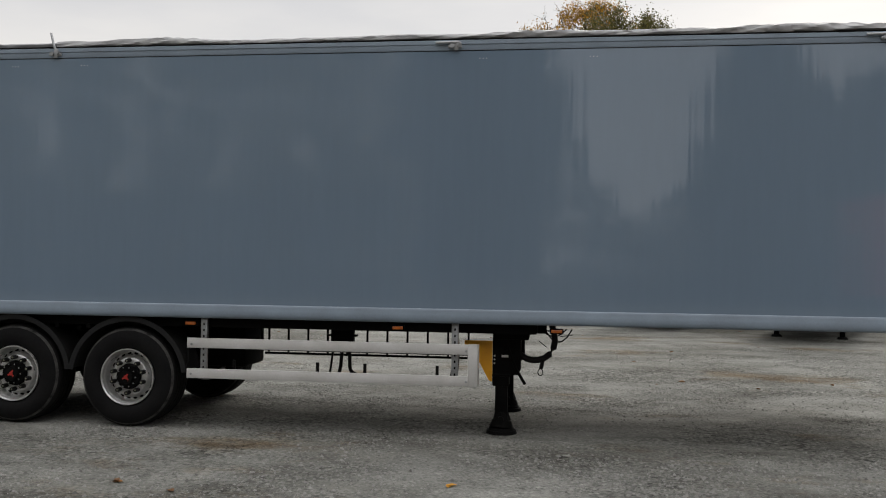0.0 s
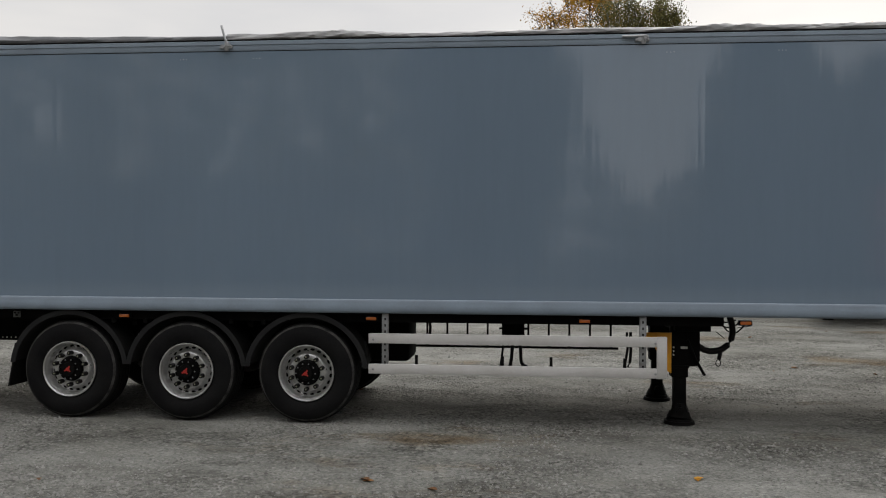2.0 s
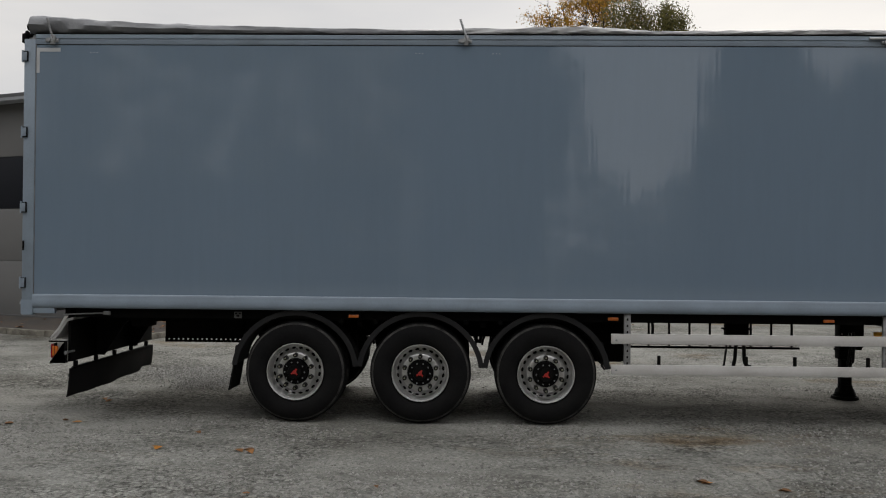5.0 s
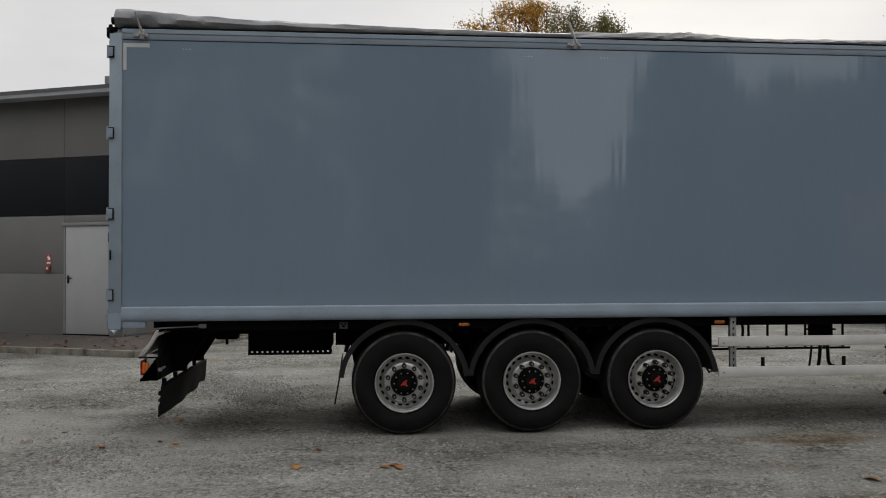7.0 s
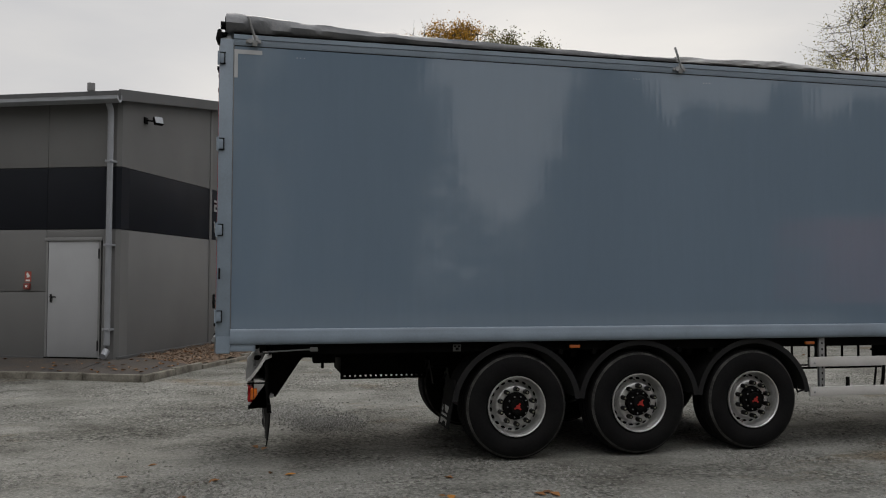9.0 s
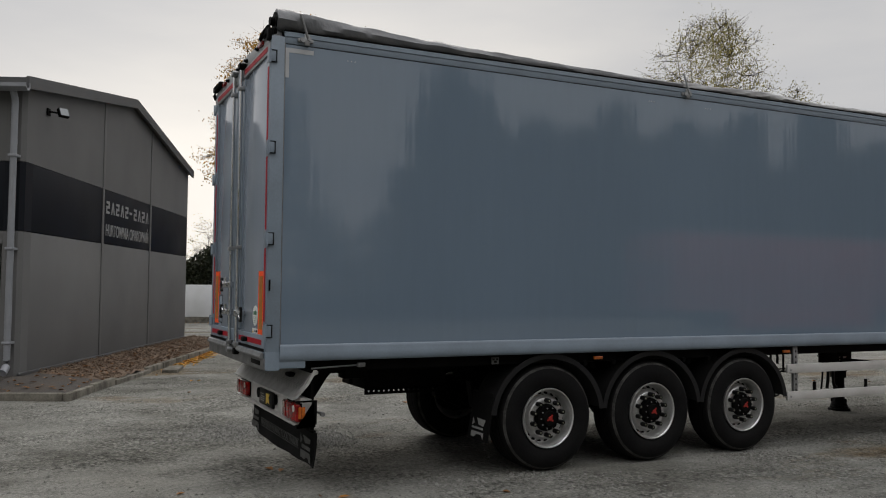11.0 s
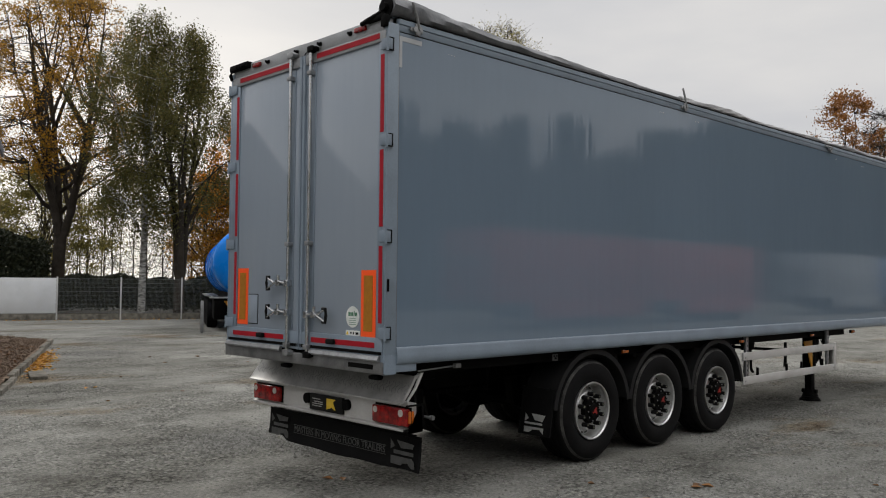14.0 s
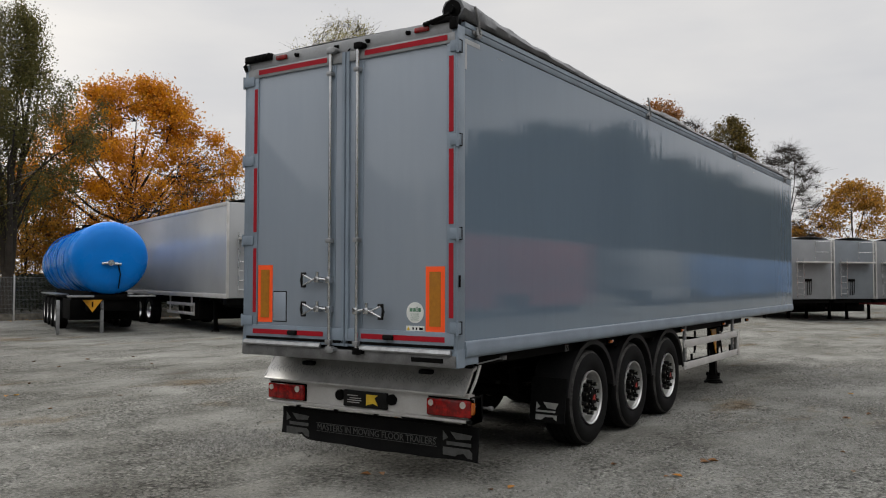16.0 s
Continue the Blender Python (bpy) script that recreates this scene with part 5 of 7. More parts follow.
# rubber skirt with a wavy foot
bm = bmesh.new()
n = 48
rows = []
for i in range(n + 1):
    y = 8.37 + i * (10.73 - 8.37) / n
    s = i / n
    foot = 0.228 + 0.006 * math.sin(9 * s + 1) + 0.004 * math.sin(23 * s) + 0.045 * smooth_step(0.84, 0.88, s)
    wave = 0.012 * math.sin(7 * s) + 0.006 * math.sin(19 * s)
    rows.append([bm.verts.new((bx + 0.14 + wave * k / 4 - 0.03 * (k / 4) ** 2 + off, y, 0.535 + (foot - 0.535) * k / 4)) for off in (0, 0.012) for k in range(5)])
for a, b in zip(rows, rows[1:]):
    for k in range(4):
        bm.faces.new((a[k], b[k], b[k + 1], a[k + 1]))
        bm.faces.new((a[k + 5], a[k + 6], b[k + 6], b[k + 5]))
    bm.faces.new((a[4], b[4], b[9], a[9]))
    bm.faces.new((a[0], a[5], b[5], b[0]))
for r in (rows[0], rows[-1]):
    bm.faces.new((r[0], r[1], r[2], r[3], r[4], r[9], r[8], r[7], r[6], r[5]))
skirt = part("rubber_skirt", bm, RUBBER, trailer, "black rubber skirt with worn pale print")
bm = bmesh.new()
box(bm, bx + 0.125, bx + 0.165, 8.45, 10.65, 0.525, 0.545, 0.004)
for k in range(5):
    box(bm, bx + 0.12, bx + 0.16, 8.5 + k * 0.5, 8.53 + k * 0.5, 0.53, 0.6)
part("skirt_bar", bm, BLACK, skirt)
sx = bx + 0.105
bm = bmesh.new()
box(bm, sx - 0.001, sx + 0.001, 8.79, 10.24, 0.413, 0.418)
box(bm, sx - 0.001, sx + 0.001, 8.79, 10.24, 0.334, 0.338)
part("print_lines", bm, PRINT, skirt)
lettering("slogan", "MASTERS IN MOVING FLOOR TRAILERS", 0.085, Matrix.Translation((sx - 0.001, 9.515, 0.375)) @ pose(0, 0, 0, 90, 0, -90), PRINT, skirt, 0.001, 1.42)
for c in (8.565, 10.485):
    for poly in ([(-0.16, 0.40), (-0.16, 0.49), (-0.1, 0.43)], [(-0.08, 0.485), (0.15, 0.47), (0.13, 0.43), (-0.02, 0.42)], [(-0.12, 0.365), (0.14, 0.365), (0.14, 0.398), (-0.12, 0.398)], [(-0.16, 0.345), (0.12, 0.345), (0.15, 0.315), (0.15, 0.26), (0.1, 0.265), (0.06, 0.3), (0.0, 0.29), (-0.03, 0.27), (-0.16, 0.275)]):
        bm = bmesh.new()
        bm.faces.new([bm.verts.new((sx - 0.002, c - u, z)) for u, z in poly])
        part("emblem_piece", bm, PRINT, skirt, smooth=0)

# ---- grey warehouse with a dark band ----
WALL_GREY = shade("grey_cladding", (0.155, 0.154, 0.152), 0.6, 0, (0.13, 0.129, 0.127), 0.7, 50, 0.0006, 0.5, own=0.04, spec=0.04)
WALL_BAND = shade("dark_band_cladding", (0.012, 0.0132, 0.0172), 0.5, 0, (0.0105, 0.0115, 0.0145), 0.8, 50, 0.0006, own=0.04, spec=0.08)
TRIM = shade("grey_metal_trim", (0.2, 0.2, 0.2), 0.45, 0.2, (0.15, 0.15, 0.15), 3, 60, 0.0004)
PIPE = shade("pale_grey_pipe", (0.27, 0.28, 0.3), 0.4, 0.1, (0.21, 0.22, 0.235), 3, 60, 0.0003)
ROOF = shade("dark_roof_sheet", (0.06, 0.062, 0.065), 0.5, 0.2, (0.09, 0.09, 0.09), 2, 40, 0.001)
STEEL_DOOR = shade("pale_grey_door_paint", (0.32, 0.325, 0.335), 0.45, 0, (0.28, 0.285, 0.29), 1.5, 60, 0.0004)
ASPHALT = shade("dark_asphalt_apron", (0.034, 0.033, 0.033), 0.85, 0, (0.07, 0.055, 0.042), 2.5, 60, 0.006, spec=0.3)
MULCH = shade("bark_mulch", (0.1, 0.068, 0.046), 0.95, 0, (0.21, 0.155, 0.115), 14, 70, 0.02, spec=0.2)
KERB = shade("weathered_concrete", (0.2, 0.185, 0.155), 0.9, 0, (0.055, 0.05, 0.04), 5, 34, 0.006, spec=0.25, own=0.1)

BW, BD, BASE, EAVE, RIDGE = 10.78, 22.0, 0.36, 5.06, 5.92
hall = thing("warehouse", (-12.15, 16.29, 0), BUILD_TURN, "grey metal-clad warehouse with a dark horizontal band", "building", world_points=False)
# solid core behind the cladding
bm = bmesh.new()
prism(bm, [(0.06, 0.1), (BW - 0.06, 0.1), (BW - 0.06, EAVE - 0.05), (BW / 2, RIDGE - 0.05), (0.06, EAVE - 0.05)], "y", 0.06, BD)
part("wall_core", bm, TRIM, hall)


def gable_top(u):
    return EAVE + (RIDGE - EAVE) * (1 - abs(u - BW / 2) / (BW / 2))


seams = (0.32, 3.72, 7.09, BW)
for a, b in zip(seams, seams[1:]):
    for z0, z1, m in ((BASE, 2.69, WALL_GREY), (2.70, 3.82, WALL_BAND)):
        bm = bmesh.new()
        box(bm, a + 0.012, b - 0.012, 0.0, 0.06, z0, z1 - 0.004, 0.004)
        part("wall_panel", bm, m, hall)
    pts = [(a + 0.012, 3.826), (b - 0.012, 3.826), (b - 0.012, gable_top(b))]
    if a < BW / 2 < b:
        pts.append((BW / 2, RIDGE))
    pts.append((a + 0.012, gable_top(a)))
    bm = bmesh.new()
    prism(bm, pts, "y", 0.0, 0.06)
    part("wall_panel", bm, WALL_GREY, hall)
    if a > 1:
        bm = bmesh.new()
        box(bm, a - 0.05, a + 0.05, -0.018, 0.0, BASE, gable_top(a) - 0.05, 0.004)
        part("seam_cover", bm, WALL_GREY, hall)
# corner piece, folded
for z0, z1, m in ((BASE, 2.69, WALL_GREY), (2.70, 3.82, WALL_BAND), (3.826, EAVE, WALL_GREY)):
    bm = bmesh.new()
    prism(bm, [(-0.006, 0.3), (-0.006, 0.06), (0.06, -0.006), (0.325, -0.006), (0.325, 0.05), (0.05, 0.05), (0.05, 0.3)], "z", z0, z1 - 0.004)
    part("corner_panel", bm, m, hall)
# long wall with the door
cuts = [0.3, 0.33, 1.42, 4.9, 8.4, 11.9, 15.4, 18.9, BD]
for a, b in zip(cuts[2:], cuts[3:]):
    for z0, z1, m in ((BASE, 1.56, WALL_GREY), (1.565, 2.69, WALL_GREY), (2.70, 3.82, WALL_BAND), (3.826, EAVE, WALL_GREY)):
        bm = bmesh.new()
        box(bm, 0.0, 0.06, a + 0.003, b - 0.003, z0, z1 - 0.004, 0.003)
        part("wall_panel", bm, m, hall)
for z0, z1, m in ((2.54, 2.69, WALL_GREY), (2.70, 3.82, WALL_BAND), (3.826, EAVE, WALL_GREY)):
    bm = bmesh.new()
    box(bm, 0.0, 0.06, 0.303, 1.417, z0, z1 - 0.004, 0.003)
    part("wall_panel", bm, m, hall)
# door 1.0 x 2.09
bm = bmesh.new()
box(bm, -0.012, 0.05, 0.335, 0.375, BASE, 2.54)
box(bm, -0.012, 0.05, 1.375, 1.415, BASE, 2.54)
box(bm, -0.03, 0.05, 0.30, 1.44, 2.48, 2.545, 0.005)
fr = part("door_frame", bm, TRIM, hall)
bm = bmesh.new()
box(bm, -0.005, 0.045, 0.38, 1.37, BASE + 0.03, 2.475, 0.004)
door = part("door", bm, STEEL_DOOR, hall, "plain pale grey steel door")
bm = bmesh.new()
box(bm, -0.018, -0.005, 1.285, 1.325, 1.37, 1.52, 0.006)
tube(bm, [(-0.02, 1.305, 1.47), (-0.055, 1.305, 1.47), (-0.06, 1.28, 1.47), (-0.058, 1.18, 1.468)], 0.011, 8)
part("door_handle", bm, PLASTIC, door)
bm = bmesh.new()
for z in (0.6, 2.25):
    cyl(bm, (-0.012, 0.37, z - 0.09), (-0.012, 0.37, z + 0.09), 0.014, seg=10)
part("door_hinges", bm, PLASTIC, door)
bm = bmesh.new()
box(bm, -0.035, 0.05, 0.34, 1.41, BASE - 0.02, BASE + 0.03)
part("threshold", bm, BLACK, hall)
# fire sign and call point
SIGN_AT = Vector((0, 0.08, -0.06))
bm = bmesh.new()
box(bm, -0.006, -0.001, 1.63, 1.76, 1.80, 1.99)
bmesh.ops.translate(bm, verts=bm.verts, vec=SIGN_AT)
sg = part("wall_sign", bm, shade("red_sign", (0.33, 0.06, 0.04), 0.5, 0, None, 5, 50, 0.0), hall, "small red wall sign")
bm = bmesh.new()
prism(bm, [(1.67, 1.88), (1.72, 1.88), (1.71, 1.91), (1.735, 1.93), (1.70, 1.975), (1.68, 1.94), (1.655, 1.92)], "x", -0.009, -0.0065)
box(bm, -0.009, -0.0065, 1.65, 1.74, 1.81, 1.84)
bmesh.ops.translate(bm, verts=bm.verts, vec=SIGN_AT)
part("sign_symbol", bm, WHITE, sg)
bm = bmesh.new()
box(bm, -0.05, -0.001, 1.635, 1.755, 1.665, 1.775, 0.008)
bmesh.ops.translate(bm, verts=bm.verts, vec=SIGN_AT)
cp = part("call_point", bm, shade("red_box", (0.22, 0.045, 0.035), 0.45, 0, None, 5, 50, 0.0), hall, "red alarm box")
bm = bmesh.new()
box(bm, -0.054, -0.05, 1.675, 1.715, 1.70, 1.74)
bmesh.ops.translate(bm, verts=bm.verts, vec=SIGN_AT)
part("press_face", bm, WHITE, cp)
# roof slopes, verge and gutter
for s in (0, 1):
    over = 0.05 if s else 0.25
    e = BW + over if s else -over
    ez = EAVE - over * (RIDGE - EAVE) / (BW / 2)
    bm = bmesh.new()
    prism(bm, [(e, ez + 0.02), (BW / 2, RIDGE + 0.02), (BW / 2, RIDGE + 0.12), (e, ez + 0.12)], "y", -0.095, BD)
    part("roof", bm, ROOF, hall)
    bm = bmesh.new()
    prism(bm, [(e, ez - 0.06), (BW / 2, RIDGE - 0.06), (BW / 2, RIDGE + 0.14), (e, ez + 0.14)], "y", -0.15, -0.1)
    part("verge_trim", bm, ROOF, hall)
    for k in range(1, 8):
        f = k / 8
        bm = bmesh.new()
        x, z = e + (BW / 2 - e) * f, ez + (RIDGE + 0.0 - ez) * f
        box(bm, x - 0.012, x + 0.012, -0.095, BD, z + 0.12, z + 0.15)
        part("roof_rib", bm, ROOF, hall)
bm = bmesh.new()
prism(bm, [(-0.40, 5.04), (-0.40, 4.96), (-0.33, 4.91), (-0.27, 4.91), (-0.24, 4.96), (-0.24, 5.05), (-0.25, 5.05), (-0.25, 4.97), (-0.28, 4.925), (-0.33, 4.925), (-0.39, 4.97), (-0.39, 5.04)], "y", -0.16, BD)
part("gutter", bm, PIPE, hall)
bm = bmesh.new()
box(bm, -0.405, -0.392, -0.17, BD, 5.025, 5.06)
part("gutter_edge", bm, ROOF, hall)
bm = bmesh.new()
tube(bm, [(-0.2, 0.12, 4.96), (-0.2, 0.12, 4.92), (-0.13, 0.12, 4.82), (-0.12, 0.12, 4.76), (-0.12, 0.12, 0.62), (-0.13, 0.12, 0.52), (-0.2, 0.12, 0.46)], 0.052, 12)
dp = part("downpipe", bm, PIPE, hall, "round grey downpipe")
for z in (0.9, 2.4, 3.9):
    bm = bmesh.new()
    box(bm, -0.185, 0.0, 0.055, 0.185, z - 0.02, z + 0.02, 0.004)
    part("pipe_clip", bm, PIPE, dp)
bm = bmesh.new()
tube(bm, [(-0.13, 0.12, 0.53), (-0.2, 0.12, 0.455), (-0.25, 0.12, 0.43)], 0.06, 12)
part("pipe_shoe", bm, PIPE, dp)
bm = bmesh.new()
box(bm, -0.03, 0.0, 0.3, BD, BASE - 0.02, BASE + 0.03, 0.004)
box(bm, -0.03, BW, -0.045, 0.0, BASE - 0.02, BASE + 0.05, 0.006)
part("base_trim", bm, ROOF, hall)
bm = bmesh.new()
cyl(bm, (1.2, 1.36, EAVE), (1.2, 1.36, EAVE + 0.58), 0.06, seg=16)
cyl(bm, (1.2, 1.36, EAVE + 0.45), (1.2, 1.36, EAVE + 0.6), 0.075, seg=16)
part("roof_vent", bm, TRIM, hall)
# floodlight
bm = bmesh.new()
tube(bm, [(0.85, 0.0, 4.82), (0.85, -0.14, 4.8), (0.87, -0.2, 4.8)], 0.016, 8)
box(bm, 0.79, 0.91, -0.03, 0.0, 4.75, 4.87, 0.005)
fl = part("floodlight", bm, BLACK, hall, "black floodlight on a bracket")
bm = bmesh.new()
box(bm, -0.09, 0.09, -0.035, 0.035, -0.08, 0.08, 0.01)
bmesh.ops.transform(bm, matrix=pose(0.88, -0.25, 4.8, -25, 0, -35), verts=bm.verts)
part("lamp_head", bm, BLACK, fl)
bm = bmesh.new()
box(bm, -0.078, 0.078, -0.04, -0.035, -0.068, 0.068)
bmesh.ops.transform(bm, matrix=pose(0.88, -0.25, 4.8, -25, 0, -35), verts=bm.verts)
part("lamp_glass", bm, shade("floodlight_glass", (0.3, 0.32, 0.34), 0.15, 0, None, 8, 60, 0.0), fl)
# lettering on the gable
SIGN = shade("pale_sign_letters", (0.3, 0.3, 0.3), 0.5, 0, None, 6, 60, 0.0)
lettering("sign_lettering", "HURTOWNIA OPAKOWAŃ", 0.36, pose(5.42, -0.004, 2.97, 90, 0, 0), SIGN, hall, 0.006, 3.0)
for k in range(10):
    u = 3.9 + k * 0.31
    bm = bmesh.new()
    if k == 5:
        box(bm, u, u + 0.16, -0.012, -0.002, 3.44, 3.49)
    elif k % 2:
        prism(bm, [(u, 3.33), (u + 0.05, 3.33), (u + 0.11, 3.5), (u + 0.17, 3.33), (u + 0.22, 3.33), (u + 0.13, 3.59), (u + 0.09, 3.59)], "y", -0.012, -0.002)
    else:
        prism(bm, [(u, 3.33), (u + 0.2, 3.33), (u + 0.2, 3.38), (u + 0.06, 3.38), (u + 0.06, 3.44), (u + 0.2, 3.44), (u + 0.2, 3.59), (u, 3.59), (u, 3.54), (u + 0.14, 3.54), (u + 0.14, 3.49), (u, 3.49)], "y", -0.012, -0.002)
    part("sign_shape", bm, SIGN, hall, smooth=0)

def apron_height(x, y):
    away = min(1.0, max(0.0, -x, -y) / 1.05)
    return 0.365 - 0.115 * away + 0.008 * noise.noise((x * 2.2, y * 2.2, 6.0))


# apron, bark bed and kerbs round the hall (given along the hall's own axes)
apron = thing("apron", (*BUILD_AT, 0), BUILD_TURN, "dark asphalt apron beside the warehouse", "pavement", "", "structure", False)
bm = bmesh.new()
rough_sheet(bm, [-1.06 + 0.151 * i for i in range(13)], [-1.06 + 0.165 * j for j in range(9)], apron_height)
rough_sheet(bm, [-1.06 + 0.133 * i for i in range(12)], [0.27 + 0.5 * j for j in range(45)], apron_height)
part("asphalt", bm, ASPHALT, apron, smooth=180)
bed = thing("bark_bed", (*BUILD_AT, 0), BUILD_TURN, "bed of brown bark mulch along the wall", "flower bed", "", "stuff", False)
bm = bmesh.new()
rough_sheet(bm, [0.75 + i * 0.12 for i in range(93)], [-1.06 + j * 0.11 for j in range(13)], lambda x, y: apron_height(x, y) - 0.01 + 0.05 * noise.noise((x * 5, y * 5, 1.0)) + 0.02 * noise.noise((x * 17, y * 17, 4.0)))
part("mulch", bm, MULCH, bed, smooth=180)
rnd = random.Random(4)
verts, faces = [], []
for k in range(3600):
    u, v = rnd.uniform(0.8, 11.7), rnd.uniform(-1.02, 0.16)
    m = pose(u, v, apron_height(u, v) + 0.015 + rnd.uniform(-0.02, 0.02), rnd.uniform(-30, 30), rnd.uniform(-30, 30), rnd.uniform(0, 180))
    a, b = rnd.uniform(0.01, 0.028), rnd.uniform(0.004, 0.011)
    i0 = len(verts)
    verts += [m @ Vector((sx * a, sy * b, sz * 0.005)) for sz in (-1, 1) for sx, sy in ((-1, -1), (1, -0.7), (1, 1), (-0.8, 1))]
    faces += [tuple(i0 + q for q in f) for f in ((3, 2, 1, 0), (4, 5, 6, 7), (0, 1, 5, 4), (1, 2, 6, 5), (2, 3, 7, 6), (3, 0, 4, 7))]
me = bpy.data.meshes.new("bark_chips")
me.from_pydata(verts, [], faces)
me.materials.append(MULCH)
chips = new("bark_chips", me)
chips.parent = bed
kerbs = thing("kerb", (*BUILD_AT, 0), BUILD_TURN, "weathered concrete kerb round the apron and bed", "kerb", "", "structure", False)
rnd = random.Random(8)
for k in range(13):
    u = -1.15 + k
    tilt = 0.0 if k < 2 else rnd.uniform(-0.03, 0.03)
    bm = bmesh.new()
    box(bm, u + 0.006, u + 0.994, -1.15 + tilt, -1.05 + tilt, 0.0, 0.275 - (0.04 if k in (2, 3) else 0) + rnd.uniform(-0.012, 0.012), 0.016)
    part("kerb_stone", bm, KERB, kerbs)
slab = thing("kerb_stone", (*(Vector(BUILD_AT).to_3d() + pose(0, 0, 0, 0, 0, BUILD_TURN) @ Vector((3.4, -1.42, 0))).xy, 0), BUILD_TURN + 7, "loose weathered kerb stone lying beside the bed", "kerb stone", "", "", False)
bm = bmesh.new()
box(bm, -0.5, 0.5, -0.16, 0.12, 0.1, 0.215, 0.018)
part("stone", bm, KERB, slab)
for k in range(20):
    v = -1.05 + k
    bm = bmesh.new()
    box(bm, -1.15, -1.05, v + 0.006, v + 0.994, 0.0, 0.275 + rnd.uniform(-0.008, 0.008), 0.016)
    part("kerb_stone", bm, KERB, kerbs)

# dead leaves on the apron and the bed
rnd = random.Random(33)
spots = []
for k in range(260):
    u, v = rnd.uniform(-1.0, 9.0), rnd.uniform(-1.0, -0.1)
    if k < 60:
        u, v = rnd.uniform(-1.0, -0.1), rnd.uniform(-1.0, 8.0)
    p = Vector(BUILD_AT).to_3d() + pose(0, 0, 0, 0, 0, BUILD_TURN) @ Vector((u, v, 0))
    spots.append((p.x, p.y, apron_height(u, v) + 0.012))
fallen("dead_leaves", spots, LEAF_FALLEN, "dead brown leaves on the apron and the bark bed", 6)

# ---- fence, parked trailers and trees round the yard ----
AX = Vector((math.cos(radians(BUILD_TURN)), math.sin(radians(BUILD_TURN)), 0))       # along the parked row
SD = Vector((AX.y, -AX.x, 0))                                                         # across it, to the east
BLUE = shade("blue_tank_paint", (0.002, 0.19, 0.66), 0.28, 0, (0.002, 0.16, 0.56), 1.2, 30, 0.0008, 0.5, 0.0, spec=0.2)
WHITE_BODY = shade("white_grey_panel", (0.4, 0.41, 0.42), 0.22, 0.1, (0.34, 0.35, 0.36), 0.8, 30, 0.0003)
PALE_BODY = shade("pale_grey_panel", (0.25, 0.262, 0.275), 0.42, 0.1, (0.2, 0.21, 0.22), 1.5, 30, 0.0006)
GREY_BODY = shade("mid_grey_panel", (0.19, 0.215, 0.24), 0.42, 0.1, (0.155, 0.175, 0.195), 1.5, 30, 0.0006)
RED_CHASSIS = shade("red_chassis_paint", (0.35, 0.03, 0.03), 0.5, 0, None, 4, 50, 0.0005)
FENCE_WHITE = shade("white_fence_sheet", (0.62, 0.63, 0.64), 0.6, 0, (0.52, 0.53, 0.53), 1.5, 40, 0.002)
WIRE = shade("galvanised_wire", (0.2, 0.21, 0.21), 0.5, 0.5, None, 6, 60, 0.0)

GZ = 0.16
fence_at = Vector((-1.9, 39.6, 0.0))
fence = thing("fence", (*fence_at.xy, 0), BUILD_TURN - 90, "grey wire mesh fence on a concrete base, partly covered white", "fence", "", "", False)


def fence_bay(u, white):
    bm = bmesh.new()
    box(bm, u - 0.03, u + 0.03, -0.02, 0.02, 0.1, 1.98, 0.004)
    part("post", bm, ALU_PALE, fence)
    bm = bmesh.new()
    box(bm, u + 0.04, u + 2.46, -0.03, 0.03, 0.0, 0.42, 0.008)
    part("base_slab", bm, KERB, fence)
    bm = bmesh.new()
    for k in range(9):
        z = 0.46 + k * 0.18
        box(bm, u, u + 2.5, -0.006, 0.006, z - 0.005, z + 0.005)
    for k in range(50):
        x = u + 0.05 * k
        box(bm, x - 0.0035, x + 0.0035, 0.004, 0.009, 0.44, 1.93)
    part("mesh_panel", bm, WIRE, fence, smooth=0)
    if white:
        bm = bmesh.new()
        box(bm, u + 0.035, u + 2.465, -0.03, -0.012, 0.44, 1.92, 0.004)
        part("white_sheet", bm, FENCE_WHITE, fence, "white sheet tied to the fence")


for k in range(-6, 12):
    fence_bay(k * 2.5, k < 0)


def landing_pair(root, u, w, mat=BLACK, low=GZ):
    for s in (-1, 1):
        bm = bmesh.new()
        box(bm, u - 0.06, u + 0.06, s * w - 0.06, s * w + 0.06, low + 0.04, 1.2, 0.01)
        leg = part("landing_leg", bm, mat, root)
        bm = bmesh.new()
        cyl(bm, (u, s * w, low - 0.02), (u, s * w, low + 0.06), 0.15, 0.1, 16)
        part("foot", bm, mat, leg)


def parked_wheels(root, us, w, low=GZ):
    first = None
    for u in us:
        for s in (-1, 1):
            if first is None:
                bm = bmesh.new()
                lathe(bm, [(0.29, -0.17), (0.34, -0.19), (0.45, -0.19), (0.51, -0.16), (0.52, 0), (0.51, 0.16), (0.45, 0.19), (0.34, 0.19), (0.29, 0.17)], (u, s * w, 0.52 + low), 32)
                first = part("wheel", bm, RUBBER, root)
                bm = bmesh.new()
                lathe(bm, [(0.29, -0.17), (0.27, -0.13), (0.24, -0.06), (0.13, -0.06), (0.1, -0.13), (0.0, -0.13)], (u, s * w, 0.52 + low), 28)
                lathe(bm, [(0.29, 0.17), (0.27, 0.13), (0.24, 0.06), (0.13, 0.06), (0.1, 0.13), (0.0, 0.13)], (u, s * w, 0.52 + low), 28)
                part("rim", bm, RIM, first)
                u0, w0 = u, s * w
            else:
                again(first, u - u0, s * w - w0, 0)


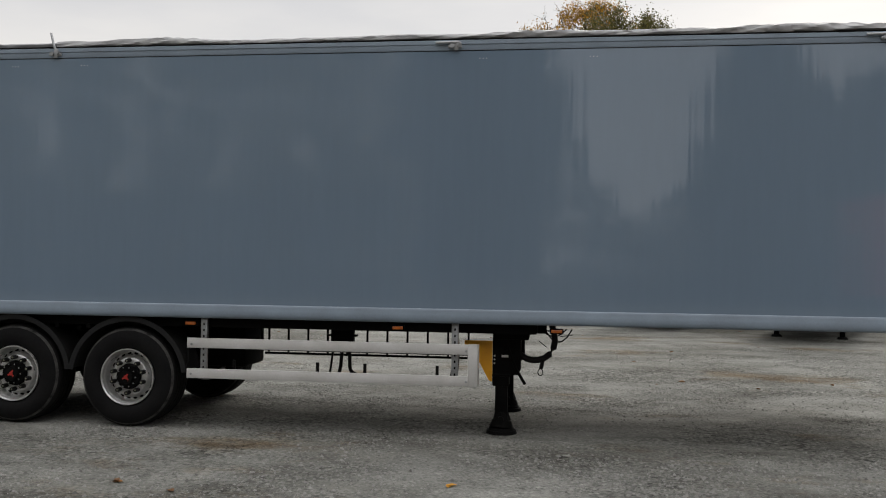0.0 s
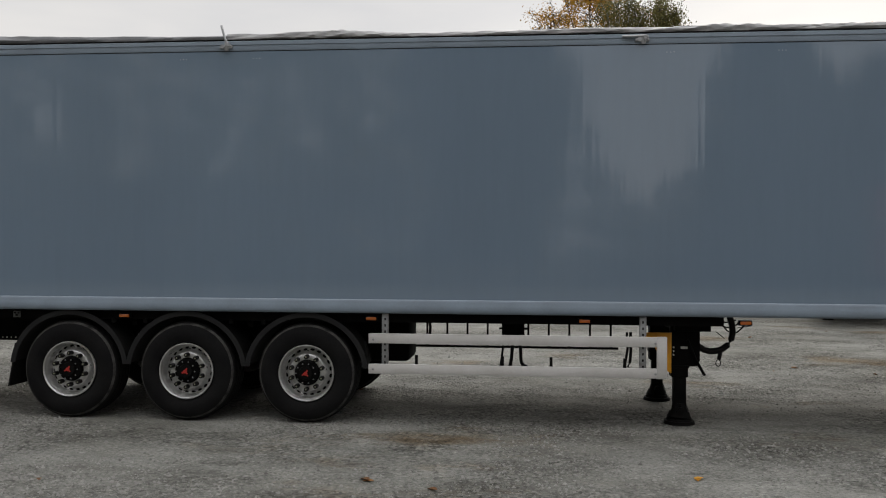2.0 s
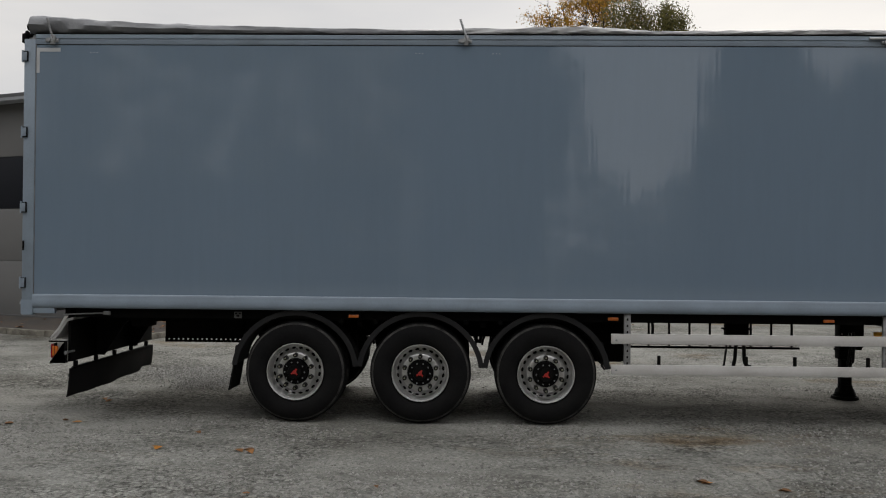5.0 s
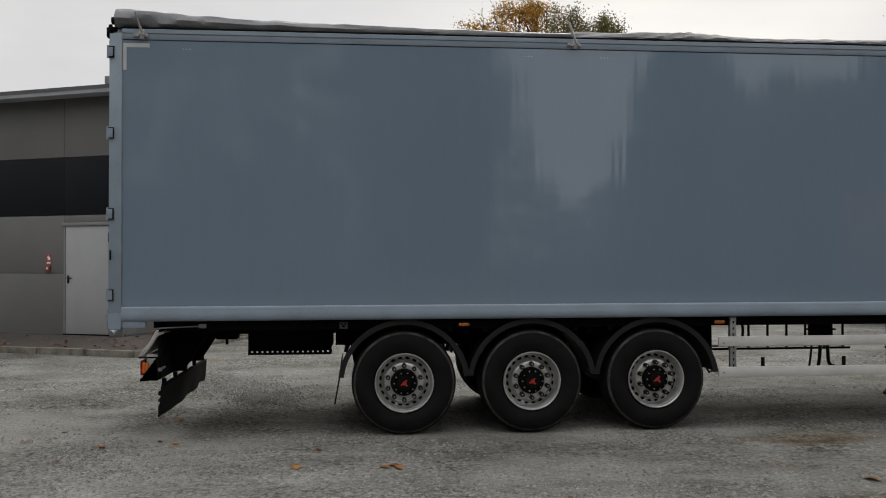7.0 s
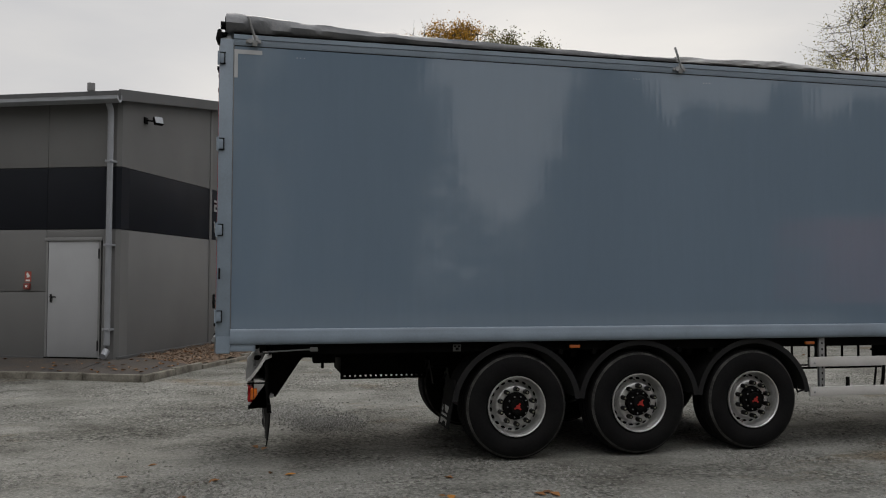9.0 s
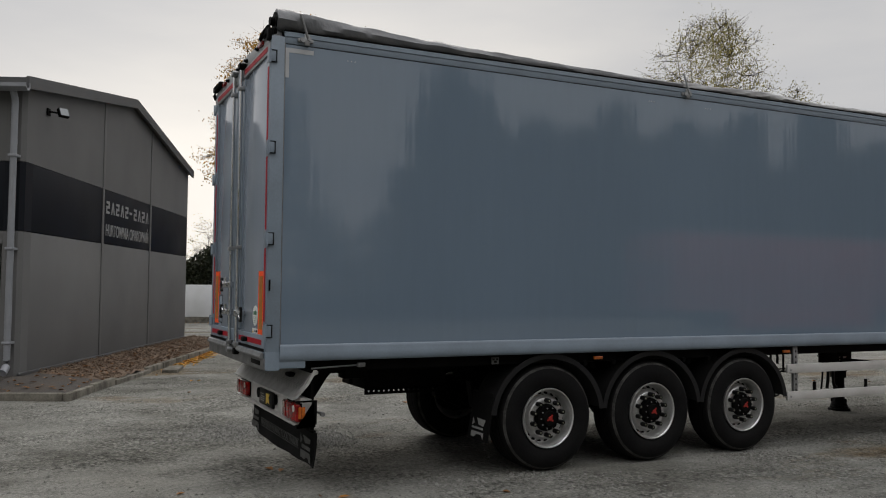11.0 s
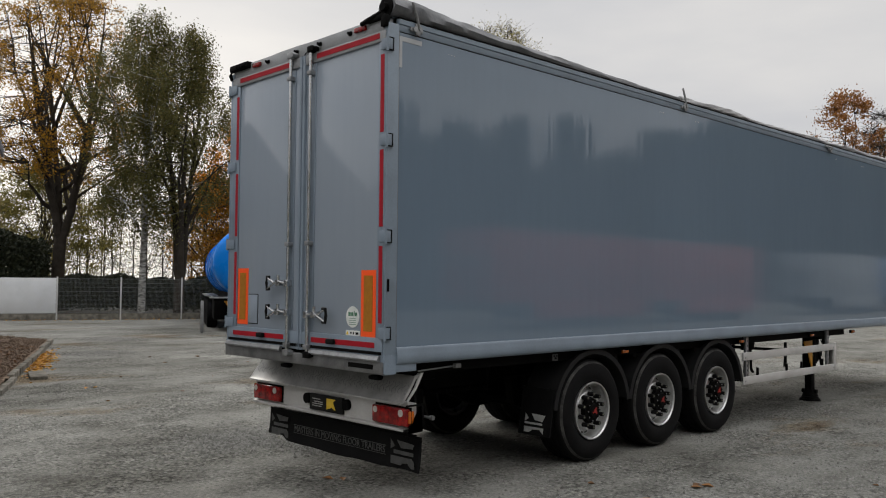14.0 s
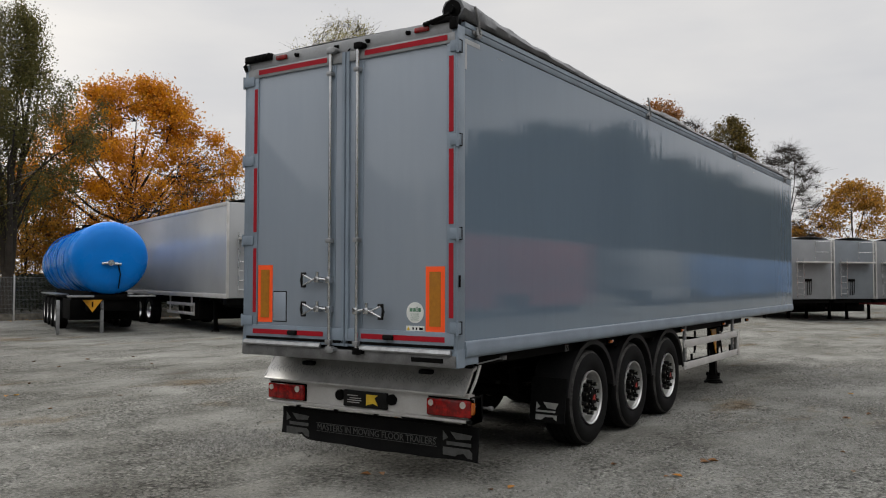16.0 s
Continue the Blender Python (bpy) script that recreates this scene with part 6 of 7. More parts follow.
def box_trailer(name, at, turn, mat, label, length=13.2, ladder=True, chassis=BLACK, low=GZ, group="", skirt=False):
    """A parked box trailer seen from its front: local x runs back from the front wall."""
    t = thing(name, (at[0], at[1], 0), turn, label, "semi-trailer", group, "", False)
    lo, hi = 1.12 + low, 3.98 + low
    bm = bmesh.new()
    box(bm, 0.0, length, -1.26, 1.26, lo, hi, 0.03)
    part("body", bm, mat, t)
    bm = bmesh.new()
    for s in (-1, 1):
        for z0, z1 in ((lo - 0.01, lo + 0.13), (hi - 0.1, hi + 0.01)):
            box(bm, -0.01, length + 0.01, s * 1.262 - 0.012, s * 1.262 + 0.012, z0, z1, 0.006)
        box(bm, -0.015, 0.06, s * 1.235 - 0.035, s * 1.235 + 0.035, lo, hi, 0.008)
    part("body_trim", bm, mat if skirt else ALU_PALE, t)
    bm = bmesh.new()
    rough_sheet(bm, [0.05 + i * 0.6 for i in range(int(length / 0.6))] + [length - 0.05], [-1.2 + 0.3 * j for j in range(9)], lambda x, y: hi + 0.02 + 0.14 * math.cos(y * 1.25) + 0.02 * noise.noise((x, y * 2, 2)))
    part("roof_sheet", bm, TARP_DARK if skirt else TARP_PALE, t)
    for s in (-1, 1) if skirt else ():
        bm = bmesh.new()
        box(bm, 2.9, length - 0.1, s * 1.25 - 0.012, s * 1.25 + 0.012, 0.42, lo - 0.012, 0.004)
        part("side_skirt", bm, mat, t)
    bm = bmesh.new()
    for s in (-1, 1):
        box(bm, 0.2, length - 0.4, s * 0.45 - 0.05, s * 0.45 + 0.05, lo - 0.32, lo + 0.01, 0.006)
    for k in range(12):
        box(bm, 0.6 + k, 0.7 + k, -1.2, 1.2, lo - 0.12, lo + 0.005)
    part("chassis", bm, chassis, t)
    landing_pair(t, 2.4, 0.75, BLACK, low)
    bm = bmesh.new()
    box(bm, 0.12, 0.5, -1.2, 1.2, lo - 0.2, lo - 0.012, 0.01)
    part("front_frame", bm, BLACK, t)
    bm = bmesh.new()
    box(bm, 3.0, 3.9, -1.1, 1.1, lo - 0.75, lo - 0.13, 0.02)
    part("storage_box", bm, BLACK, t)
    parked_wheels(t, [length - 4.6, length - 3.3, length - 2.0], 1.03, low)
    for s in (-1, 1):
        bm = bmesh.new()
        for z0, z1 in ((lo - 0.32, lo - 0.22), (lo - 0.62, lo - 0.52)):
            box(bm, 3.2, 6.2, s * 1.2 - 0.015, s * 1.2 + 0.015, z0, z1, 0.004)
        box(bm, 3.16, 3.26, s * 1.2 - 0.016, s * 1.2 + 0.016, lo - 0.63, lo - 0.21, 0.004)
        box(bm, 3.5, 3.57, s * 1.17 - 0.02, s * 1.17 + 0.02, lo - 0.6, lo, 0.004)
        box(bm, 5.9, 5.97, s * 1.17 - 0.02, s * 1.17 + 0.02, lo - 0.6, lo, 0.004)
        part("side_guard", bm, ALU_PALE, t)
    if ladder:
        bm = bmesh.new()
        for s in (-0.2, 0.2):
            tube(bm, [(-0.12, s + 0.75, lo + 0.1), (-0.12, s + 0.75, hi - 0.9)], 0.02, 6)
        for k in range(6):
            tube(bm, [(-0.12, 0.55, lo + 0.25 + k * 0.28), (-0.12, 0.95, lo + 0.25 + k * 0.28)], 0.014, 6)
        part("ladder", bm, ALU, t)
        bm = bmesh.new()
        box(bm, -0.45, -0.02, -0.95, 0.95, hi - 1.12, hi - 1.05, 0.008)
        pl = part("platform", bm, ALU_PALE, t)
        bm = bmesh.new()
        for a, b in ((-0.9, 0.1), ):
            tube(bm, [(-0.4, a, hi - 1.08), (-0.4, a, hi - 0.1), (-0.4, b, hi - 0.1), (-0.4, b, hi - 1.08)], 0.022, 6)
            tube(bm, [(-0.4, a, hi - 0.6), (-0.4, b, hi - 0.6)], 0.018, 6)
        part("hand_rail", bm, ALU, pl)
        bm = bmesh.new()
        box(bm, -0.06, 0.0, 0.0, 0.4, lo + 0.85, lo + 0.98, 0.02)
        for k in range(3):
            tube(bm, arc((-0.08, 0.05 + 0.12 * k, lo + 0.9), (-0.08, 0.12 + 0.1 * k, lo + 0.2), 0.1, 6), 0.018, 6)
        part("air_couplings", bm, BLACK, t)
    return t


# white trailer beside the tank; its left front corner is known
wc = Vector((1.1, 23.5, 0)) + SD * 1.27
white_box = box_trailer("semi_trailer", wc.xy, BUILD_TURN, WHITE_BODY, "white-grey box semi-trailer parked beside a blue tanker", group="parked trailers")
box_trailer("semi_trailer", (5.3, 19.4), BUILD_TURN, PALE_BODY, "pale grey box semi-trailer parked in the row", group="parked trailers")
bm = bmesh.new()
box(bm, 0.05, 0.3, -1.2, -1.0, 4.12, 4.3, 0.02)
cyl(bm, (0.15, -0.9, 4.1), (0.15, -0.9, 4.42), 0.05, seg=10)
tube(bm, [(0.1, -0.9, 4.4), (0.1, -1.1, 4.44), (0.1, -1.25, 4.3)], 0.02, 6)
part("tarp_winder", bm, BLACK, white_box)
# row at the far side of the yard
for k, (m, ch) in enumerate(((PALE_BODY, BLACK), (GREY_BODY, BLACK), (PALE_BODY, RED_CHASSIS))):
    box_trailer("semi_trailer", (27.4 + 2.12 * k, 11.95 - 1.6 * k), 53, m, ("pale grey", "mid grey", "pale grey")[k] + " box semi-trailer" + (" on a red chassis" if k == 2 else " with a ladder and platform"), low=-0.19, chassis=ch, group="parked trailers")

# blue tanker
tank = thing("tank_trailer", (-0.02, 27.45, 0), BUILD_TURN - 4, "blue tank semi-trailer parked by the fence", "tank trailer", "", "", False)


def barrel(stations, seg=48, wide=1.0):
    bm = bmesh.new()
    rings = []
    for x, r, zc in stations:
        rings.append([bm.verts.new((x, r * wide * math.cos(k * math.tau / seg), zc + r * math.sin(k * math.tau / seg))) for k in range(seg)])
    for a, b in zip(rings, rings[1:]):
        for k in range(seg):
            bm.faces.new((a[k], a[(k + 1) % seg], b[(k + 1) % seg], b[k]))
    bm.faces.new(rings[0])
    bm.faces.new(rings[-1][::-1])
    return bm


zc = 2.5
part("tank", barrel([(-0.12, 0.45, zc), (-0.09, 0.75, zc), (-0.02, 0.98, zc), (0.1, 1.1, zc), (0.2, 1.14, zc), (3, 1.14, zc - 0.02), (7, 1.12, zc - 0.05), (10.4, 1.08, zc - 0.08), (10.6, 1.0, zc - 0.08), (10.75, 0.7, zc - 0.08)]), BLUE, tank, "glossy blue rounded tank", smooth=60)
bm = bmesh.new()
for x in (2.0, 4.2, 6.4, 8.6):
    lathe(bm, [(1.135, -0.03), (1.16, -0.03), (1.16, 0.03), (1.135, 0.03)], (0, 0, 0), 40)
    bmesh.ops.rotate(bm, verts=[v for v in bm.verts if not v.tag], matrix=pose(0, 0, 0, 0, 0, 90).to_3x3())
    bmesh.ops.translate(bm, verts=[v for v in bm.verts if not v.tag], vec=(x, 0, zc - 0.03))
    for v in bm.verts:
        v.tag = True
part("hoop", bm, BLUE, tank)
bm = bmesh.new()
for x in (4.5, 6.5):
    cyl(bm, (x, 0, zc + 1.0), (x, 0, zc + 1.25), 0.3, seg=20)
box(bm, 3.4, 7.6, -0.3, 0.3, zc + 1.1, zc + 1.14)
part("hatches", bm, BLACK, tank)
bm = bmesh.new()
tube(bm, [(-0.16, 0.28, zc - 0.18), (-0.2, 0.1, zc - 0.16), (-0.18, -0.28, zc - 0.2)], 0.045, 8)
cyl(bm, (-0.1, 0.02, zc - 0.16), (-0.28, 0.02, zc - 0.16), 0.09, seg=14)
part("valve", bm, ALU, tank)
bm = bmesh.new()
tube(bm, [(-0.15, -0.2, zc - 0.22), (-0.17, -0.26, zc - 0.5), (-0.1, -0.22, zc - 0.95)], 0.02, 6)
part("valve_hose", bm, BLACK, tank)
bm = bmesh.new()
for s in (-1, 1):
    box(bm, 0.3, 10.0, s * 0.5 - 0.06, s * 0.5 + 0.06, 1.05, 1.45, 0.01)
box(bm, 0.1, 0.5, -1.1, 1.1, 1.2, 1.36, 0.01)
box(bm, 0.2, 1.2, -0.85, 0.6, 0.85, 1.3, 0.02)
part("chassis", bm, BLACK, tank)
# added black box: gear and shade below the tank in one solid
bm = bmesh.new()
box(bm, 0.9, 2.9, -1.05, 1.05, 0.55, 1.2, 0.03)
part("storage_box", bm, BLACK, tank)
for x0, x1, y0, y1 in ((3.2, 8.4, -1.27, -0.83), (3.2, 8.4, 0.83, 1.27), (-0.3, 0.05, -1.3, -0.5), (-0.3, 0.05, 0.5, 1.25)):
    bm = bmesh.new()
    box(bm, x0, x1, y0, y1, 1.29, 1.34, 0.01)
    part("walkway", bm, STEEL, tank)
for s in (0.2, 1.45):
    bm = bmesh.new()
    box(bm, 0.2, 0.3, s - 0.05, s + 0.05, GZ, 1.2, 0.006)
    part("landing_leg", bm, STEEL, tank)
bm = bmesh.new()
prism(bm, [(0.22, 1.2), (0.78, 1.2), (0.5, 0.82)], "x", 0.05, 0.07)
part("warning_triangle", bm, YELLOW, tank, "yellow warning triangle")
bm = bmesh.new()
box(bm, 0.044, 0.05, 0.48, 0.52, 0.97, 1.14)
part("triangle_mark", bm, BLACK, tank)
parked_wheels(tank, [3.6, 4.9, 6.2, 7.5], 1.03)


# trees
BIRCH_BARK = shade("white_birch_bark", (0.5, 0.49, 0.46), 0.8, 0, (0.04, 0.036, 0.03), 5, 18, 0.01, 0.6, spec=0.2, stretch=(1, 1, 3))
BARK = shade("dark_bark", (0.03, 0.025, 0.02), 0.9, 0, (0.06, 0.05, 0.04), 3, 20, 0.02, spec=0.2)
LEAF_MAPLE = leaf_shade("orange_maple_leaves", (0.68, 0.3, 0.01), (0.38, 0.14, 0.008), 0.42)
LEAF_RUSSET = leaf_shade("russet_leaves", (0.36, 0.15, 0.035), (0.2, 0.095, 0.03), 0.35)
LEAF_BRONZE = leaf_shade("bronze_green_leaves", (0.16, 0.11, 0.025), (0.07, 0.06, 0.02), 0.35)
LEAF_GREEN = leaf_shade("late_green_leaves", (0.1, 0.11, 0.028), (0.2, 0.165, 0.045), 0.4)
LEAF_YELLOW = leaf_shade("yellow_green_leaves", (0.28, 0.23, 0.06), (0.13, 0.125, 0.04), 0.4)
LEAF_GOLD = leaf_shade("golden_leaves", (0.47, 0.235, 0.022), (0.19, 0.125, 0.02), 0.5)
LEAF_PALE = leaf_shade("pale_birch_leaves", (0.36, 0.31, 0.1), (0.2, 0.18, 0.06), 0.42)
LEAF_AMBER = leaf_shade("amber_leaves", (0.5, 0.24, 0.025), (0.24, 0.14, 0.03), 0.4)
LEAF_WILLOW = leaf_shade("olive_green_leaves", (0.075, 0.08, 0.025), (0.16, 0.135, 0.042), 0.42)
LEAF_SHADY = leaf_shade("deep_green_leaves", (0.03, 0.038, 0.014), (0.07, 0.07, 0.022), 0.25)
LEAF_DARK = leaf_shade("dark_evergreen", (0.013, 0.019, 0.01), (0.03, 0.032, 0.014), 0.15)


def tree(at, meshes, leaf_mat, label, turn=0.0, size=1.0, group="", base=0.1, bark=None):
    t = thing("tree", (at[0], at[1], base), turn, label, "tree", group, "", False)
    t.scale = (size, size, size)
    wood, crown = meshes
    if not wood.materials:
        wood.materials.append(bark or BARK)
    o = new("trunk", wood)
    o.parent = t
    if crown:
        if not crown.materials:
            crown.materials.append(leaf_mat)
        o = new("crown", crown)
        o.parent = t
    return t


def crown_tree(seed, height, low, radius, limbs, clumps, leaves, leaf, puff, hang=0.0, flat=0.65, thick=1.0, stems=1, shell=0.35, belly=1.0, twigs=4, uneven=0.3, spread=0.3, fork=0.0):
    """Trunk, limbs, branches and twigs that reach clumps of leaves spread through an uneven crown."""
    rnd = random.Random(seed)
    segs = []

    def limb(a, b, ra, rb, n, bow):
        """A bent limb from a to b; gives its points."""
        pts = []
        side = Vector((rnd.gauss(0, 1), rnd.gauss(0, 1), 0)) * bow
        for k in range(n + 1):
            f = k / n
            pts.append(a.lerp(b, f) + (side + Vector((0, 0, -bow * 0.6))) * math.sin(math.pi * f) + Vector((rnd.gauss(0, 1), rnd.gauss(0, 1), rnd.gauss(0, 1))) * bow * 0.15 * (0 < k < n))
        for k in range(n):
            segs.append((pts[k], pts[k + 1], ra + (rb - ra) * k / n, ra + (rb - ra) * (k + 1) / n))
        return pts

    def spot(inner, outer):
        s = rnd.random() ** 0.9
        a = rnd.uniform(0, math.tau)
        w = radius * math.sin(math.pi * min(0.999, max(0.02, s ** belly * 0.9 + 0.08))) ** 0.6
        w *= 1 + uneven * noise.noise((math.cos(a) * 1.6 + seed, math.sin(a) * 1.6, s * 3.0)) + uneven * 0.6 * noise.noise((math.cos(a) * 4, math.sin(a) * 4 + seed, s * 7.0))
        r = w * math.sqrt(rnd.uniform(inner * inner, outer * outer))
        return Vector((r * math.cos(a), r * math.sin(a), low + (height - low) * s))

    r0 = height * 0.0165 * thick
    mains = []
    if fork:
        limb(Vector((0, 0, 0)), Vector((0, 0, fork)), r0 * 1.25, r0 * 1.05, 5, height * 0.004)
    for k in range(stems):
        a = k * math.tau / stems + rnd.uniform(-0.5, 0.5)
        out = 0.0 if stems == 1 else spread
        foot = Vector((math.cos(a), math.sin(a), 0)) * (0.0 if stems == 1 else r0 * (0.5 if fork else 1.1)) + Vector((0, 0, fork * 0.97))
        tip = Vector((math.cos(a) * radius * out, math.sin(a) * radius * out, height * rnd.uniform(0.82, 0.95)))
        mains.append(limb(foot, tip, r0 * (1.0 if stems == 1 else 0.75), r0 * 0.12, 9, height * 0.012))
    arms = []
    for k in range(limbs):
        q = spot(0.25, 0.75)
        m = mains[k % stems]
        h = low * 0.7 + (q.z - low) * 0.55
        p = min(m, key=lambda v: abs(v.z - h))
        f = 1 - p.z / height
        arms.append(limb(p, q, r0 * (0.18 + 0.4 * f), r0 * 0.1, 5, height * 0.018))
    joints = [p for arm in arms for p in arm[2:]] + [p for m in mains for p in m[5:]]
    ends = []
    for k in range(clumps):
        q = spot(shell, 1.0)
        p = min(joints, key=lambda v: (v - q).length + max(0, v.z - q.z) * 0.7)
        limb(p, q, r0 * 0.09, 0.014, 3, (q - p).length * 0.07)
        ends.append(q)
        for j in range(twigs):
            e = q + Vector((rnd.gauss(0, 1), rnd.gauss(0, 1), rnd.gauss(0.2, 0.7))) * puff * 1.1
            segs.append((q.lerp(p, 0.15), e, 0.009, 0.004))
    verts, faces = [], []
    for a, b, ra, rb in segs:
        d = (b - a).normalized()
        u = d.cross(Vector((0, 0, 1)) if abs(d.z) < 0.95 else Vector((1, 0, 0))).normalized()
        v = d.cross(u)
        n = 8 if ra > 0.08 else 3
        i0 = len(verts)
        for p, r in ((a, ra), (b, rb)):
            verts += [p + r * (math.cos(j * math.tau / n) * u + math.sin(j * math.tau / n) * v) for j in range(n)]
        faces += [(i0 + j, i0 + (j + 1) % n, i0 + n + (j + 1) % n, i0 + n + j) for j in range(n)]
    wood = bpy.data.meshes.new("trunk")
    wood.from_pydata(verts, [], faces)
    wood.shade_smooth()
    crown = None
    if leaves:
        rng = np.random.default_rng(seed)
        at = np.array([tuple(p) for p in ends])
        share = rng.uniform(0.15, 1.0, len(at)) ** 1.5
        pick = rng.choice(len(at), leaves, p=share / share.sum())
        c = at[pick] + rng.normal(0, 1, (leaves, 3)) * np.array([1, 1, flat]) * puff * rng.uniform(0.6, 1.15, len(at))[pick][:, None]
        if hang:
            c[:, 2] -= np.abs(rng.normal(0, hang, leaves))
        c[:, 2] = np.maximum(c[:, 2], 0.4)
        ax = rng.normal(0, 1, (leaves, 3))
        ax /= np.linalg.norm(ax, axis=1)[:, None]
        up = np.cross(ax, rng.normal(0, 1, (leaves, 3)))
        up /= np.linalg.norm(up, axis=1)[:, None]
        size = leaf * rng.uniform(0.55, 1.3, leaves)[:, None]
        quad = np.stack([c - ax * size, c + up * size * 0.6, c + ax * size, c - up * size * 0.6], 1).reshape(-1, 3)
        crown = bpy.data.meshes.new("crown")
        crown.from_pydata(quad.tolist(), [], np.arange(leaves * 4).reshape(-1, 4).tolist())
    return wood, crown


# the tall trees behind the fence
tree((1.9, 50.3), crown_tree(11, 17.4, 7.2, 6.0, 30, 560, 34000, 0.065, 0.3, 0.12, 0.8, 1.05, 5, 0.25, 0.78, 6, 0.4, 0.42, 4.3), LEAF_GOLD, "tall many-stemmed tree, half bare, with golden leaves")
tree((2.5, 41.3), crown_tree(23, 14.6, 4.4, 3.2, 14, 180, 40000, 0.055, 0.25, 0.7, 0.9, 0.8, 1, 0.15, 1.0, 3, 0.55), LEAF_WILLOW, "tall birch with a white trunk and hanging green twigs", bark=BIRCH_BARK)
tree((4.1, 40.7), crown_tree(29, 13.9, 5.0, 3.2, 14, 180, 40000, 0.056, 0.26, 0.6, 0.9, 0.95, 3, 0.2, 1.0, 3, 0.6, 0.34, 2.0), LEAF_WILLOW, "tall green tree with a forked trunk and hanging twigs")
tree((16.5, 48.8), crown_tree(31, 13.8, 2.4, 6.9, 26, 480, 80000, 0.085, 0.38, 0.1, 0.8, 1.2, 1, 0.3, 0.8, 3, 0.35), LEAF_MAPLE, "broad maple tree in full orange autumn leaf")
tree((21.4, 36.2), crown_tree(41, 17.0, 5.0, 3.9, 20, 300, 26000, 0.05, 0.42, 1.1, 0.9, 0.6, 2, 0.1, 1.0, 6, 0.35), LEAF_PALE, "slender birch with thin yellow-green leaves")
tree((25.0, 33.6), crown_tree(44, 13.0, 4.0, 2.3, 12, 110, 8000, 0.05, 0.36, 0.7, 0.9, 0.6, 1, 0.1, 1.1, 5, 0.4), LEAF_PALE, "smaller birch with thin yellow-green leaves")
tree((3.2, 57.0), crown_tree(43, 9.0, 0.6, 3.8, 14, 180, 30000, 0.075, 0.4), LEAF_YELLOW, "low yellow-green tree behind the fence")
tree((10.4, 50.0), crown_tree(47, 7.8, 1.5, 2.6, 12, 130, 12000, 0.08, 0.42), LEAF_AMBER, "amber-leaved tree behind the fence")
R_TREES = ((46.0, 25.6, 15.2, LEAF_RUSSET, 51, 16000, 3.2, "round russet-leaved tree"), (47.0, 20.9, 13.5, LEAF_BRONZE, 53, 22000, 2.7, "round bronze-green tree"),
           (48.0, 16.9, 11.4, None, 57, 0, 3.0, "bare tree with fine twigs"), (49.0, 12.9, 8.6, LEAF_AMBER, 59, 13000, 2.9, "amber-leaved tree"),
           (46.5, 23.4, 13.6, None, 61, 0, 2.6, "bare tree with fine twigs"), (47.5, 16.4, 5.6, LEAF_AMBER, 63, 6000, 1.8, "low amber tree"))
for x, y, h, m, seed, n, r, words in R_TREES:
    tree((x, y), crown_tree(seed, h, h * 0.25, r, 14, 170, n, 0.085, 0.36, 0, 0.7, 0.8, 1, 0.3, 0.9, 4 if n else 34), m, words + " behind the parked trailers")
# the far side of the yard: a wall of tall narrow trees with one gap, and trailers below them
EDGE_X = (-60, -20, -6, 0.2, 1.5, 3.2, 5.6, 7.2, 8.2, 9.6, 10.4, 12.0, 14.2, 16.6, 19.0, 24.8, 28.5, 32.0, 36.5, 43.0, 48.5, 53.0, 58.0, 70.0, 84.0, 131.0, 240.0)
EDGE_Z = (15, 16, 17, 16.0, 11.5, 8.6, 8.0, 9.0, 11.0, 11.4, 14.0, 14.5, 11.4, 13.4, 12.0, 14.8, 11.6, 16.2, 10.6, 15.8, 12.4, 15.8, 15.4, 19.5, 21.5, 20.5, 21.0)
tall = [crown_tree(90 + k, 18.0, 1.5, 2.2, 10, 120, 14000, 0.2, 0.6, 0, 1.1, 1.0, 1, 0.1, 1.7, 2, 0.45) for k in range(3)]
airy = [crown_tree(95 + k, 18.0, 1.5, 2.7, 10, 90, 5000, 0.2, 0.6, 0, 1.1, 1.0, 1, 0.1, 1.7, 2, 0.5) for k in range(2)]
rnd = random.Random(12)
x = -56.0
while x < 232:
    x += rnd.uniform(2.3, 3.8) * (1.0 if x < 60 else 1.6)
    if not -1.4 < x < 11.6:
        tree((x, -31 + rnd.uniform(-2, 2)), tall[rnd.randrange(3)] if x > -9 else airy[rnd.randrange(2)], LEAF_SHADY if x > -9 else LEAF_YELLOW, "tall narrow leafy tree along the far edge of the yard", rnd.uniform(0, 360), float(np.interp(x, EDGE_X, EDGE_Z)) / 18.0 * rnd.uniform(0.92, 1.06), "trees along the yard")
tree((-1.9, -31.0), tall[0], LEAF_SHADY, "tall narrow leafy tree along the far edge of the yard", 200, 0.93, "trees along the yard")
tree((10.7, -31.0), tall[1], LEAF_SHADY, "tall narrow leafy tree along the far edge of the yard", 40, 0.86, "trees along the yard")
for k in range(14):
    tree((-62 + rnd.uniform(-2, 2), -28 + k * 4.4), tall[k % 3], LEAF_SHADY, "tall narrow leafy tree along the far edge of the yard", rnd.uniform(0, 360), rnd.uniform(0.6, 0.78), "trees along the yard")
for k in range(15):
    f = k / 14
    tree((-23 - 39 * f + rnd.uniform(-1, 1), 51 - 22 * f + rnd.uniform(-2, 2)), tall[k % 3], LEAF_SHADY, "narrow leafy tree beyond the warehouse", rnd.uniform(0, 360), rnd.uniform(0.46, 0.53), "trees beyond the warehouse")
RED_BODY = shade("red_curtain_side", (0.3, 0.045, 0.04), 0.5, 0, (0.23, 0.037, 0.035), 1.0, 30, 0.002)
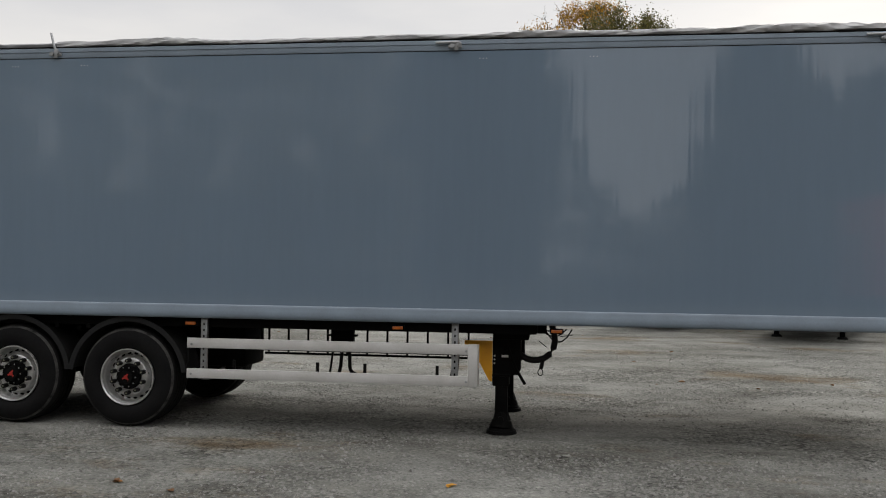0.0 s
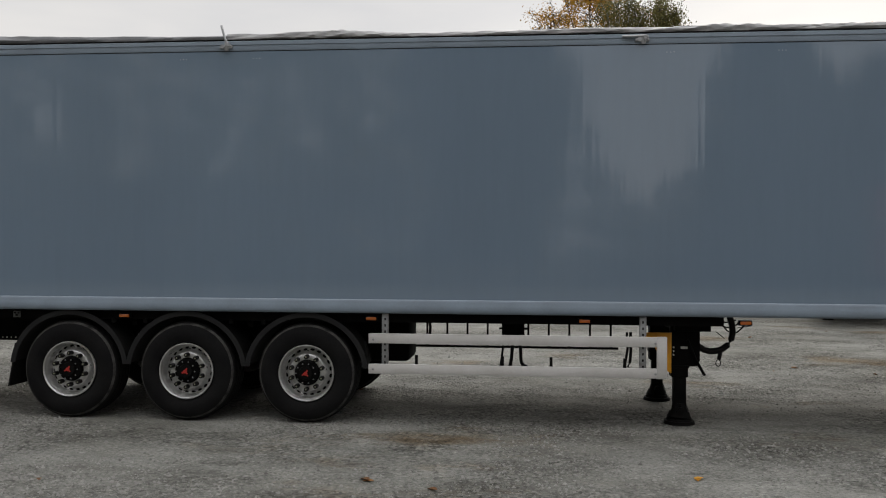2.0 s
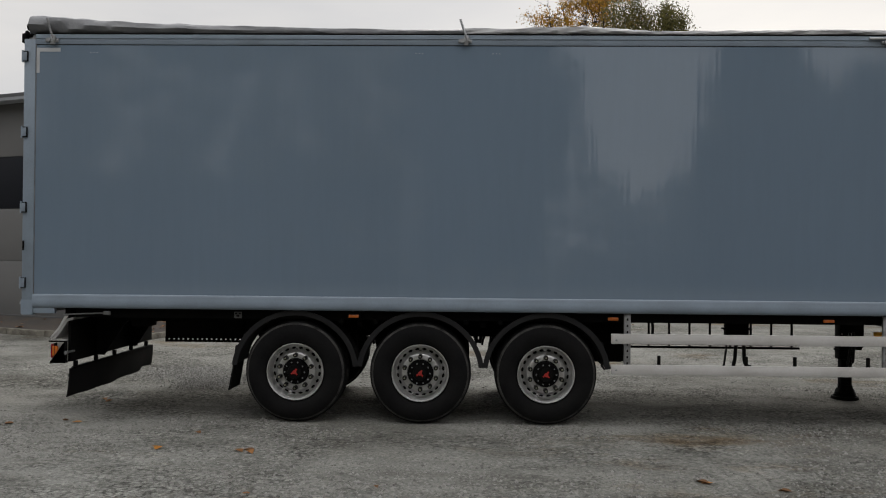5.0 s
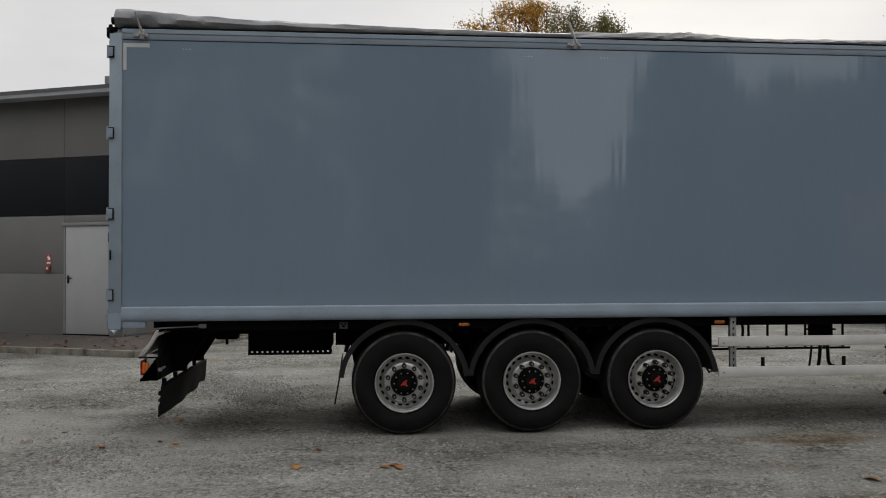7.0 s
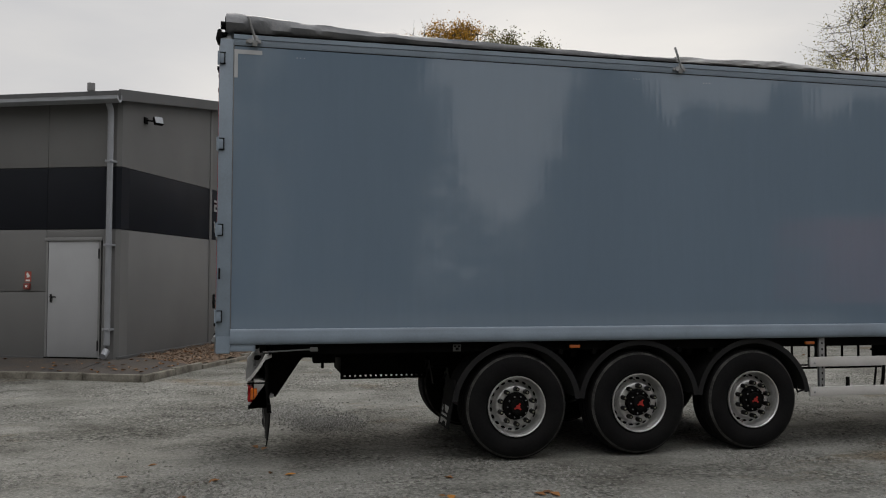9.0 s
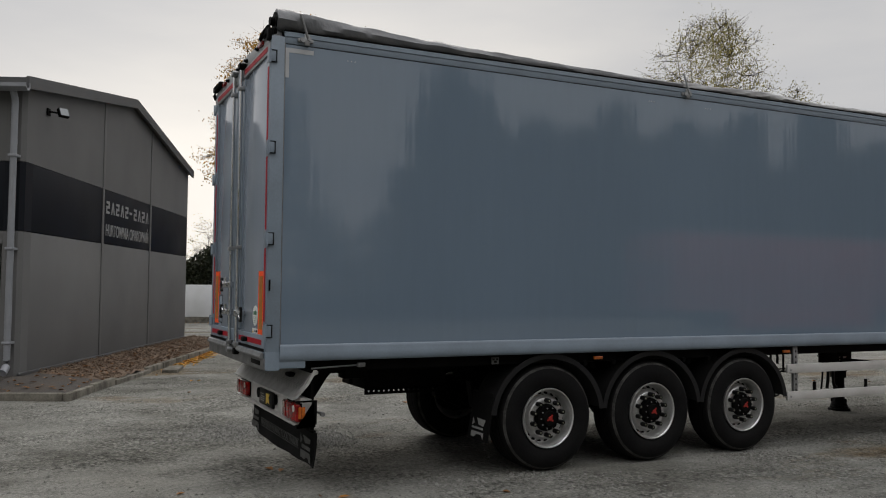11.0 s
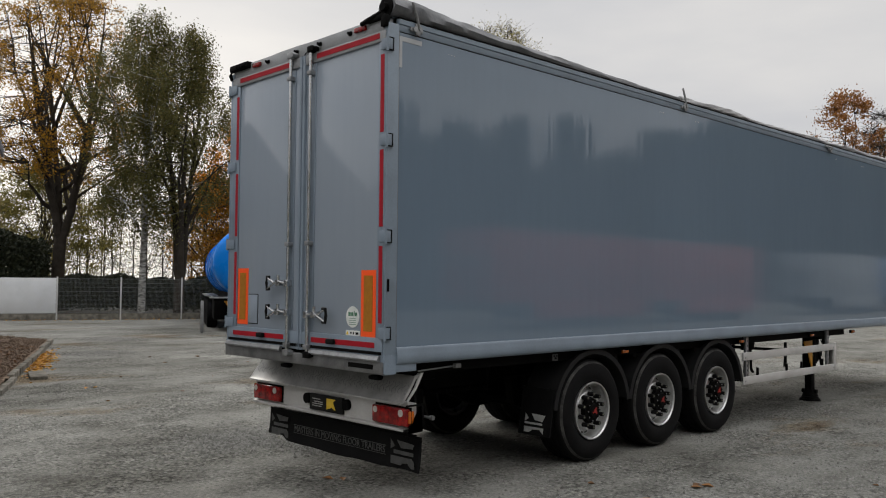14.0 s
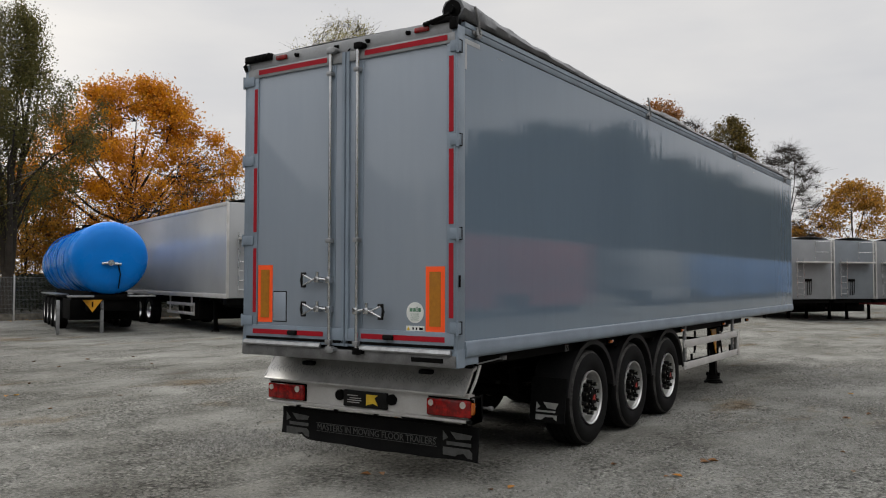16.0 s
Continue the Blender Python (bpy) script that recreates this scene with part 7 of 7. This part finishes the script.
BLUE_BODY = shade("blue_curtain_side", (0.05, 0.14, 0.33), 0.5, 0, (0.045, 0.115, 0.27), 1.0, 30, 0.002)
for x in (8.9, 20.1):
    box_trailer("semi_trailer", (x, -9.6), 0, RED_BODY, "red curtain-sided semi-trailer with low skirts parked across the yard", 10.9, low=0.0, skirt=True, group="parked trailers")
box_trailer("semi_trailer", (39.6, -9.8), 0, PALE_BODY, "pale grey box semi-trailer with low skirts parked across the yard", 11.4, low=0.0, skirt=True, group="parked trailers")
for x in (52.2, 66.5, 81.0):
    box_trailer("semi_trailer", (x, -9.8), 0, BLUE_BODY, "blue curtain-sided semi-trailer with low skirts parked across the yard", low=0.0, skirt=True, group="parked trailers")

# the wood behind the fence: thin trunks and sparse leaves
thin = [(crown_tree(70 + k, 9.5, 2.2, 1.7, 6, 60, 800, 0.065, 0.4, 0, 0.8, 0.6, 1, 0.1, 1.1, 3, 0.4), (LEAF_YELLOW, LEAF_WILLOW, LEAF_GREEN)[k % 3]) for k in range(5)]
rnd = random.Random(5)
for k in range(118):
    u, v = -26 + k * 0.59 + rnd.uniform(-0.4, 0.4), rnd.uniform(12, 40)
    p = fence_at + SD * u + AX * v
    ms, lm = thin[rnd.randrange(5)]
    tree(p.xy, ms, lm, "thin young tree in the wood behind the fence", rnd.uniform(0, 360), rnd.uniform(0.65, 1.15) * (0.6 if u < -3 else 1.0), "wood behind the fence")
# dark undergrowth behind the fence and a leafy belt below the far trees
def thicket(name, n, seed, place, leaf, mat, label):
    rng = np.random.default_rng(seed)
    c = place(rng, n)
    ax = rng.normal(0, 1, (n, 3))
    ax /= np.linalg.norm(ax, axis=1)[:, None]
    up = np.cross(ax, rng.normal(0, 1, (n, 3)))
    up /= np.linalg.norm(up, axis=1)[:, None]
    s = rng.uniform(0.5, 1.2, n)[:, None] * leaf
    me = bpy.data.meshes.new(name)
    me.from_pydata(np.stack([c - ax * s, c + up * s * 0.6, c + ax * s, c - up * s * 0.6], 1).reshape(-1, 3).tolist(), [], np.arange(n * 4).reshape(-1, 4).tolist())
    me.materials.append(mat)
    return tagged(new(name, me), label, "bushes", "", "stuff")


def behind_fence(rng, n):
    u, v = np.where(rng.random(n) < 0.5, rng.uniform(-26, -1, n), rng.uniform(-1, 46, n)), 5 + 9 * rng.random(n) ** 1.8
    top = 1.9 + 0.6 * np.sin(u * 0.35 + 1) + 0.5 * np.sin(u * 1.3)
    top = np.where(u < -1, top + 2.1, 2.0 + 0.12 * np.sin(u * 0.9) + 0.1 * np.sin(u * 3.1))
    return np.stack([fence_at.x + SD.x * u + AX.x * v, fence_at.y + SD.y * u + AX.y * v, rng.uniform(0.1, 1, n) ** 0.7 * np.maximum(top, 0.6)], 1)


def far_belt(rng, n):
    x = np.where(rng.random(n) < 0.42, rng.uniform(8, 62, n), rng.uniform(-50, 235, n))
    top = np.interp(x, EDGE_X, EDGE_Z) - 3.0 + 0.7 * np.sin(x * 0.83 + 1) + 0.6 * np.sin(x * 2.3) + 0.5 * np.sin(x * 4.7)
    top = np.where(x < -9, top - 6.5, top)
    return np.stack([x, rng.uniform(-35, -28, n), 0.1 + rng.uniform(0, 1, n) * top], 1)


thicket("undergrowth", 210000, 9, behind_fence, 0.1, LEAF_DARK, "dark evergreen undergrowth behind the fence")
thicket("leafy_belt", 150000, 10, far_belt, 0.3, LEAF_SHADY, "dense green bushes along the far edge of the yard")
